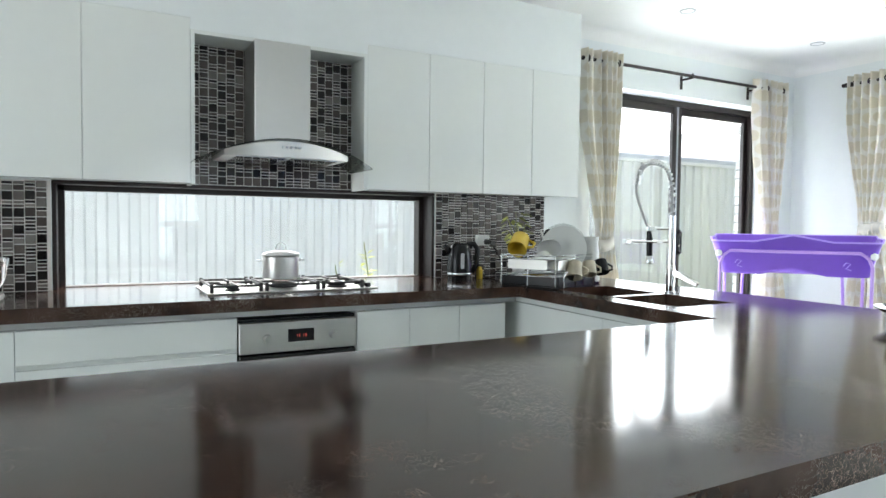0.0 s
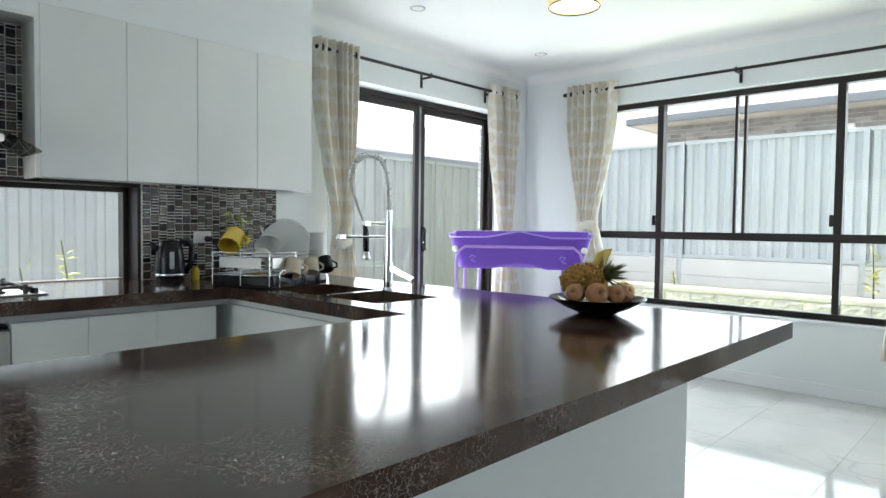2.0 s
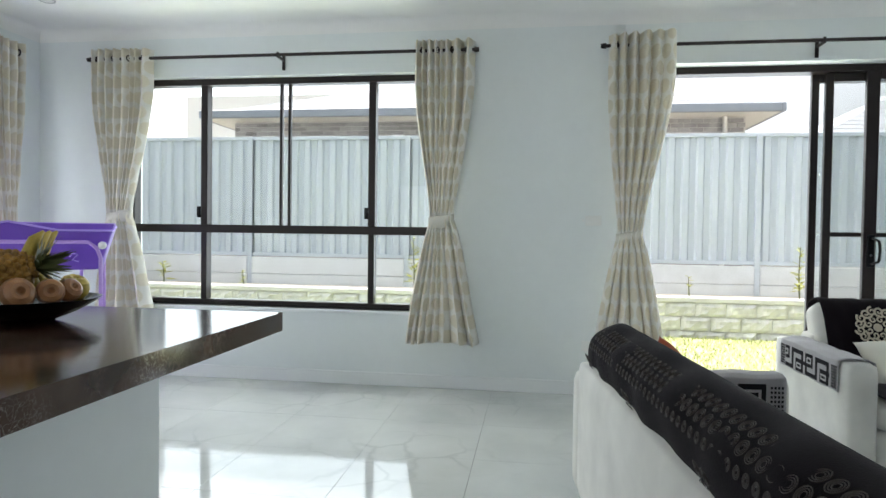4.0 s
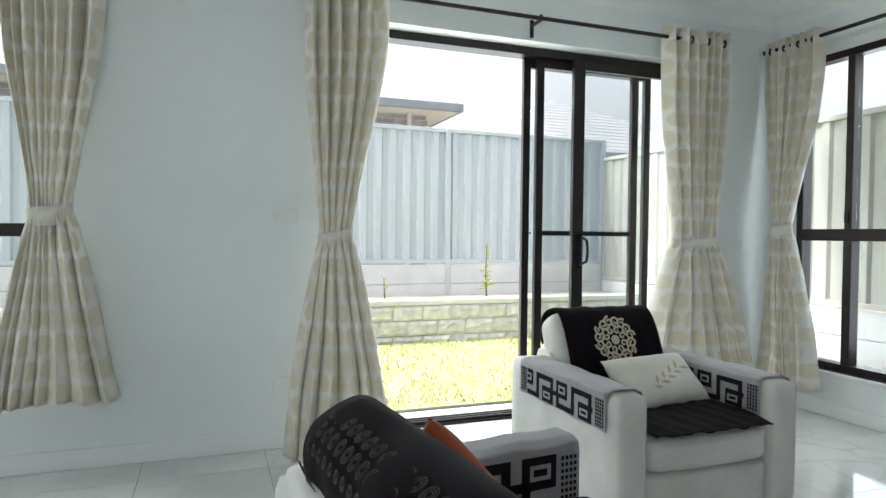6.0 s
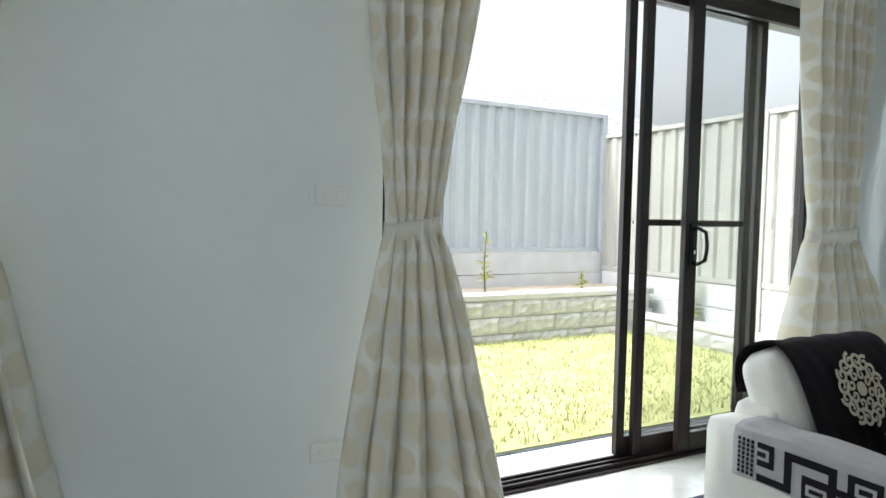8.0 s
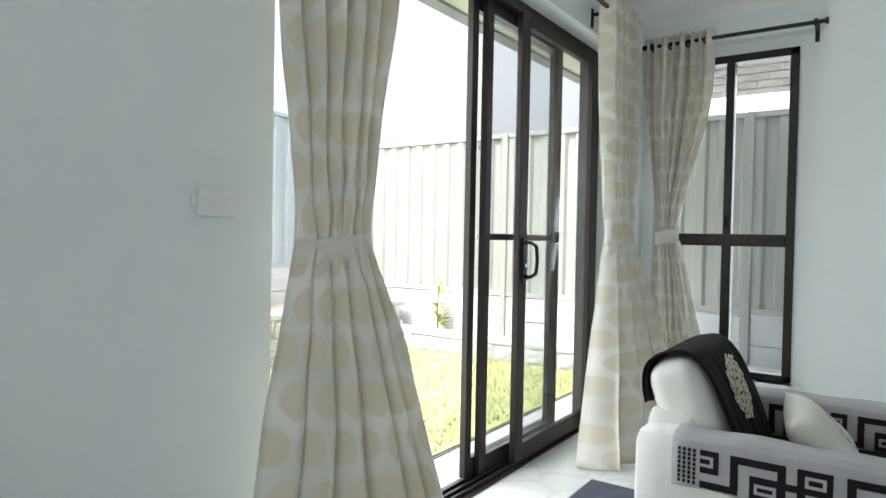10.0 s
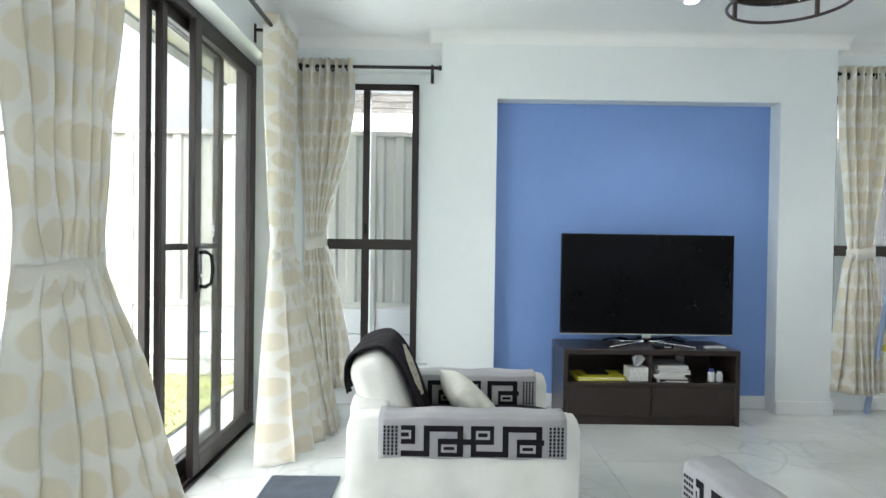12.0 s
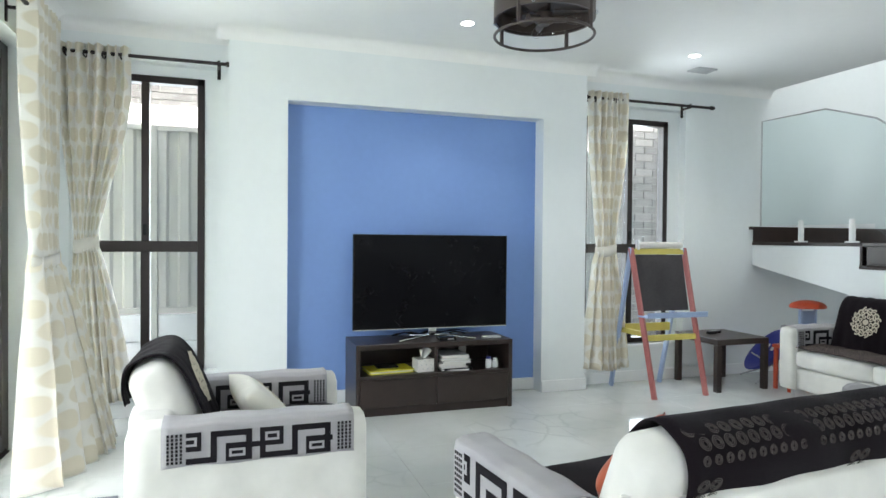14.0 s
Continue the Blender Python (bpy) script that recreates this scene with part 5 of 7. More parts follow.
for z in (0.965, 1.065, 1.085):
    bm = bmesh.new()
    pipe(bm, [(RX0, RY0, z), (RX1, RY0, z), (RX1, RY1, z), (RX0, RY1, z)], 0.004, 8, closed=True)
    part("rim_wire", bm, CHROME, rk, smooth=True)
for x, y in ((RX0, RY0), (RX1, RY0), (RX1, RY1), (RX0, RY1), ((RX0 + RX1) / 2, RY0), (RX0, (RY0 + RY1) / 2)):
    bm = bmesh.new()
    tube(bm, (x, y, 0.911), (x, y, 1.087), 0.004, seg=8)
    part("upright", bm, CHROME, rk)
for k in range(11):
    x = RX0 + 0.035 + k * 0.036
    bm = bmesh.new()
    pipe(bm, [(x, RY0, 0.965), (x, RY0 + 0.02, 0.968), (x, RY1, 0.968)], 0.0028, 6)
    part("base_wire", bm, CHROME, rk)
for k in range(5):
    bm = bmesh.new()
    y = RY0 + 0.08 + k * 0.055
    pipe(bm, [(RX1, y, 0.965), (RX1 + 0.045, y, 1.0), (RX1 + 0.05, y, 1.055)], 0.003, 6)
    part("cup_prong", bm, CHROME, rk)
for x0_ in (0.05, 0.30):
    bm = bmesh.new()
    pipe(bm, [(x0_, -0.028, 0.906), (x0_, -0.028, 0.975), (x0_ + 0.025, -0.028, 0.99), (x0_ + 0.125, -0.028, 0.99), (x0_ + 0.15, -0.028, 0.975), (x0_ + 0.15, -0.028, 0.906)], 0.0045, 8)
    part("foot_loop", bm, CHROME, rk, "bent chrome foot", smooth=True)
boxes("name_plate", STEEL, [(RX0 - 0.006, RY0 + 0.05, 1.005, RX0 - 0.003, RY0 + 0.31, 1.06), (RX0 + 0.02, RY0 - 0.006, 1.005, RX0 + 0.20, RY0 - 0.003, 1.06)], rk, "plain steel badge plate")

CLEARPLATE = glass("clear_plate_glass", (0.86, 0.88, 0.87), 0.02)
GLASSWHITE = material("pale_opal_glass", (0.62, 0.64, 0.62), 0.1, vary=0.05, scale=9)


def turned(name, label, cat, prof, mat, m, seg=28):
    bm = bmesh.new()
    lathe(bm, prof, seg=seg)
    bm.transform(m)
    return tagged(part(name, bm, mat, smooth="auto"), label, cat)


plate = ((0.004, 0.0), (0.055, 0.0), (0.075, 0.006), (0.128, 0.022), (0.130, 0.025), (0.124, 0.024), (0.074, 0.011), (0.004, 0.006))
turned("plate", "white plate drying on the rack", "plate", plate, CERAMIC, RM @ pose(0.40, 0.18, 1.100, 83, 0, -66))
turned("plate", "large clear glass plate drying on the rack", "plate", plate, CLEARPLATE, RM @ pose(0.36, 0.14, 1.125, 83, 0, -64) @ Matrix.Scale(1.13, 4))
turned("plate", "pale glass plate drying on the rack", "plate", plate, GLASSWHITE, RM @ pose(0.33, 0.12, 1.118, 80, 0, -62) @ Matrix.Scale(1.08, 4))
cup = ((0.03, 0.0), (0.038, 0.004), (0.042, 0.085), (0.039, 0.085), (0.034, 0.01), (0.004, 0.008))


def mug(x, y, z, rx, rz, mat, label, k=1.0):
    m = thing("mug", label, "mug", pose(x, y, z, rx, 0, rz))
    bm = bmesh.new()
    lathe(bm, [(r * k, h * k) for r, h in cup])
    part("cup", bm, mat, m, smooth="auto")
    bm = bmesh.new()
    pipe(bm, [(0.039 * k, 0, 0.07 * k), (0.065 * k, 0, 0.065 * k), (0.068 * k, 0, 0.04 * k), (0.038 * k, 0, 0.02 * k)], 0.006 * k, 8)
    part("ear", bm, mat, m, smooth=True)


mug(2.375, 3.28, 1.185, 125, -50, CERYELLOW, "yellow mug upside down on the rack", 1.38)
mug(2.59, 3.045, 1.045, 150, -40, CERBEIGE, "beige patterned mug hung on the rack", 1.15)
mug(2.725, 3.075, 1.045, 152, -30, CERBEIGE, "beige patterned mug hung on the rack", 1.0)
mug(2.845, 3.11, 1.050, 150, -20, BLACK, "black mug hung on the rack", 1.0)
bowl_prof = ((0.025, 0.0), (0.03, 0.004), (0.06, 0.035), (0.075, 0.06), (0.072, 0.06), (0.05, 0.03), (0.004, 0.010))
turned("bowl", "white ceramic bowl upside down on the rack", "bowl", bowl_prof, CERAMIC, pose(2.50, 3.235, 1.10, 165, 0, 0))
turned("bowl", "white ceramic bowl leaning in the rack", "bowl", bowl_prof, CERAMIC, pose(2.56, 3.26, 1.155, 128, 0, -30))
turned("jug", "white plastic jug upside down behind the plates", "jug", ((0.05, 0), (0.055, 0.008), (0.052, 0.10), (0.042, 0.25), (0.048, 0.28), (0.044, 0.28), (0.036, 0.08), (0.004, 0.016)), WHITEPLASTIC, pose(2.87, 3.22, 0.9125))
sp = thing("ladle", "steel ladle with a black head in the rack", "ladle", pose(2.60, 3.29, 1.04))
bm = bmesh.new()
tube(bm, (0, 0, 0), (-0.06, 0.02, 0.19), 0.007, seg=10)
part("shaft", bm, STEEL, sp)
bm = bmesh.new()
bmesh.ops.create_uvsphere(bm, u_segments=18, v_segments=10, radius=0.035, matrix=pose(0.0, 0.02, 0.16) @ Matrix.Diagonal((1, 0.5, 1.1, 1)))
part("head", bm, BLACK, sp, smooth=True)
turned("jar", "small yellow jar behind the drying rack", "jar", ((0.02, 0), (0.022, 0.06), (0.014, 0.07), (0.014, 0.08), (0.004, 0.08)), CERYELLOW, pose(2.37, 3.75, 0.90))
# trailing house plant behind the rack
pp = thing("house_plant", "potted plant with yellow-green leaves by the rack", "plant", pose(2.72, 3.80, 0.90))
bm = bmesh.new()
lathe(bm, ((0.035, 0), (0.05, 0.09), (0.052, 0.10), (0.044, 0.095), (0.004, 0.09)))
part("pot", bm, CERAMIC, pp, smooth="auto")
bm = bmesh.new()
r = random.Random(5)
for k in range(34):
    a, rr, z = r.uniform(0, 6.28), r.uniform(0.02, 0.12), r.uniform(0.26, 0.46)
    b = Vector((0, 0, 0.09))
    p = Vector((rr * math.cos(a) - 0.05, 0.4 * rr * math.sin(a), z))
    d = Vector((math.cos(a), math.sin(a) * 0.5, -0.4)).normalized()
    sd = d.cross(Vector((0, 0, 1))).normalized() * 0.018
    vs = [bm.verts.new(p), bm.verts.new(p + d * 0.03 + sd), bm.verts.new(p + d * 0.07), bm.verts.new(p + d * 0.03 - sd)]
    bm.faces.new(vs)
    if k % 3 == 0:
        pipe(bm, [b, b.lerp(p, 0.5) + Vector((0, 0, 0.04)), p], 0.002, 5)
part("foliage", bm, PALEGREEN, pp)

# fruit bowl on the island
FX, FY = 2.87, 1.335
fb = turned("fruit_bowl", "dark wide bowl filled with fruit on the island", "bowl", ((0.05, 0.0), (0.07, 0.002), (0.13, 0.028), (0.185, 0.06), (0.19, 0.066), (0.182, 0.064), (0.12, 0.036), (0.004, 0.014)), BLACKGLASS, pose(FX, FY, 0.90), 40)
pa = thing("pineapple", "ripe pineapple lying in the fruit bowl", "pineapple", pose(FX - 0.035, FY + 0.05, 1.035, 0, 76, -55) @ Matrix.Scale(0.86, 4))
bm = bmesh.new()
bmesh.ops.create_icosphere(bm, subdivisions=3, radius=0.07, matrix=Matrix.Diagonal((1, 1, 1.45, 1)))
part("flesh", bm, PINEAPPLE, pa, smooth=True)
bm = bmesh.new()
for j in range(11):
    t = -0.9 + 1.8 * j / 10
    for i in range(14):
        a = 2 * math.pi * (i + 0.5 * (j % 2)) / 14
        rr = 0.07 * math.sqrt(max(0.02, 1 - t * t))
        c = Vector((rr * math.cos(a), rr * math.sin(a), 0.1015 * t))
        nn = Vector((c.x, c.y, c.z / 2.1)).normalized()
        s = 0.016 * (0.55 + 0.45 * math.sqrt(1 - t * t))
        q = nn.to_track_quat("Z", "Y").to_matrix().to_4x4()
        bmesh.ops.create_cone(bm, cap_ends=True, segments=6, radius1=s, radius2=s * 0.35, depth=0.011, matrix=Matrix.Translation(c + nn * 0.003) @ q)
tagged(part("scaled_rind", bm, PINEAPPLE, pa), kind="stuff")
bm = bmesh.new()
r = random.Random(2)
for k in range(70):
    a, e, l = r.uniform(0, 6.28), r.uniform(0.35, 1.45), r.uniform(0.07, 0.135)
    b = Vector((0.012 * math.cos(a), 0.012 * math.sin(a), 0.098))
    d = Vector((math.cos(a) * math.cos(e), math.sin(a) * math.cos(e), math.sin(e)))
    sd = d.cross(Vector((0, 0, 1))).normalized() * 0.009
    m_ = b + d * l * 0.5
    vs = [bm.verts.new(b + sd), bm.verts.new(m_ + sd * 0.8), bm.verts.new(b + d * l + Vector((0, 0, -0.02 * math.cos(e)))), bm.verts.new(m_ - sd * 0.8), bm.verts.new(b - sd)]
    bm.faces.new(vs)
part("crown", bm, LEAF, pa, "grey-green spiky crown")
bn = thing("bananas", "bunch of yellow bananas standing in the bowl", "bananas", pose(FX + 0.075, FY + 0.025, 0.945, 0, 0, -52))
for k in range(3):
    bm = bmesh.new()
    pts = [(0.045 - 0.075 * math.sin(t) + 0.016 * k, 0.030 * k - 0.03, 0.115 - 0.105 * math.cos(t)) for t in (0.15, 0.5, 0.9, 1.3, 1.8, 2.3, 2.7)]
    pipe(bm, pts, lambda t: 0.020 * (1 - 0.8 * abs(2 * t - 1) ** 4), 10)
    part("banana", bm, BANANA, bn, smooth=True)
apple = ((0.003, 0.006), (0.012, 0.0), (0.030, 0.006), (0.042, 0.028), (0.043, 0.042), (0.036, 0.062), (0.022, 0.072), (0.012, 0.070), (0.006, 0.060), (0.002, 0.056))
for k, (dx, dy, sc, rx, rz) in enumerate(((-0.105, 0.035, 0.9, 70, -70), (-0.085, -0.045, 1.02, 72, -35), (-0.015, -0.085, 0.86, 78, -45), (0.045, -0.095, 0.8, 60, -10), (0.115, -0.055, 1.0, 20, 0))):
    brown = k < 4
    ob = turned("apple" if brown else "pear", "brown russet apple in the fruit bowl" if brown else "yellow pear in the fruit bowl", "fruit", apple, POTATO if brown else BANANA,
                pose(FX + dx, FY + dy, 0.985, rx, 0, rz) @ pose(0, 0, -0.036 * sc) @ Matrix.Scale(sc, 4), 20)
    tagged(ob, "brown russet apple in the fruit bowl" if brown else "yellow pear in the fruit bowl", "fruit", group="fruit in the bowl")

# pendant over the island
pd = thing("pendant_lamp", "lit pendant lamp with a pleated cream shade", "pendant lamp", at=(2.62, 1.31, 2.030))
bm = bmesh.new()
tube(bm, (2.62, 1.31, 2.230), (2.62, 1.31, H), 0.004, seg=8)
part("cord", bm, BLACK, pd)
bm = bmesh.new()
lathe(bm, ((0.045, 0.0), (0.05, 0.02), (0.05, 0.025)), 2.62, 1.31, H - 0.0255)
part("ceiling_rose", bm, WHITEPLASTIC, pd)
bm = bmesh.new()
n = 48
rings = []
for z, rr in ((2.035, 0.088), (2.050, 0.094), (2.110, 0.108), (2.190, 0.105), (2.230, 0.085)):
    rings.append([bm.verts.new((2.62 + (rr + 0.003 * (k % 2)) * math.cos(2 * math.pi * k / n), 1.31 + (rr + 0.003 * (k % 2)) * math.sin(2 * math.pi * k / n), z)) for k in range(n)])
for p, q in zip(rings, rings[1:]):
    for k in range(n):
        bm.faces.new((p[k], p[(k + 1) % n], q[(k + 1) % n], q[k]))
bm.faces.new(rings[-1])
part("shade", bm, SHADE, pd, "pleated cream fabric shade", smooth=True)
bm = bmesh.new()
pipe(bm, [(2.62 + 0.09 * math.cos(2 * math.pi * k / 32), 1.31 + 0.09 * math.sin(2 * math.pi * k / 32), 2.034) for k in range(32)], 0.0025, 6, closed=True)
part("shade_ring", bm, IRON, pd)
bm = bmesh.new()
tube(bm, (2.62, 1.31, 2.042), (2.62, 1.31, 2.046), 0.089, seg=32)
part("diffuser", bm, SHADEGLOW, pd)

# purple baby bath on its stand near the glass door
ang = -55.8
bt = thing("baby_bath", "purple plastic baby bath on a pink tubular stand", "baby bath", pose(4.937, 3.24, 0, 0, 0, ang))
L, D = 0.585, 0.25
def rim_z(x):
    return 1.155 + 0.05 * math.exp(-(x / 0.032) ** 2)
bm = bmesh.new()
nu, nv = 64, 12
def tub(a, v):
    c, s = math.cos(a), math.sin(a)
    ex = 0.35
    px = L * (1 if c > 0 else -1) * abs(c) ** ex
    py = D * (1 if s > 0 else -1) * abs(s) ** ex
    top = 1.20 if s > 0.3 else rim_z(px) if s < -0.3 else 1.18
    k = 1 - 0.14 * (1 - v)
    low = 0.90 + (0.05 * math.exp(-(px / 0.08) ** 2) if s < 0 else 0)
    return Vector((px * k, py * k, low + (top - low) * v))
rings = [[bm.verts.new(tub(2 * math.pi * i / nu, j / nv)) for i in range(nu)] for j in range(nv + 1)]
rings.append([bm.verts.new(Vector((v.co.x * 0.97, v.co.y * 0.93, v.co.z))) for v in rings[-1]])
rings.append([bm.verts.new(Vector((v.co.x * 0.90, v.co.y * 0.85, 0.96))) for v in rings[-1]])
for p, q in zip(rings, rings[1:]):
    for k in range(nu):
        bm.faces.new((p[k], p[(k + 1) % nu], q[(k + 1) % nu], q[k]))
bm.faces.new(rings[0][::-1])
bm.faces.new(rings[-1])
tubp = part("tub", bm, PURPLE, bt, smooth=True)
bm = bmesh.new()
pipe(bm, [tub(2 * math.pi * i / nu, 1.0) for i in range(nu)], 0.007, 8, closed=True)
part("rim", bm, PURPLEPALE, bt, "paler rolled rim", smooth=True)
for sy in (-1, 1):
    bm = bmesh.new()
    pts = [(-0.50, sy * 0.275, 0.01), (-0.50, sy * 0.275, 0.98), (-0.48, sy * 0.275, 1.04), (-0.43, sy * 0.275, 1.08), (0.43, sy * 0.275, 1.08), (0.48, sy * 0.275, 1.04), (0.50, sy * 0.275, 0.98), (0.50, sy * 0.275, 0.01)]
    pipe(bm, pts, 0.012, 10)
    part("leg_frame", bm, PINKMETAL, bt, "pink coated tube leg", smooth=True)
for sx in (-0.36, 0.36):
    bm = bmesh.new()
    tube(bm, (sx, -0.275, 0.02), (sx, 0.275, 0.9), 0.012)
    part("cross_brace", bm, PINKMETAL, bt)
    bm = bmesh.new()
    pts = [(sx - 0.035, -0.245, 0.985), (sx - 0.02, -0.247, 1.01), (sx + 0.01, -0.247, 1.0), (sx - 0.02, -0.247, 0.965), (sx + 0.015, -0.247, 0.955)]
    pipe(bm, pts, 0.004, 6)
    part("ornament", bm, PURPLEPALE, bt, "small pale moulded scroll", smooth=True)
for sx in (-0.51, 0.51):
    bm = bmesh.new()
    bmesh.ops.create_uvsphere(bm, u_segments=14, v_segments=8, radius=0.026, matrix=pose(sx, -0.28, 1.06))
    part("corner_knob", bm, CERAMIC, bt, "pale green corner knob", smooth=True)

# ---- curtains and rods ----
def smooth01(t):
    t = max(0.0, min(1.0, t))
    return t * t * (3 - 2 * t)


RING = None


def curtain(wall, a, b, tie0, tie1, tz, bot0, bot1, zb, label, seed, ztop=2.575, off=-0.12, belly=0.05, fwd=(0.0, 0.0, 0.0), lean=(0.0, 0.0, 0.0)):
    """A lined curtain gathered by a tie band. a, b: edges on the rod; tie0, tie1: at the band; bot0, bot1: at the hem.
    fwd, lean: how far the cloth, and its second edge, stand out into the room at the rod, the band and the hem."""
    global RING
    r = random.Random(seed)
    cuts = [0.0]
    while cuts[-1] < 1:
        cuts.append(cuts[-1] + r.uniform(0.08, 0.22))
    cuts = [c / cuts[-1] for c in cuts]
    height = [r.uniform(0.35, 1.3) for _ in cuts]
    swing = [r.uniform(-0.35, 0.35) for _ in cuts]
    c = thing("curtain", label, "curtain", at=tuple(wall_point(wall, (bot0 + bot1) / 2, off, zb)), group="curtains")
    nu, nv = 200, 64
    WIDTH = 0.82

    def mixed(q, top, low):
        return q[1] + (q[0] - q[1]) * top if top > 0 else q[1] + (q[2] - q[1]) * low

    def f(u, v):
        z = zb + (ztop - zb) * v
        top = low = 0.0
        if z > tz:
            top = smooth01((z - tz) / (ztop - tz) * 1.2) ** 0.8
            l, rt = tie0 + (a - tie0) * top, tie1 + (b - tie1) * top
            depth = 0.020 + 0.026 * top
        else:
            t = (tz - z) / (tz - zb)
            low = 0.55 * t + 0.45 * t ** 0.6
            l, rt = tie0 + (bot0 - tie0) * low, tie1 + (bot1 - tie1) * low
            depth = 0.024 + 0.040 * low
        k = max(i for i in range(len(cuts) - 1) if cuts[i] <= u + 1e-9)
        w = (u - cuts[k]) / (cuts[k + 1] - cuts[k])
        w = max(0.0, min(1.0, w))
        crest = math.sin(math.pi * w) ** (0.34 + 0.7 * top)
        hh = height[k] + (height[k + 1] - height[k]) * w
        dome = math.sqrt(max(0.0, 1 - (2 * u - 1) ** 2))
        s = l + (rt - l) * (u + 0.05 * math.sin(2 * math.pi * w) * (0.4 + 0.6 * low) * (0.5 + swing[k]))
        s += 0.016 * low * math.sin(9 * u + seed) + 0.008 * math.sin(5 * z + 7 * u + seed) * (0.3 + low)
        d = off - depth * (2 * crest - 1) * hh - dome * (0.034 * (1 - top) + belly * low) - mixed(fwd, top, low) - u * mixed(lean, top, low)
        near = math.exp(-abs(z - tz) / 0.16)
        d -= near * 0.007 * (math.sin(31 * u + 26 * z + seed) + math.sin(53 * u - 19 * z)) + 0.0035 * math.sin(14 * z + 11 * u + 2 * seed) * math.sin(23 * u + seed)
        zz = z + (0.010 * math.sin(7 * u + seed) * low if v < 0.15 else 0)
        return wall_point(wall, s, min(d, -0.012), max(zz, 0.006))

    bm = bmesh.new()
    grid(bm, f, nu, nv)
    uvl = bm.loops.layers.uv.verify()
    for fc in bm.faces:
        for lp in fc.loops:
            q = lp[uvl].uv
            lp[uvl].uv = (q.x * WIDTH, zb + (ztop - zb) * q.y)
    cl = part("fabric", bm, CURTAIN, c, smooth=True)
    so = cl.modifiers.new("thickness", "SOLIDIFY")
    so.thickness = 0.003
    # tie band
    bm = bmesh.new()
    m0, hw = (tie0 + tie1) / 2, abs(tie1 - tie0) / 2 + 0.010
    rows = []
    for k in range(28):
        t = 2 * math.pi * k / 28
        x = m0 + hw * math.cos(t) * (1 if tie1 > tie0 else -1)
        dd = off - (0.066 if math.sin(t) > 0 else 0.026) * math.sin(t) - fwd[1] - lean[1] * (0.5 + 0.5 * math.cos(t))
        tilt = 0.016 * math.cos(t) + 0.003 * math.sin(5 * t + seed)
        rows.append([bm.verts.new(wall_point(wall, x, dd + (0.004 if j_ != 1 else 0.0) * math.sin(t), tz + (j_ - 1) * 0.046 + tilt)) for j_ in range(3)])
    for k in range(28):
        p, q = rows[k], rows[(k + 1) % 28]
        for j in range(2):
            bm.faces.new((p[j], q[j], q[j + 1], p[j + 1]))
    tb = part("tie_band", bm, TIECLOTH, c, "cream cloth tie band", smooth=True)
    so = tb.modifiers.new("thickness", "SOLIDIFY")
    so.thickness = 0.004
    if RING is None:
        bm = bmesh.new()
        pipe(bm, [(0.021 * math.cos(2 * math.pi * k / 16), 0, 0.021 * math.sin(2 * math.pi * k / 16)) for k in range(16)], 0.006, 6, closed=True)
        RING = bpy.data.meshes.new("eyelet")
        bm.to_mesh(RING)
        bm.free()
        RING.materials.append(BROWN)
    for k in range(4):
        o = new("eyelet", RING)
        o.parent = c
        u = (k + 0.55) / 4
        o.matrix_parent_inverse = PLACED[c.name]
        o.matrix_basis = Matrix.Translation(wall_point(wall, a + (b - a) * u, off, 2.505)) @ pose(0, 0, 0, 0, 0, 70 if wall != "E" else -20)


def rod(wall, s0, s1, label, brackets, off=-0.11, z=2.505):
    rd = thing("curtain_rod", label, "curtain rod", at=tuple(wall_point(wall, (s0 + s1) / 2, off, z)))
    bm = bmesh.new()
    tube(bm, wall_point(wall, s0, off, z), wall_point(wall, s1, off, z), 0.0125, seg=14)
    part("pole", bm, BROWN, rd, smooth="auto")
    for s, o in ((s0, -1), (s1, 1)):
        bm = bmesh.new()
        tube(bm, wall_point(wall, s, off, z), wall_point(wall, s + o * 0.035, off, z), 0.020, 0.016, seg=14)
        part("finial", bm, BROWN, rd)
    for s in brackets:
        bm = bmesh.new()
        wall_box(bm, wall, s - 0.009, off - 0.012, z - 0.022, s + 0.009, -0.002, z - 0.008)
        wall_box(bm, wall, s - 0.012, -0.010, z - 0.09, s + 0.012, 0.0, z + 0.02, 0.002)
        wall_box(bm, wall, s - 0.009, off - 0.016, z - 0.02, s + 0.009, off - 0.010, z + 0.018)
        part("bracket", bm, BROWN, rd)


rod("N", 3.33, 5.36, "dark bronze curtain rod over the kitchen glass door", (3.38, 4.45, 5.30))
rod("E", 0.36, 3.40, "dark bronze curtain rod over the wide window", (0.42, 1.85, 3.36))
rod("E", -3.05, -0.57, "dark bronze curtain rod over the sliding door", (-3.0, -2.0, -0.62))
rod("S", 4.88, 5.93, "dark bronze curtain rod over the narrow window", (4.93, 5.90), z=2.52)
rod("S", 0.62, 1.93, "dark bronze curtain rod over the narrow window", (0.86, 1.88), z=2.52)
SPOT = "cream curtain with beige woven spots tied back"
curtain("N", 3.29, 3.69, 3.46, 3.60, 1.12, 3.32, 3.80, 0.01, SPOT + " by the sink", 1)
curtain("N", 5.24, 5.68, 5.38, 5.58, 1.12, 5.28, 5.78, 0.01, SPOT + " in the corner", 2)
curtain("E", 3.40, 2.89, 3.25, 3.06, 1.255, 3.36, 2.86, 0.37, SPOT + " beside the window", 3)
curtain("E", 0.80, 0.36, 0.67, 0.50, 1.25, 0.86, 0.29, 0.37, SPOT + " at the window", 4)
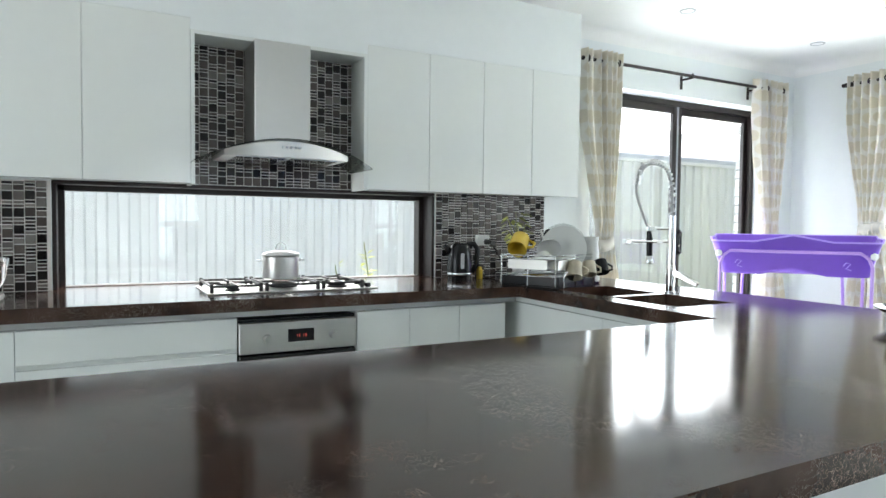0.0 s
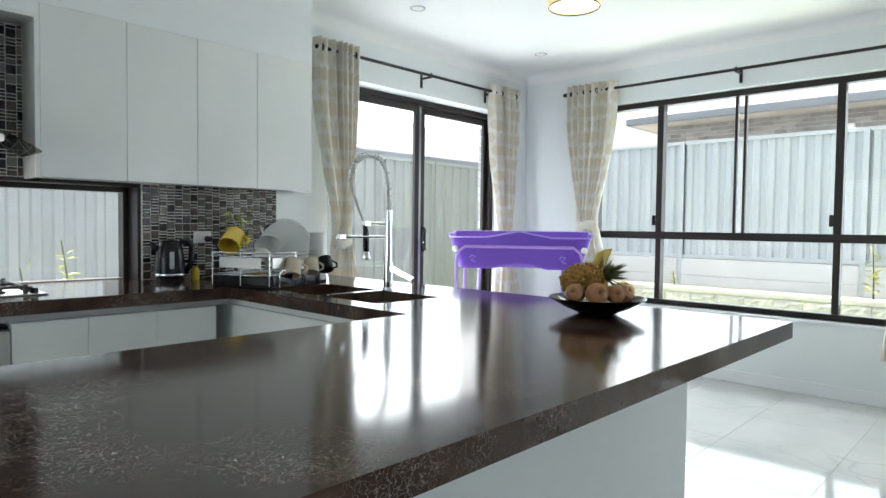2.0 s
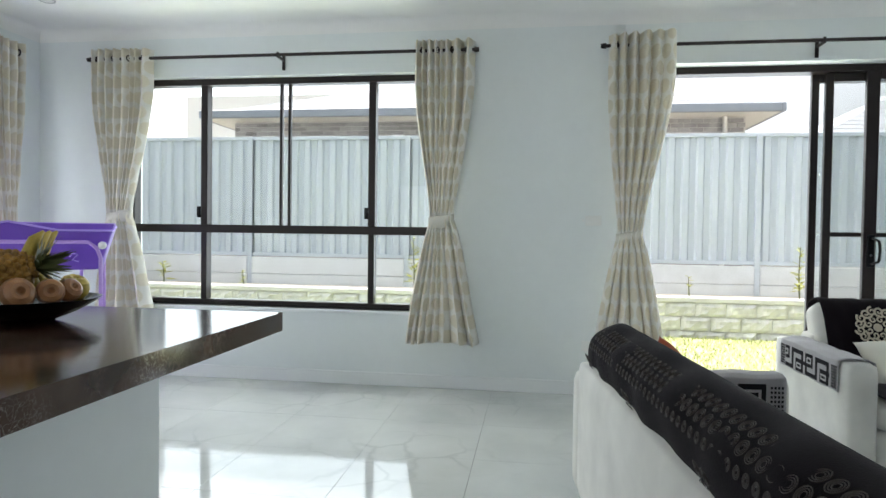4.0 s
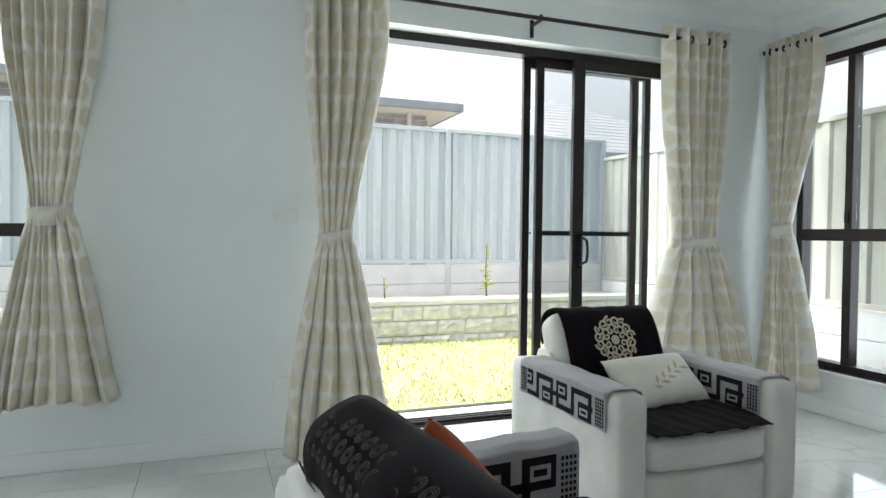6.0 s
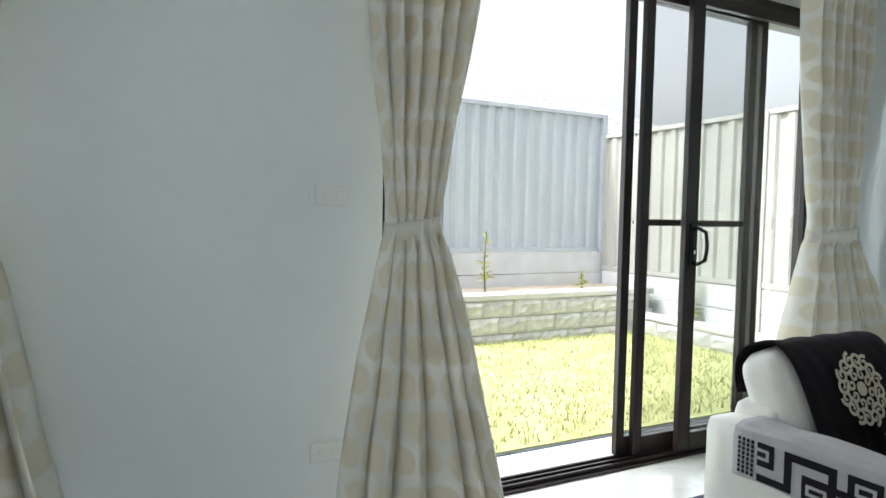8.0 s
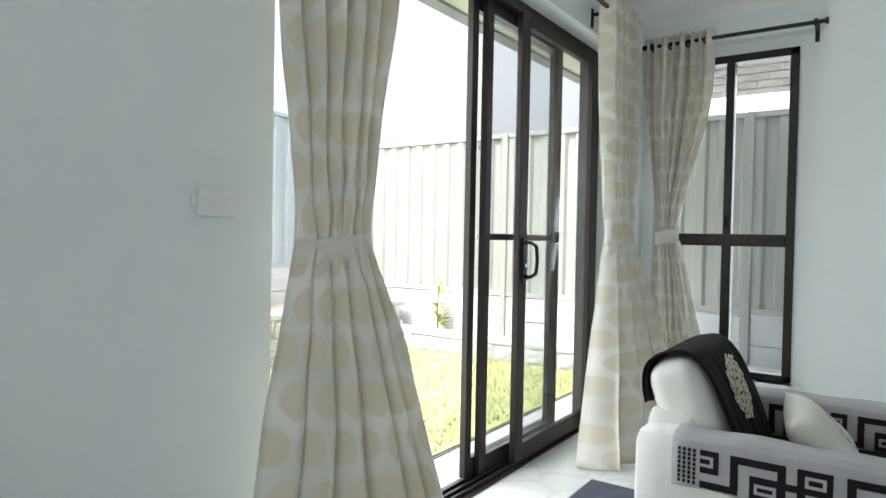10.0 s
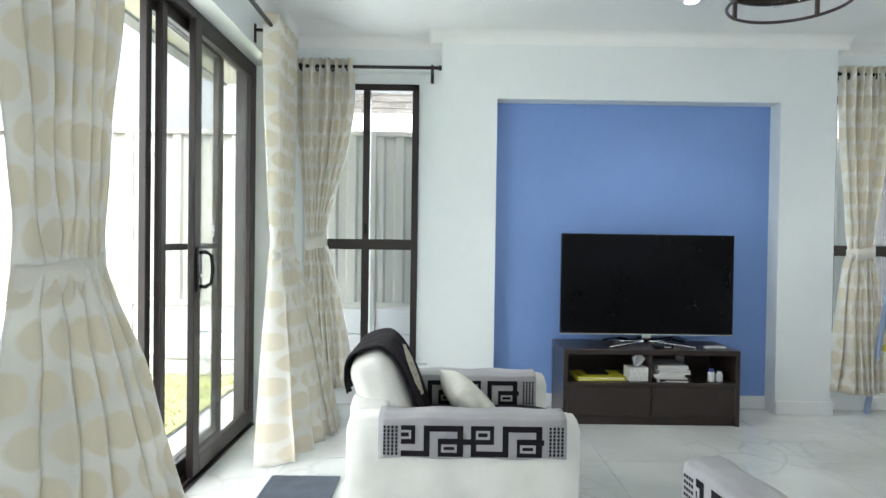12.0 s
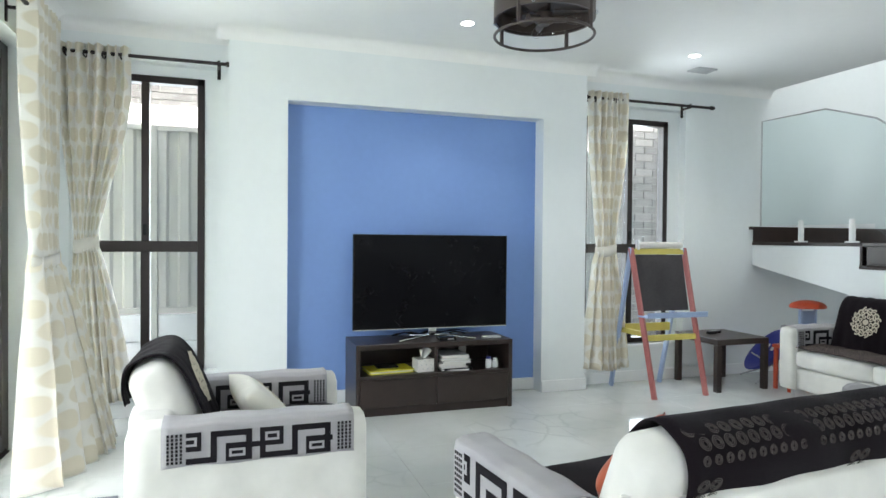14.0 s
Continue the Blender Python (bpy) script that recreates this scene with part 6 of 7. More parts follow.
curtain("E", -0.59, -1.03, -0.67, -0.82, 1.15, -0.46, -1.04, 0.01, SPOT + " at the open door", 5, belly=0.06, fwd=(0, 0.02, 0.03), lean=(0.10, 0.10, 0.34))
curtain("E", -2.93, -3.48, -3.02, -3.36, 1.13, -2.60, -3.60, 0.01, SPOT + " beside the armchair", 6, belly=0.08, off=-0.12, fwd=(0, 0.0, 0.08), lean=(0, 0.02, 0.16))
curtain("S", 5.95, 5.50, 5.84, 5.70, 1.22, 5.90, 5.48, 0.16, SPOT + " at the narrow window", 7)
curtain("S", 1.91, 1.50, 1.83, 1.64, 1.19, 1.96, 1.51, 0.17, SPOT + " behind the easel", 8)

# ---- living room ----
def soft_box(bm, x0, y0, z0, x1, y1, z1, r=0.04, puff=0.0, n=8):
    """A cushion: a rounded box whose large faces swell by puff."""
    b2 = bmesh.new()
    box(b2, x0, y0, z0, x1, y1, z1)
    bmesh.ops.subdivide_edges(b2, edges=b2.edges, cuts=n, use_grid_fill=True)
    c = Vector(((x0 + x1) / 2, (y0 + y1) / 2, (z0 + z1) / 2))
    hx, hy, hz = (x1 - x0) / 2, (y1 - y0) / 2, (z1 - z0) / 2
    for v in b2.verts:
        p = v.co - c
        q = Vector((max(-hx + r, min(hx - r, p.x)), max(-hy + r, min(hy - r, p.y)), max(-hz + r, min(hz - r, p.z))))
        d = p - q
        if d.length > 1e-6:
            p = q + d.normalized() * r
        k = (1 - (p.x / hx) ** 2) * (1 - (p.y / hy) ** 2) * (1 - (p.z / hz) ** 2)
        kx, ky, kz = (1 - min(1, abs(p.x / hx)) ** 2), (1 - min(1, abs(p.y / hy)) ** 2), (1 - min(1, abs(p.z / hz)) ** 2)
        if puff:
            p.z += math.copysign(puff * kx * ky, p.z) if abs(p.z) > hz * 0.6 else 0
            p.y += math.copysign(puff * kx * kz, p.y) if abs(p.y) > hy * 0.6 else 0
        v.co = c + p
    me = bpy.data.meshes.new("tmp")
    b2.to_mesh(me)
    b2.free()
    bm.from_mesh(me)
    bpy.data.meshes.remove(me)


def seat_unit(name, label, category, m, L, D, seats, arm=0.15, arm_h=0.60, back_h=0.69, tilt=22, cush_top=0.83, cush_y=0.255):
    """An upholstered seat: front towards its own -y, length along x. Returns the thing and the pose of its back cushions."""
    s = thing(name, label, category, m)
    h, d = L / 2, D / 2
    bm = bmesh.new()
    soft_box(bm, -h + arm, -d + 0.02, 0.11, h - arm, d - 0.02, 0.29, 0.025)
    part("base", bm, CREAM, s, smooth=True)
    for a, b in ((-h, -h + arm), (h - arm, h)):
        bm = bmesh.new()
        soft_box(bm, a, -d, 0.10, b, d - 0.01, arm_h, 0.035, 0.004, 10)
        part("arm", bm, CREAM, s, smooth=True)
    bm = bmesh.new()
    soft_box(bm, -h + arm * 0.9, d - 0.17, 0.10, h - arm * 0.9, d, back_h, 0.04, 0.004, 10)
    part("backrest", bm, CREAM, s, smooth=True)
    wd = (L - 2 * arm) / seats
    for k in range(seats):
        x0 = -h + arm + k * wd
        bm = bmesh.new()
        soft_box(bm, x0 + 0.004, -d + 0.005, 0.29, x0 + wd - 0.004, d - 0.17, 0.43, 0.04, 0.012, 10)
        part("seat_cushion", bm, CREAM, s, smooth=True)
        bm = bmesh.new()
        soft_box(bm, x0 + 0.006, -0.085, 0.0, x0 + wd - 0.006, 0.085, cush_top - 0.42, 0.06, 0.025, 12)
        bm.transform(pose(0, d - cush_y, 0.425, -tilt))
        part("back_cushion", bm, CREAM, s, smooth=True)
    for x in (-h + 0.08, h - 0.08):
        for y in (-d + 0.08, d - 0.08):
            bm = bmesh.new()
            tube(bm, (x, y, 0.0), (x, y, 0.115), 0.014, 0.018, seg=14)
            part("leg", bm, CHROME, s, "slim metal leg")
    return s, m @ pose(0, d - cush_y, 0.425, -tilt)


def throw(name, label, mat, m, x0, x1, path, category="throw", thick=0.006, wob=0.004, seed=0):
    """A cloth laid over a shape: path: points (y, z) of its profile, drawn along x."""
    r = random.Random(seed)
    pts = [Vector((0, *p)) for p in path]
    # round the profile
    for _ in range(3):
        q = [pts[0]]
        for a, b in zip(pts, pts[1:]):
            q += [a.lerp(b, 0.25), a.lerp(b, 0.75)]
        pts = q + [pts[-1]]
    n = len(pts) - 1

    def f(u, v):
        p = pts[min(n, round(v * n))]
        w = wob * (math.sin(23 * u + 9 * v + seed) + math.sin(41 * u - 13 * v))
        return m @ Vector((x0 + (x1 - x0) * u, p.y + w * 0.5, p.z + w * 0.6))

    bm = bmesh.new()
    grid(bm, f, 36, n)
    ob = tagged(part(name, bm, mat, smooth=True), label, category)
    so = ob.modifiers.new("thickness", "SOLIDIFY")
    so.thickness, so.offset = thick, 1 if False else 0
    return ob


KEY = [(0, 0, 23, 120), (23, 97, 130, 120), (130, 0, 153, 120), (55, 0, 130, 70), (153, 47, 182, 68), (204, 48, 272, 120), (182, 0, 204, 120), (204, 0, 305, 22)]
RINGS = [(68, 17, 128, 48), (202, 68, 256, 102)]


def key_band(parent, m, length, height, out):
    """The woven key border of an arm cloth, as thin black weave on a grey face: u along, w up, out: which way it faces."""
    sc = height / 120 * 0.98
    base = height * 0.06
    e = 0.082
    bm, bg, bd = bmesh.new(), bmesh.new(), bmesh.new()

    def bar(b, u0, w0, u1, w1, t):
        u0, u1 = max(u0, e), min(u1, length - e)
        if u1 - u0 > 0.002:
            if out > 0:
                u0, u1 = length - u1, length - u0
            box(b, u0, 0, w0, u1, out * t, w1)

    for k in range(-1, int(length / (305 * sc)) + 1):
        o = e + 0.083 + k * 305 * sc
        for a in KEY:
            bar(bm, o + a[0] * sc, base + a[1] * sc, o + a[2] * sc, base + a[3] * sc, 0.0016)
        for a in RINGS:
            t = 9
            for q in ((a[0], a[1], a[2], a[1] + t), (a[0], a[3] - t, a[2], a[3]), (a[0], a[1] + t, a[0] + t, a[3] - t), (a[2] - t, a[1] + t, a[2], a[3] - t)):
                bar(bg, o + q[0] * sc, base + q[1] * sc, o + q[2] * sc, base + q[3] * sc, 0.0026)
    for side in (0.012, length - e + 0.012):
        for i in range(4):
            for j in range(8):
                box(bd, side + i * 0.0145, 0, 0.012 + j * height / 8.4, side + i * 0.0145 + 0.008, out * 0.0016, 0.012 + j * height / 8.4 + 0.010)
    for b, mt, nm in ((bm, BLACKCLOTH, "key_border"), (bg, GREYCLOTH, "key_centre"), (bd, BLACKCLOTH, "square_border")):
        b.transform(m)
        tagged(part(nm, b, mt, parent, "black woven key pattern" if mt is BLACKCLOTH else ""), kind="stuff")


def arm_cloth(m, x0, x1, y0, y1, top, drop, label):
    """A grey cloth over an arm that runs along its own y, between x0 and x1, with key borders down both sides."""
    c = thing("arm_cover", label, "arm cover")
    prof = [(x0 - 0.006, top - drop), (x0 - 0.006, top - 0.03), (x0, top - 0.004), (x0 + 0.03, top + 0.007), (x1 - 0.03, top + 0.007), (x1, top - 0.004), (x1 + 0.006, top - 0.03), (x1 + 0.006, top - drop)]
    n = 28

    def f(u, v):
        i = min(len(prof) - 2, int(v * (len(prof) - 1)))
        t = v * (len(prof) - 1) - i
        a, b = prof[i], prof[i + 1]
        x, z = a[0] + (b[0] - a[0]) * t, a[1] + (b[1] - a[1]) * t
        return m @ Vector((x, y0 + (y1 - y0) * u, z + 0.003 * math.sin(17 * u + 5 * v)))

    bm = bmesh.new()
    grid(bm, f, 24, 42)
    cl = part("cloth", bm, GREYCLOTH, c, smooth=True)
    so = cl.modifiers.new("thickness", "SOLIDIFY")
    so.thickness, so.offset = 0.004, 0
    ln = y1 - y0
    # outer face at x0, inner face at x1: bands run along y
    mb = m @ Matrix.Translation((x0 - 0.0085, y0, top - drop)) @ pose(0, 0, 0, 0, 0, 90)
    key_band(c, mb, ln, drop - 0.03, 1)
    mb = m @ Matrix.Translation((x1 + 0.0085, y0, top - drop)) @ pose(0, 0, 0, 0, 0, 90)
    key_band(c, mb, ln, drop - 0.03, -1)
    return c


def pillow(name, label, mat, m, w, h, t):
    bm = bmesh.new()
    n = 24
    for sgn in (1, -1):
        def f(u, v):
            a, b = 2 * u - 1, 2 * v - 1
            th = t * ((1 - a ** 4) * (1 - b ** 4)) ** 0.6
            pin = 1 - 0.07 * (1 - a * a) * b * b
            pin2 = 1 - 0.07 * (1 - b * b) * a * a
            return Vector((a * w / 2 * pin2, sgn * th / 2, b * h / 2 * pin))
        grid(bm, f, n, n)
    bmesh.ops.remove_doubles(bm, verts=bm.verts, dist=0.0005)
    bm.transform(m)
    return tagged(part(name, bm, mat, smooth=True), label, "cushion")


def scroll(bm, cx, cz, r, turns, start, hand, y, width):
    """A flat spiral ornament in the x-z plane."""
    pts = []
    n = int(18 * turns)
    for k in range(n + 1):
        t = k / n
        a = start + hand * 2 * math.pi * turns * t
        rr = r * (1 - 0.8 * t)
        pts.append(Vector((cx + rr * math.cos(a), y, cz + rr * math.sin(a))))
    for k in range(n):
        p, q = pts[k], pts[k + 1]
        d = (q - p).normalized()
        s = Vector((-d.z, 0, d.x)) * width * (1 - 0.4 * k / n)
        vs = [bm.verts.new(v) for v in (p + s, q + s, q - s, p - s)]
        bm.faces.new(vs)


def medallion(parent, m, R, label):
    """A round damask medallion of scrolls, worked as raised cream thread."""
    bm = bmesh.new()
    for k in range(8):
        a = 2 * math.pi * k / 8
        for hand in (1, -1):
            scroll(bm, 0.70 * R * math.cos(a + hand * 0.2), 0.70 * R * math.sin(a + hand * 0.2), 0.20 * R, 1.3, a + math.pi * (0.5 - 0.5 * hand), hand, 0, 0.045 * R)
        scroll(bm, 0.36 * R * math.cos(a + 0.39), 0.36 * R * math.sin(a + 0.39), 0.15 * R, 1.1, a, 1, 0, 0.04 * R)
    pts = [(0.18 * R * math.cos(t), 0.18 * R * math.sin(t)) for t in (2 * math.pi * k / 10 for k in range(10))]
    bm.faces.new([bm.verts.new((x, 0, z)) for x, z in pts])
    r = bmesh.ops.extrude_face_region(bm, geom=bm.faces[:])
    bmesh.ops.translate(bm, vec=(0, -0.002, 0), verts=[v for v in r["geom"] if isinstance(v, bmesh.types.BMVert)])
    bm.transform(m)
    return part("medallion", bm, PALETHREAD, parent, label)


# armchair by the sliding door, facing west
AM = pose(4.765, -1.935, 0, 0, 0, -90)
AL, AD = 0.89, 0.87
chair, cushion_m = seat_unit("armchair", "cream upholstered armchair with slim metal legs", "armchair", AM, AL, AD, 1, cush_top=0.812, back_h=0.64, cush_y=0.205, arm_h=0.605)
ch = 0.812 - 0.42
bt_ = throw("throw", "dark brown velvet throw over the armchair back", DARKVELVET, cushion_m, -0.26, 0.26,
            [(0.118, ch - 0.11), (0.115, ch - 0.05), (0.075, ch + 0.022), (0.0, ch + 0.034), (-0.075, ch + 0.022), (-0.115, ch - 0.06), (-0.122, 0.2), (-0.118, 0.0)], seed=2)
medallion(bt_, cushion_m @ pose(0, -0.128, 0.235), 0.13, "cream scroll medallion")
throw("seat_cover", "dark brown velvet cover on the armchair seat", DARKVELVET, AM, -0.28, 0.28, [(0.16, 0.452), (0.0, 0.462), (-0.2, 0.464), (-0.38, 0.458), (-0.455, 0.448)], "seat cover", wob=0.004, seed=4)
for a, b in ((-AL / 2, -AL / 2 + 0.15), (AL / 2 - 0.15, AL / 2)):
    arm_cloth(AM, a, b, -AD / 2 + 0.055, AD / 2 - 0.13, 0.605, 0.145, "grey woven arm cover with a black key pattern")
pw = pillow("cushion", "small cream cushion with a satin leaf motif on the armchair", CREAMCUSHION, AM @ pose(0.04, -0.05, 0.545, -48, 0, 8), 0.48, 0.27, 0.13)
bm = bmesh.new()
for k in range(9):
    x, z, a = -0.10 + 0.026 * k, -0.06 + 0.010 * k, (0.9 if k % 2 else -0.5) + 0.25
    ln, wd_ = 0.045 + 0.004 * (k % 3), 0.007
    d_, s_ = Vector((math.cos(a), 0, math.sin(a))), Vector((-math.sin(a), 0, math.cos(a)))
    o_ = Vector((x, 0, z))
    bm.faces.new([bm.verts.new(o_ + d_ * ln * q + s_ * wd_ * e) for q, e in ((0, 0), (0.3, -0.8), (0.6, -0.9), (1, 0), (0.6, 0.9), (0.3, 0.8))])
r_ = bmesh.ops.extrude_face_region(bm, geom=bm.faces[:])
bmesh.ops.translate(bm, vec=(0, -0.002, 0), verts=[v for v in r_["geom"] if isinstance(v, bmesh.types.BMVert)])
bm.transform(AM @ pose(0.04, -0.05, 0.545, -48, 0, 8) @ pose(0, -0.064, 0))
leaf_ = part("leaf_motif", bm, fabric("satin_thread", (0.50, 0.43, 0.30), rough=0.35), pw, "beige satin leaf motif")
tagged(leaf_, kind="stuff")

# long sofa, its back to the kitchen
SM = pose(2.99, -0.80, 0, 0, 0, 6)
SL, SD = 2.16, 0.87
sofa, sc_m = seat_unit("sofa", "long cream upholstered sofa with its back to the kitchen", "sofa", SM, SL, SD, 3, arm=0.125, back_h=0.66, cush_top=0.795)
ch = 0.795 - 0.42
st = throw("throw", "dark velvet throw with stitched rings over the sofa back", DARKVELVET, sc_m, -0.90, 0.85,
           [(0.118, ch - 0.20), (0.118, ch - 0.06), (0.078, ch + 0.024), (0.0, ch + 0.036), (-0.078, ch + 0.024), (-0.118, ch - 0.06), (-0.124, 0.2), (-0.12, 0.02)], seed=6, wob=0.007)
RINGT = fabric("ring_thread", (0.048, 0.038, 0.034), weave=500)


def ring_rows(parent, m, spots):
    """Stitched discs of fine rings lying on a throw."""
    bm = bmesh.new()
    for x, y, z, rx, rad in spots:
        for q in (1.0, 0.72, 0.44):
            rr = rad * q
            mm = m @ pose(x, y, z, rx)
            pts = [mm @ Vector((rr * math.cos(2 * math.pi * k / 16), rr * math.sin(2 * math.pi * k / 16), 0)) for k in range(16)]
            pipe(bm, pts, 0.0013, 4, closed=True)
    return tagged(part("ring_stitching", bm, RINGT, parent, "pale stitched rings"), kind="stuff")


spots = []
for k in range(44):
    spots.append((-0.86 + k * 0.0385, 0.092, ch + 0.008, -58, 0.012))
for k in range(40):
    spots.append((-0.86 + k * 0.042, 0.058, ch + 0.031, -28, 0.017))
    spots.append((-0.837 + k * 0.042, 0.015, ch + 0.0375, -6, 0.017))
for x0_ in (0.815, 0.774, 0.25, 0.209, -0.35, -0.391):
    for q in range(3):
        spots.append((x0_, 0.1205, ch - 0.040 - q * 0.042, -90, 0.018))
    for q in range(5):
        spots.append((x0_, -0.125, ch - 0.08 - q * 0.042, -90, 0.018))
ring_rows(st, sc_m, spots)
throw("seat_cover", "dark velvet cover along the sofa seat", DARKVELVET, SM, -0.90, 0.90, [(0.13, 0.452), (0.0, 0.463), (-0.2, 0.465), (-0.36, 0.458), (-0.425, 0.448), (-0.438, 0.40)], "seat cover", wob=0.004, seed=9)
for a, b in ((-SL / 2, -SL / 2 + 0.135), (SL / 2 - 0.135, SL / 2)):
    arm_cloth(SM, a, b, -SD / 2 + 0.03, SD / 2 - 0.25, 0.60, 0.185, "grey woven arm cover with a black key pattern")
pillow("cushion", "rust orange cushion on the sofa seat", ORANGE, SM @ pose(0.745, 0.10, 0.605, -30, 38, 0), 0.30, 0.30, 0.11)

# second sofa, under the stairs
S2 = pose(0.265, -2.31, 0, 0, 0, 90)
so2, s2m = seat_unit("sofa", "cream two-seat sofa beside the stairs", "sofa", S2, 1.56, 0.70, 2, tilt=16, back_h=0.66, cush_top=0.82)
throw("seat_cover", "dark patterned velvet cover on the small sofa", RINGVELVET, S2, -0.62, 0.62, [(0.05, 0.452), (-0.1, 0.463), (-0.25, 0.460), (-0.34, 0.448)], "seat cover", seed=12)
for a in (-0.33, 0.33):
    t2 = throw("throw", "dark velvet throw with a cream medallion", DARKVELVET, s2m, a - 0.25, a + 0.25,
               [(0.116, 0.2), (0.116, 0.34), (0.075, 0.422), (0.0, 0.434), (-0.075, 0.422), (-0.116, 0.34), (-0.122, 0.2), (-0.118, 0.0)], seed=14)
    medallion(t2, s2m @ pose(a, -0.128, 0.22), 0.13, "cream scroll medallion")
for a, b in ((-0.78, -0.63), (0.63, 0.78)):
    arm_cloth(S2, a, b, -0.32, 0.12, 0.60, 0.16, "grey woven arm cover with a black key pattern")

# television and its cabinet
tc = thing("tv_cabinet", "dark wooden television cabinet with an open shelf and two drawers", "tv cabinet", at=(3.4, -3.7, 0))
CX0, CX1, CY0, CY1 = 2.79, 4.00, -3.94, -3.50
boxes("top", DARKWOOD, [(CX0, CY0, 0.485, CX1, CY1, 0.52)], tc, bevel=0.002)
for a in (CX0, CX1 - 0.03):
    boxes("side", DARKWOOD, [(a, CY0, 0.0, a + 0.03, CY1 - 0.001, 0.485)], tc, bevel=0.002)
boxes("shelf", DARKWOOD, [(CX0 + 0.03, CY0, 0.27, CX1 - 0.03, CY1 - 0.002, 0.295)], tc)
boxes("divider", DARKWOOD, [(3.385, CY0, 0.295, 3.405, CY1 - 0.03, 0.485)], tc)
boxes("back", DARKWOOD, [(CX0 + 0.03, CY0, 0.295, CX1 - 0.03, CY0 + 0.012, 0.485)], tc)
boxes("plinth", DARKWOOD, [(CX0 + 0.03, CY0 + 0.05, 0, CX1 - 0.03, CY1 - 0.025, 0.06)], tc)
for a, b in ((CX0 + 0.032, 3.394), (3.398, CX1 - 0.032)):
    boxes("drawer", DARKWOOD, [(a, CY0 + 0.05, 0.065, b, CY1 - 0.004, 0.268)], tc, bevel=0.002)
tv = thing("television", "large flat black television on a chrome stand", "television", at=(3.365, -3.72, 0.52))
boxes("bezel", BLACK, [(2.745, -3.755, 0.597, 3.985, -3.722, 1.312)], tv, bevel=0.004)
boxes("screen", SCREEN, [(2.757, -3.722, 0.612, 3.973, -3.7205, 1.302)], tv, "dark glossy screen")
boxes("trim", CHROME, [(2.745, -3.745, 0.590, 3.985, -3.727, 0.597)], tv, "thin silver lower edge")
boxes("neck", CHROME, [(3.335, -3.745, 0.53, 3.395, -3.728, 0.595)], tv)
for dx, dy in ((0.30, 0.16), (-0.30, 0.16), (0.24, -0.10), (-0.24, -0.10)):
    bm = bmesh.new()
    pipe(bm, [(3.365 + dx * 0.05, -3.735, 0.545), (3.365 + dx * 0.5, -3.735 + dy * 0.5, 0.537), (3.365 + dx, -3.735 + dy, 0.5255)], 0.0055, 8)
    part("foot", bm, CHROME, tv, "splayed chrome foot", smooth=True)
bx_ = thing("set_top_box", "small black set-top box under the television", "set-top box", at=(3.30, -3.60, 0.52))
boxes("case", BLACK, [(3.23, -3.64, 0.5205, 3.36, -3.55, 0.545)], bx_, bevel=0.006)
boxes("label_strip", LOUVREGREY, [(3.25, -3.5505, 0.528, 3.30, -3.5495, 0.536)], bx_)
rm = thing("remote_control", "grey remote control on the cabinet", "remote control", at=(2.93, -3.58, 0.52))
boxes("case", LOUVREGREY, [(2.86, -3.60, 0.5205, 3.01, -3.56, 0.54)], rm, bevel=0.005)
bm = bmesh.new()
r = random.Random(4)
for k in range(4):
    pts = [(3.2 + 0.1 * k + r.uniform(-0.1, 0.1), -3.82 + r.uniform(-0.03, 0.03), 0.527 + 0.02 * r.random() + (0.012 if j % 2 else 0)) for j in range(7)]
    pts = [(3.05 + 0.1 * j + r.uniform(-0.02, 0.02), -3.84 + 0.03 * math.sin(j + k), 0.526 + 0.018 * (j % 2) + 0.005 * k) for j in range(7)]
    pipe(bm, pts, 0.004, 6)
tagged(part("cable", bm, BLACK, smooth=True), "tangled black cables behind the television", "cables")
fo = thing("folder", "bright yellow folder on the cabinet shelf", "folder", pose(3.73, -3.66, 0.2955, 0, 0, 4))
boxes("cover", YELLOWFOLDER, [(-0.17, -0.11, 0.0, 0.17, 0.11, 0.006)], fo, bevel=0.001)
boxes("sheets", PAPER, [(-0.16, -0.10, 0.006, 0.16, 0.10, 0.020)], fo)
boxes("top_cover", YELLOWFOLDER, [(-0.17, -0.11, 0.020, 0.17, 0.11, 0.026)], fo, bevel=0.001)
tagged(boxes("notebook", BLACK, [(3.66, -3.74, 0.3216, 3.82, -3.62, 0.338)], bevel=0.003), "black notebook lying on the yellow folder", "notebook")
tb = thing("tissue_box", "white patterned tissue box with a tissue pulled out", "tissue box", pose(3.475, -3.60, 0.2955, 0, 0, 6))
boxes("carton", PAPER, [(-0.065, -0.06, 0, 0.065, 0.06, 0.095)], tb, bevel=0.002)
bm = bmesh.new()
grid(bm, lambda u, v: Vector(((u - 0.5) * (0.03 + 0.07 * v) - 0.02 * v, 0.012 * math.sin(7 * u + 3 * v), 0.095 + 0.085 * v * (0.6 + 0.4 * math.sin(3 * u)))), 12, 10)
ti = part("tissue", bm, CERAMIC, tb, "crumpled white tissue", smooth=True)
ti.modifiers.new("thickness", "SOLIDIFY").thickness = 0.0015
bm = bmesh.new()
for k in range(9):
    x, z = -0.055 + 0.0125 * k, 0.02 + 0.03 * (k % 3)
    box(bm, x, 0.0602, z, x + 0.008, 0.0608, z + 0.008)
part("print", bm, LOUVREGREY, tb)
r = random.Random(7)
z = 0.2955
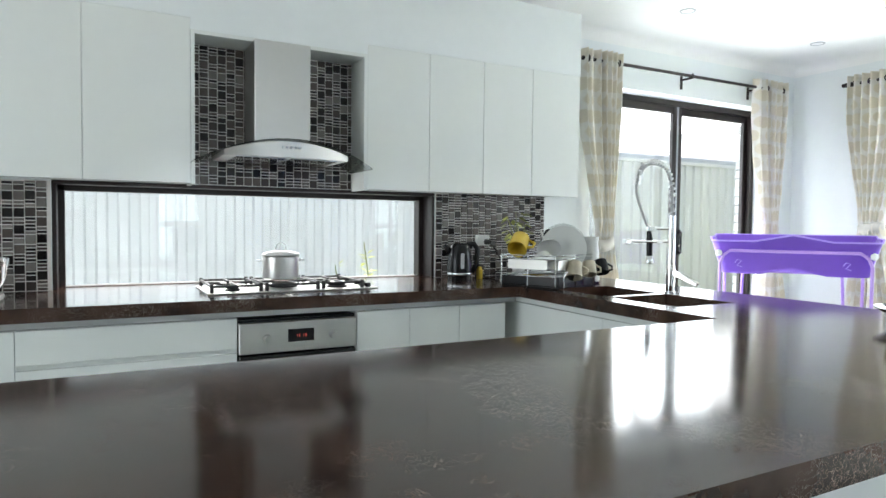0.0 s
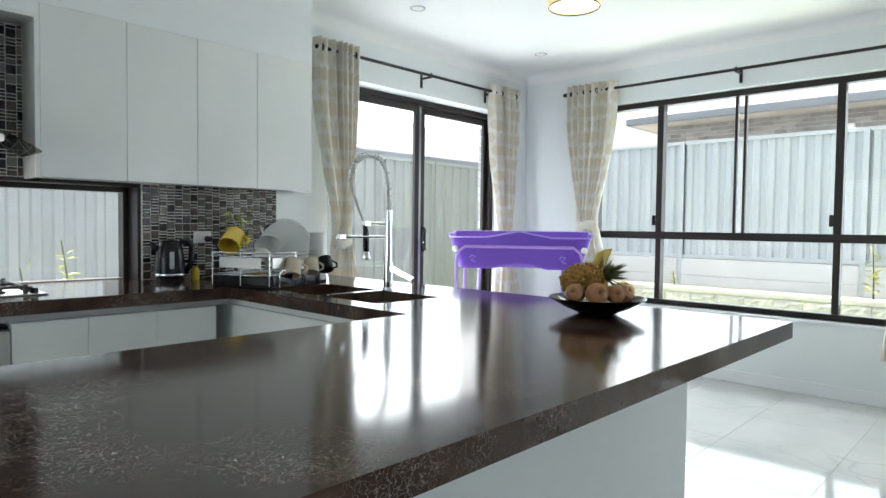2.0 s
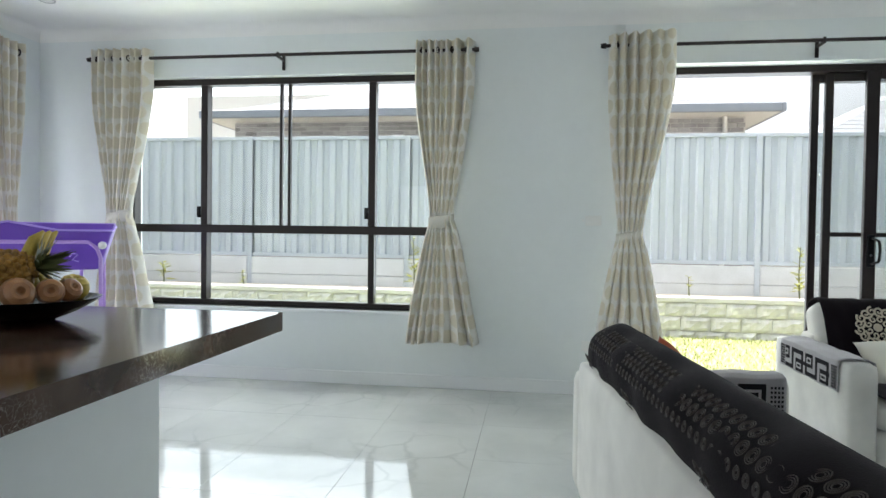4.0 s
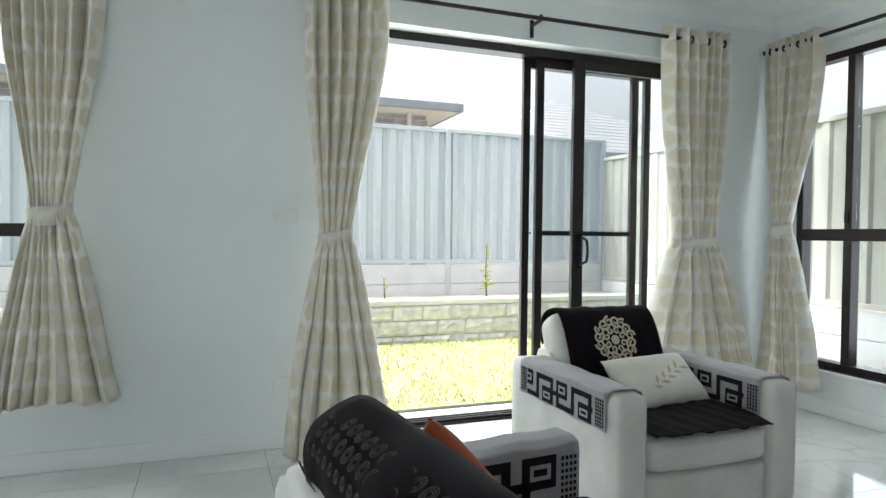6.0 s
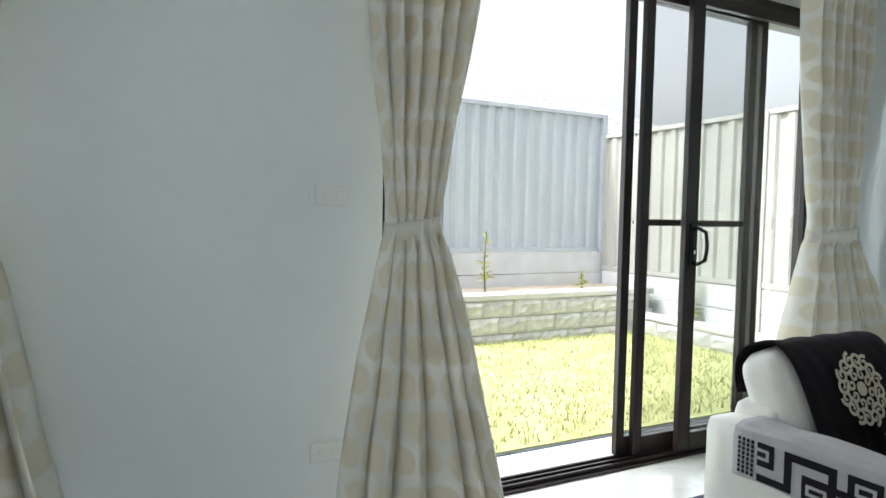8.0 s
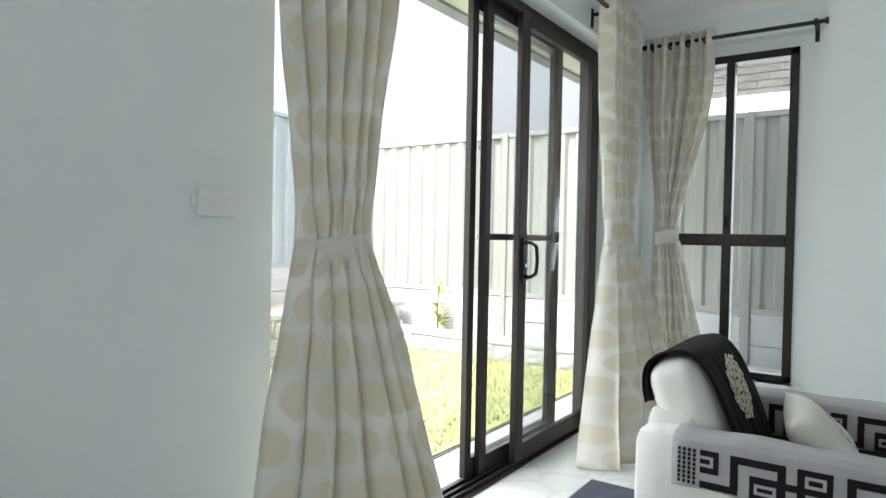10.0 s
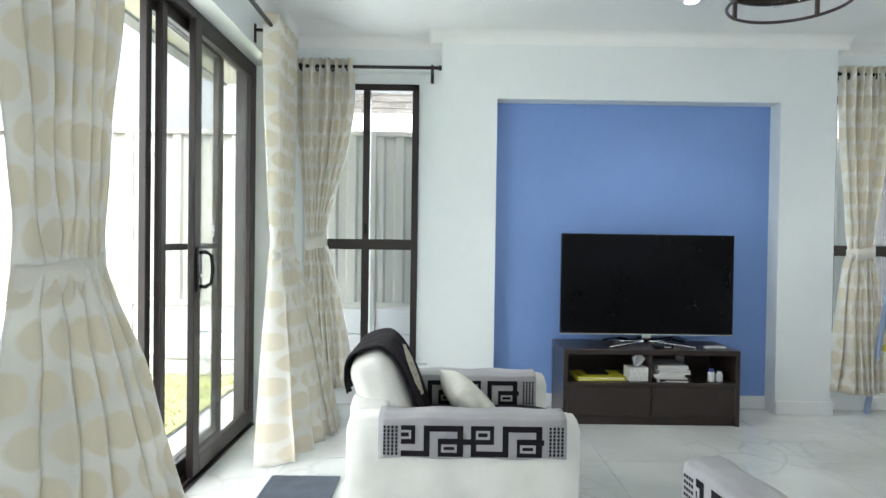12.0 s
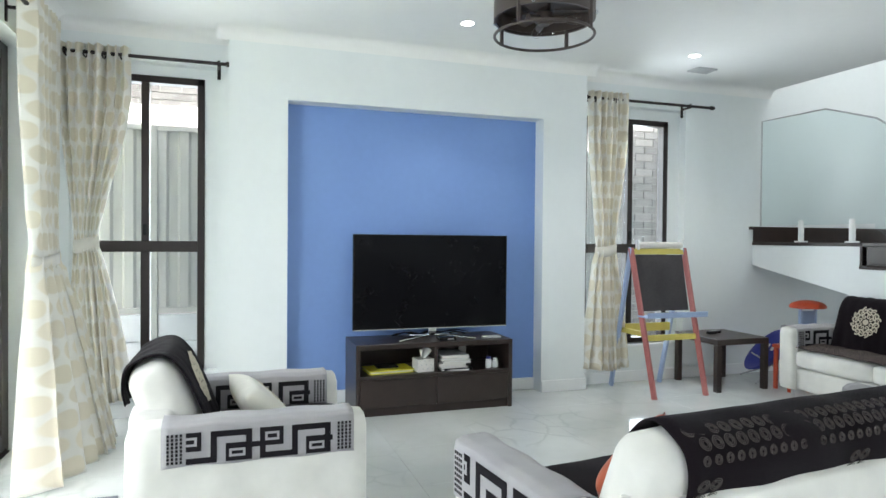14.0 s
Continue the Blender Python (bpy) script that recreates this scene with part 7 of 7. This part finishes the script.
for k in range(10):
    t = r.uniform(0.008, 0.015)
    m = pose(3.245 + r.uniform(-0.02, 0.02), -3.66 + r.uniform(-0.015, 0.015), z, 0, 0, r.uniform(-6, 6))
    b_ = thing("magazine", "white magazine in a stack on the shelf", "magazine", m, group="stack of magazines")
    boxes("paper_block", PAPER, [(-0.105, -0.13, 0.001, 0.105, 0.13, t - 0.001)], b_)
    boxes("cover", WHITEPLASTIC if k % 3 else LOUVREGREY, [(-0.108, -0.132, t - 0.001, 0.108, 0.132, t)], b_)
    z += t + 0.0002
tagged(boxes("tablet", BLACK, [(3.10, -3.60, 0.2955, 3.33, -3.53, 0.312)], bevel=0.004), "black slim device at the shelf front", "device")
for x, mt, mc, hh, lab in ((2.955, CERAMIC, NAVY, 0.085, "small white bottle with a blue cap"), (2.90, WHITEPLASTIC, WHITEPLASTIC, 0.07, "small white jar on the shelf")):
    b_ = thing("bottle", lab, "bottle", pose(x, -3.58, 0.2955))
    bm = bmesh.new()
    lathe(bm, ((0.022, 0), (0.024, 0.004), (0.024, hh * 0.7), (0.016, hh * 0.78), (0.016, hh * 0.8)), seg=20)
    part("body", bm, mt, b_, smooth="auto")
    bm = bmesh.new()
    lathe(bm, ((0.018, hh * 0.8), (0.018, hh), (0.004, hh)), seg=20)
    part("cap", bm, mc, b_, smooth="auto")
tagged(boxes("card", PAPER, [(3.03, -3.90, 0.2955, 3.09, -3.88, 0.44)]), "white card standing at the shelf back", "card")

# door mat
mt = thing("door_mat", "ribbed grey door mat by the sliding door", "door mat", at=(5.54, -1.9, 0))
boxes("backing", MATGREY, [(5.36, -2.50, 0.0008, 5.72, -1.60, 0.006)], mt)
bm = bmesh.new()
for k in range(30):
    box(bm, 5.362 + k * 0.0119, -2.495, 0.006, 5.368 + k * 0.0119, -1.605, 0.011)
tagged(part("ribs", bm, MATGREY, mt), kind="stuff")

# easel
ez = thing("easel", "child's wooden easel with a chalkboard", "easel", at=(1.35, -3.5, 0))
for sx, xx in ((1, 1.60), (-1, 1.095)):
    bm = bmesh.new()
    dx = 0.03 * sx
    b2 = [(xx, -3.355, 0.0), (xx + dx * 1.9, -3.60, 1.22)]
    p, q = Vector(b2[0]), Vector((xx + (0.07 if sx > 0 else 0.045), -3.60, 1.22))
    m = Matrix.Translation((p + q) / 2) @ (q - p).to_track_quat("Z", "Y").to_matrix().to_4x4()
    box(bm, -0.012, -0.022, -(q - p).length / 2, 0.012, 0.022, (q - p).length / 2, 0.002)
    bm.transform(m)
    part("front_leg", bm, REDWOOD, ez, "red painted wooden leg")
    bm = bmesh.new()
    p = Vector((xx + 0.05, -3.90, 0.0))
    m = Matrix.Translation((p + q) / 2) @ (q - p).to_track_quat("Z", "Y").to_matrix().to_4x4()
    box(bm, -0.012, -0.022, -(q - p).length / 2, 0.012, 0.022, (q - p).length / 2, 0.002)
    bm.transform(m)
    part("back_leg", bm, PALEBLUE, ez, "pale blue painted wooden leg")


def easel_board(name, mat, z0, z1, x0, x1, off, label, t=0.008):
    bm = bmesh.new()
    y = lambda z: -3.355 - 0.245 * z / 1.22 + off
    vs = []
    for x in (x0, x1):
        for z in (z0, z1):
            vs += [bm.verts.new((x, y(z), z)), bm.verts.new((x, y(z) - t, z))]
    bmesh.ops.convex_hull(bm, input=vs)
    return part(name, bm, mat, ez, label)


easel_board("chalkboard", CHALK, 0.70, 1.165, 1.165, 1.645, 0.0, "black chalkboard")
easel_board("top_rail", YELLOW, 1.168, 1.215, 1.15, 1.665, 0.004, "yellow top rail", 0.02)
easel_board("lower_rail", YELLOW, 0.46, 0.505, 1.12, 1.60, 0.004, "yellow lower rail", 0.02)
boxes("tray", PALEBLUE, [(1.08, -3.50, 0.655, 1.67, -3.36, 0.668), (1.08, -3.368, 0.668, 1.67, -3.36, 0.70)], ez, "pale blue tray", bevel=0.002)
for k, c in enumerate((CERAMIC, NAVY, CERAMIC, CERAMIC)):
    boxes("paint_pot", c, [(1.15 + k * 0.115, -3.46, 0.668, 1.25 + k * 0.115, -3.385, 0.690)], ez, bevel=0.003)
boxes("side_shelf", YELLOW, [(1.60, -3.85, 0.49, 1.63, -3.46, 0.53)], ez, "yellow side rail")
boxes("back_panel", YELLOW, [(1.18, -3.73, 0.50, 1.63, -3.715, 0.57)], ez, "yellow-edged rear panel")
bm = bmesh.new()
tube(bm, (1.17, -3.60, 1.245), (1.60, -3.60, 1.245), 0.028, seg=20)
pr = part("paper_roll", bm, PAPER, ez, "roll of white paper", smooth="auto")
for x in (1.16, 1.595):
    boxes("roll_holder", WHITEPLASTIC, [(x, -3.62, 1.205, x + 0.02, -3.58, 1.29)], ez, bevel=0.003)

# side table with a remote, and children's things under the stairs
tbm = pose(0.67, -3.67, 0)
tbl = thing("side_table", "small square black-brown side table", "side table", tbm)
boxes("tabletop", DARKWOOD, [(-0.275, -0.275, 0.40, 0.275, 0.275, 0.45)], tbl, bevel=0.003)
for x in (-0.275, 0.225):
    for y in (-0.275, 0.225):
        boxes("leg", DARKWOOD, [(x + 0.001, y + 0.001, 0, x + 0.049, y + 0.049, 0.40)], tbl, bevel=0.002)
rm = thing("remote_control", "black remote control on the side table", "remote control", pose(0.70, -3.72, 0.45, 0, 0, 20))
boxes("case", BLACK, [(-0.09, -0.025, 0.0, 0.09, 0.025, 0.025)], rm, bevel=0.006)
bm = bmesh.new()
for i in range(6):
    for j in range(3):
        box(bm, -0.07 + i * 0.02, -0.015 + j * 0.012, 0.0245, -0.06 + i * 0.02, -0.008 + j * 0.012, 0.027)
part("buttons", bm, LOUVREGREY, rm)
kc = thing("childs_chair", "blue round folding child's chair", "child's chair", pose(0.10, -3.66, 0, 0, 0, 65))
bm = bmesh.new()
grid(bm, lambda u, v: Vector((0.25 * (0.05 + 0.95 * v) * math.cos(2 * math.pi * u), 0.25 * (0.05 + 0.95 * v) * math.sin(2 * math.pi * u), 0.13 * v * v)), 32, 8)
bm.transform(pose(0, 0.05, 0.20, 48))
st_ = part("seat", bm, NAVY, kc, "blue printed cloth seat", smooth=True)
st_.modifiers.new("thickness", "SOLIDIFY").thickness = 0.012
for x in (-0.06, 0.06):
    bm = bmesh.new()
    bmesh.ops.create_uvsphere(bm, u_segments=14, v_segments=8, radius=0.032, matrix=pose(x, -0.005, 0.31, 48) @ Matrix.Diagonal((1, 1, 0.25, 1)))
    part("print_spot", bm, CERAMIC, kc, "white printed spot", smooth=True)
for a, b in (((-0.2, -0.2, 0.008), (0.2, 0.2, 0.28)), ((0.2, -0.2, 0.008), (-0.2, 0.2, 0.28)), ((-0.2, 0.22, 0.008), (0.2, -0.1, 0.22)), ((0.2, 0.22, 0.008), (-0.2, -0.1, 0.22))):
    bm = bmesh.new()
    pipe(bm, [a, b], 0.008, 8)
    part("frame_bar", bm, LOUVREGREY, kc)
ty = thing("toy_stand", "child's toy with a red canopy on blue posts", "toy", pose(-0.10, -3.45, 0))
for x in (-0.09, 0.09):
    bm = bmesh.new()
    tube(bm, (x, 0, 0.0), (x, 0, 0.70), 0.014)
    part("post", bm, PALEBLUE, ty)
bm = bmesh.new()
bmesh.ops.create_uvsphere(bm, u_segments=24, v_segments=12, radius=0.17, matrix=pose(0, 0, 0.70) @ Matrix.Diagonal((1, 0.8, 0.35, 1)))
bmesh.ops.bisect_plane(bm, geom=bm.verts[:] + bm.edges[:] + bm.faces[:], plane_co=(0, 0, 0.69), plane_no=(0, 0, -1), clear_outer=True)
part("canopy", bm, REDPLASTIC, ty, "red plastic canopy", smooth=True)
boxes("panel", PALEBLUE, [(-0.076, -0.01, 0.45, 0.076, 0.01, 0.66)], ty, "blue panel", bevel=0.004)
boxes("base", REDPLASTIC, [(-0.14, -0.12, 0.0, 0.14, 0.12, 0.03)], ty, bevel=0.006)
st2 = thing("stool", "small red child's stool behind the sofa", "stool", pose(0.22, -3.32, 0))
boxes("seat", REDPLASTIC, [(-0.12, -0.10, 0.36, 0.12, 0.10, 0.39)], st2, bevel=0.006)
for x in (-0.11, 0.08):
    for y in (-0.09, 0.06):
        boxes("leg", REDPLASTIC, [(x, y, 0, x + 0.03, y + 0.03, 0.36)], st2, bevel=0.003)

# stairs: dark treads, white string, glass balustrade on short posts
str_ = thing("staircase", "white staircase with dark treads and a glass balustrade", "staircase", at=(-0.5, -3.0, 0))
tagged(str_, kind="structure")
RISE, GO = 0.183, 0.26
LAND = 1.28


def prism(name, pts, x0, x1, mat, parent, label=""):
    """A shape drawn in y and z, as thick as x0 to x1."""
    bm = bmesh.new()
    a, b = [bm.verts.new((x0, y, z)) for y, z in pts], [bm.verts.new((x1, y, z)) for y, z in pts]
    bm.faces.new(a)
    bm.faces.new(b[::-1])
    n = len(pts)
    for k in range(n):
        bm.faces.new((a[k], b[k], b[(k + 1) % n], a[(k + 1) % n]))
    return part(name, bm, mat, parent, label)


up = [(S, LAND - 0.03), (-2.86, LAND - 0.03)]
for k in range(1, 7):
    y = -2.86 + (k - 1) * GO
    up += [(y, LAND - 0.03 - RISE * k), (y + GO, LAND - 0.03 - RISE * k)]
prism("string", [(S, 1.055), (-2.95, 0.845), (-1.70, 0.0), (up[-1][0], 0.0)] + up[::-1], -0.05, 0.0, WALL, str_, "white plaster string")
prism("soffit", [(S, 1.045), (-2.95, 0.835), (-1.72, 0.0), (-1.64, 0.0), (-2.92, 0.875), (S, 1.085)], -1.05, -0.052, WALL, str_, "white sloping soffit")
boxes("landing", DARKWOOD, [(-2.2, S + 0.002, LAND - 0.03, 0.012, -2.85, LAND)], str_, "dark stained landing", bevel=0.003)
boxes("landing_body", WALL, [(-2.2, S + 0.002, 1.09, -0.055, -2.88, LAND - 0.03)], str_)
boxes("landing_skirting", DARKWOOD, [(-2.2, S + 0.001, LAND, 0.0, S + 0.018, LAND + 0.15), (-0.0, S + 0.001, LAND + 0.12, 0.05, S + 0.018, LAND + 0.15)], str_, "dark skirting along the landing")
for k in range(1, 7):
    y = -2.86 + (k - 1) * GO
    z = LAND - RISE * k
    boxes("tread", DARKWOOD, [(-1.05, y - 0.02, z - 0.03, 0.012, y + GO + 0.015, z)], str_, bevel=0.003)
    boxes("riser", DARKWOOD, [(-1.05, y - 0.018, z, 0.004, y + 0.0, z + RISE - 0.031)], str_)
for k in range(8):
    y = -2.86 + k * GO
    z = LAND + RISE * (k + 1)
    boxes("tread", DARKWOOD, [(-2.2, y, z - 0.03, -1.14, y + GO + 0.02, z)], str_, bevel=0.003)
    boxes("riser", DARKWOOD, [(-2.2, y, z - RISE, -1.14, y + 0.018, z - 0.031)], str_)
prism("upper_string", [(-2.88, LAND + 0.002), (-2.88, LAND + 0.30), (-0.72, LAND + 0.30 + 8 * RISE), (-0.72, LAND - 0.12 + 8 * RISE), (-2.5, LAND + 0.002)], -1.13, -1.085, WALL, str_, "white upper string")
gp = prism("glass_panel", [(-3.955, 1.435), (-2.80, 1.435), (-2.80, 2.28), (-3.257, 2.44), (-3.955, 2.45)], -0.056, -0.044, SHADEDGLASS, str_, "clear glass balustrade panel")
gp2 = prism("glass_panel", [(-2.79, 1.40), (-2.79, 2.27), (-1.4, 1.30), (-1.4, 0.42)], -0.056, -0.044, SHADEDGLASS, str_, "clear glass balustrade panel")
for g_ in (gp, gp2):
    g_.visible_shadow = False
bm = bmesh.new()
pipe(bm, [(-0.05, -3.955, 1.435), (-0.05, -3.955, 2.45), (-0.05, -3.257, 2.44), (-0.05, -2.80, 2.28), (-0.05, -1.4, 1.31)], 0.008, 8)
part("glass_edge", bm, LOUVREGREY, str_, "grey polished glass edge")
for y in (-3.49, -2.99):
    bm = bmesh.new()
    tube(bm, (-0.05, y, LAND + 0.014), (-0.05, y, LAND + 0.20), 0.024, seg=18)
    tube(bm, (-0.05, y, LAND), (-0.05, y, LAND + 0.014), 0.055, seg=22)
    part("spigot", bm, WHITEPLASTIC, str_, "white balustrade spigot", smooth="auto")

# caged ceiling lamp
FX_, FY_, FZ = 3.22, -2.20, 2.395
fl = thing("ceiling_fan_lamp", "brown caged drum ceiling fan lamp with bare bulbs", "ceiling lamp", at=(FX_, FY_, FZ))
bm = bmesh.new()
lathe(bm, ((0.262, 0.085), (0.275, 0.085), (0.275, 0.185), (0.255, 0.185), (0.255, 0.10), (0.262, 0.10)), FX_, FY_, FZ, 48, cap=False)
part("drum_band", bm, FANBROWN, fl, smooth="auto")
bm = bmesh.new()
lathe(bm, ((0.27, 0.18), (0.27, 0.21), (0.20, 0.255), (0.10, 0.275), (0.004, 0.28)), FX_, FY_, FZ, 48)
part("cover", bm, FANBROWN, fl, smooth="auto")
bm = bmesh.new()
pipe(bm, [(FX_ + 0.27 * math.cos(2 * math.pi * k / 48), FY_ + 0.27 * math.sin(2 * math.pi * k / 48), FZ) for k in range(48)], 0.008, 8, closed=True)
part("lower_ring", bm, FANBROWN, fl, smooth=True)
for k in range(4):
    a = 0.6 + k * math.pi / 2
    x, y = FX_ + 0.272 * math.cos(a), FY_ + 0.272 * math.sin(a)
    bm = bmesh.new()
    box(bm, x - 0.009, y - 0.009, FZ - 0.005, x + 0.009, y + 0.009, FZ + 0.19, 0.002)
    part("upright", bm, FANBROWN, fl)
    bm = bmesh.new()
    bmesh.ops.create_uvsphere(bm, u_segments=10, v_segments=6, radius=0.012, matrix=pose(FX_ + 0.278 * math.cos(a + 0.3), FY_ + 0.278 * math.sin(a + 0.3), FZ + 0.10))
    part("rivet", bm, CHROME, fl, smooth=True)
bm = bmesh.new()
lathe(bm, ((0.03, 0.06), (0.05, 0.075), (0.05, 0.12), (0.035, 0.13), (0.035, 0.26)), FX_, FY_, FZ, 24)
hub = part("hub", bm, FANBROWN, fl, smooth="auto")
for k in range(3):
    a = 0.3 + k * 2 * math.pi / 3
    d = Vector((math.cos(a), math.sin(a), -0.1))
    c = Vector((FX_, FY_, FZ + 0.09))
    bm = bmesh.new()
    tube(bm, c + d * 0.04, c + d * 0.12, 0.020, seg=14)
    part("lamp_holder", bm, FANBROWN, hub)
    bm = bmesh.new()
    bmesh.ops.create_uvsphere(bm, u_segments=16, v_segments=10, radius=0.032, matrix=Matrix.Translation(c + d * 0.165) @ d.to_track_quat("Z", "Y").to_matrix().to_4x4() @ Matrix.Diagonal((1, 1, 1.5, 1)))
    part("bulb", bm, CLEAR, hub, "clear glass bulb", smooth=True)
for k in range(3):
    bm = bmesh.new()
    box(bm, 0.05, -0.05, 0, 0.25, 0.05, 0.006, 0.002)
    bm.transform(Matrix.Translation((FX_, FY_, FZ + 0.135)) @ pose(0, 0, 0, 12, 0, 120 * k + 40))
    part("fan_blade", bm, FANBROWN, fl)
bm = bmesh.new()
tube(bm, (FX_, FY_, FZ + 0.28), (FX_, FY_, H), 0.02)
part("stem", bm, FANBROWN, fl)

# downlights, vent, switches
def downlight(x, y, lit):
    d = thing("downlight", "lit white recessed ceiling downlight" if lit else "unlit recessed ceiling downlight with a grey ring", "downlight", pose(x, y, H), group="ceiling downlights")
    bm = bmesh.new()
    lathe(bm, ((0.040, -0.002), (0.052, -0.006), (0.055, -0.003), (0.055, 0.0)), seg=28, cap=False)
    part("ring", bm, LOUVREGREY if not lit else WHITEPLASTIC, d, smooth="auto")
    bm = bmesh.new()
    tube(bm, (0, 0, -0.004), (0, 0, -0.0015), 0.041, seg=24)
    part("lens", bm, LAMPGLASS if lit else WHITEPLASTIC, d)
    if lit:
        lp = new("downlight_beam", bpy.data.lights.new("downlight_beam", "SPOT"))
        lp.data.energy, lp.data.spot_size, lp.data.spot_blend, lp.data.shadow_soft_size, lp.data.color = 14.0, radians(110), 0.6, 0.04, (1.0, 0.96, 0.9)
        lp.matrix_world = pose(x, y, H - 0.02)


for x, y, lit in ((5.32, 3.33, 0), (3.77, 3.30, 0), (3.30, -3.18, 1), (1.32, -3.28, 1), (5.35, 0.9, 0), (3.77, 0.2, 0)):
    downlight(x, y, lit)
vt = thing("ceiling_vent", "grey louvred ceiling vent", "air vent", at=(0.97, -3.60, H))
boxes("frame", LOUVREGREY, [(0.87, -3.67, H - 0.012, 1.07, -3.655, H), (0.87, -3.545, H - 0.012, 1.07, -3.53, H), (0.87, -3.655, H - 0.012, 0.885, -3.545, H), (1.055, -3.655, H - 0.012, 1.07, -3.545, H)], vt)
for k in range(5):
    boxes("slat", LOUVREGREY, [(0.885, -3.648 + k * 0.021, H - 0.010, 1.055, -3.636 + k * 0.021, H - 0.003)], vt)
socket(-0.515, E, 1.275, "E", "white light switch plate by the sliding door", 0.115, 0.072, "light switch", 3, "light_switch")
socket(-0.505, E, 0.36, "E", "white power socket low on the wall", 0.115, 0.072)

# ---- mosaic splashback and floor tiles, piece by piece ----
MOSAIC = [material("mosaic_" + n_, c, r_, vary=0.2, scale=14, rand=0.3, spec=0.3) for n_, c, r_ in (
    ("black", (0.012, 0.010, 0.010), 0.12), ("brown", (0.055, 0.044, 0.04), 0.2), ("grey", (0.17, 0.155, 0.145), 0.25), ("taupe", (0.095, 0.08, 0.072), 0.2))]
PALEGROUT = material("pale_grout", (0.74, 0.72, 0.69), 0.85, vary=0.08, scale=20)
TILE_MESH = {}


def tile_mesh(w_, h_, mat):
    key = (w_, h_, mat.name)
    if key not in TILE_MESH:
        bm = bmesh.new()
        box(bm, 0, -0.005, 0, w_, 0, h_)
        for v in bm.verts:
            if v.co.y < -0.004:
                v.co.x += 0.0012 if v.co.x < w_ / 2 else -0.0012
                v.co.z += 0.0012 if v.co.z < h_ / 2 else -0.0012
        me = bpy.data.meshes.new("tile")
        bm.to_mesh(me)
        bm.free()
        me.materials.append(mat)
        TILE_MESH[key] = me
    return TILE_MESH[key]


rng = random.Random(11)


def mosaic(label, x0, x1, z0, z1, single):
    sp_ = setting(boxes("splashback", PALEGROUT, [(x0, N - 0.008, z0, x1, N - 0.001, z1)]), label, "splashback")
    cw, gap = 0.0485, 0.0042
    verts, faces, mats = [], [], []
    made = 0
    for i in range(int((x1 - x0) / cw + 0.001) + 1):
        x = x0 + gap / 2 + i * cw
        wd = min(cw - gap, x1 - x - gap / 2)
        if wd < 0.012:
            continue
        z = z0 + gap / 2
        sq = rng.random() < 0.5
        while z < z1 - 0.006:
            rows = [0.0455] if sq else rng.choice(([0.0137] * 3, [0.0137] * 2, [0.027, 0.0137]))
            for h_ in rows:
                h_ = min(h_, z1 - z - gap / 2)
                if h_ < 0.005:
                    z = z1
                    break
                mi = rng.choices(range(4), (5, 4, 3, 3))[0]
                if single and wd > 0.044 and made < 300 and h_ in (0.0455, 0.0137, 0.027):
                    o = new("tile", tile_mesh(round(wd, 4), h_, MOSAIC[mi]))
                    o.parent, o.location = sp_, (x, N - 0.008, z)
                    made += 1
                else:
                    k = len(verts)
                    b_ = 0.0012
                    verts += [(x, N - 0.008, z), (x + wd, N - 0.008, z), (x + wd, N - 0.008, z + h_), (x, N - 0.008, z + h_),
                              (x + b_, N - 0.013, z + b_), (x + wd - b_, N - 0.013, z + b_), (x + wd - b_, N - 0.013, z + h_ - b_), (x + b_, N - 0.013, z + h_ - b_)]
                    faces += [(k + 4, k + 5, k + 6, k + 7), (k, k + 1, k + 5, k + 4), (k + 1, k + 2, k + 6, k + 5), (k + 2, k + 3, k + 7, k + 6), (k + 3, k, k + 4, k + 7)]
                    mats += [mi] * 5
                z += h_ + gap
            sq = not sq if rng.random() < 0.85 else sq
    if verts:
        me = bpy.data.meshes.new("small_tiles")
        me.from_pydata(verts, [], faces)
        for m in MOSAIC:
            me.materials.append(m)
        for p, mi in zip(me.polygons, mats):
            p.material_index = mi
        o = tagged(new("small_tiles", me), kind="stuff")
        o.parent = sp_


mosaic("dark mixed glass and stone mosaic splashback by the sink", 2.135, 3.04, 0.90, 1.474, True)
mosaic("dark mixed glass and stone mosaic behind the range hood", 0.585, 1.533, 1.472, 2.25, False)
mosaic("dark mixed glass and stone mosaic splashback by the mixer", -1.70, -0.085, 0.90, 1.462, False)

# floor tiles of 600 mm with fine joints
bm = bmesh.new()
box(bm, 0.001, 0.001, 0, 0.599, 0.599, 0.010)
FT = bpy.data.meshes.new("tile")
bm.to_mesh(FT)
bm.free()
FT.materials.append(FLOOR)
floor_ob = bpy.data.objects["floor"]
count = 0
y = S
j = 0
while y < N + T:
    x = W + 0.3
    while x < E + T - 0.05:
        o = new("tile", FT)
        o.parent, o.location = floor_ob, (x, y, -0.010)
        o.scale = (min(1, (E + T - x) / 0.6), min(1, (N + T - y) / 0.6), 1)
        count += 1
        x += 0.6
    y += 0.6
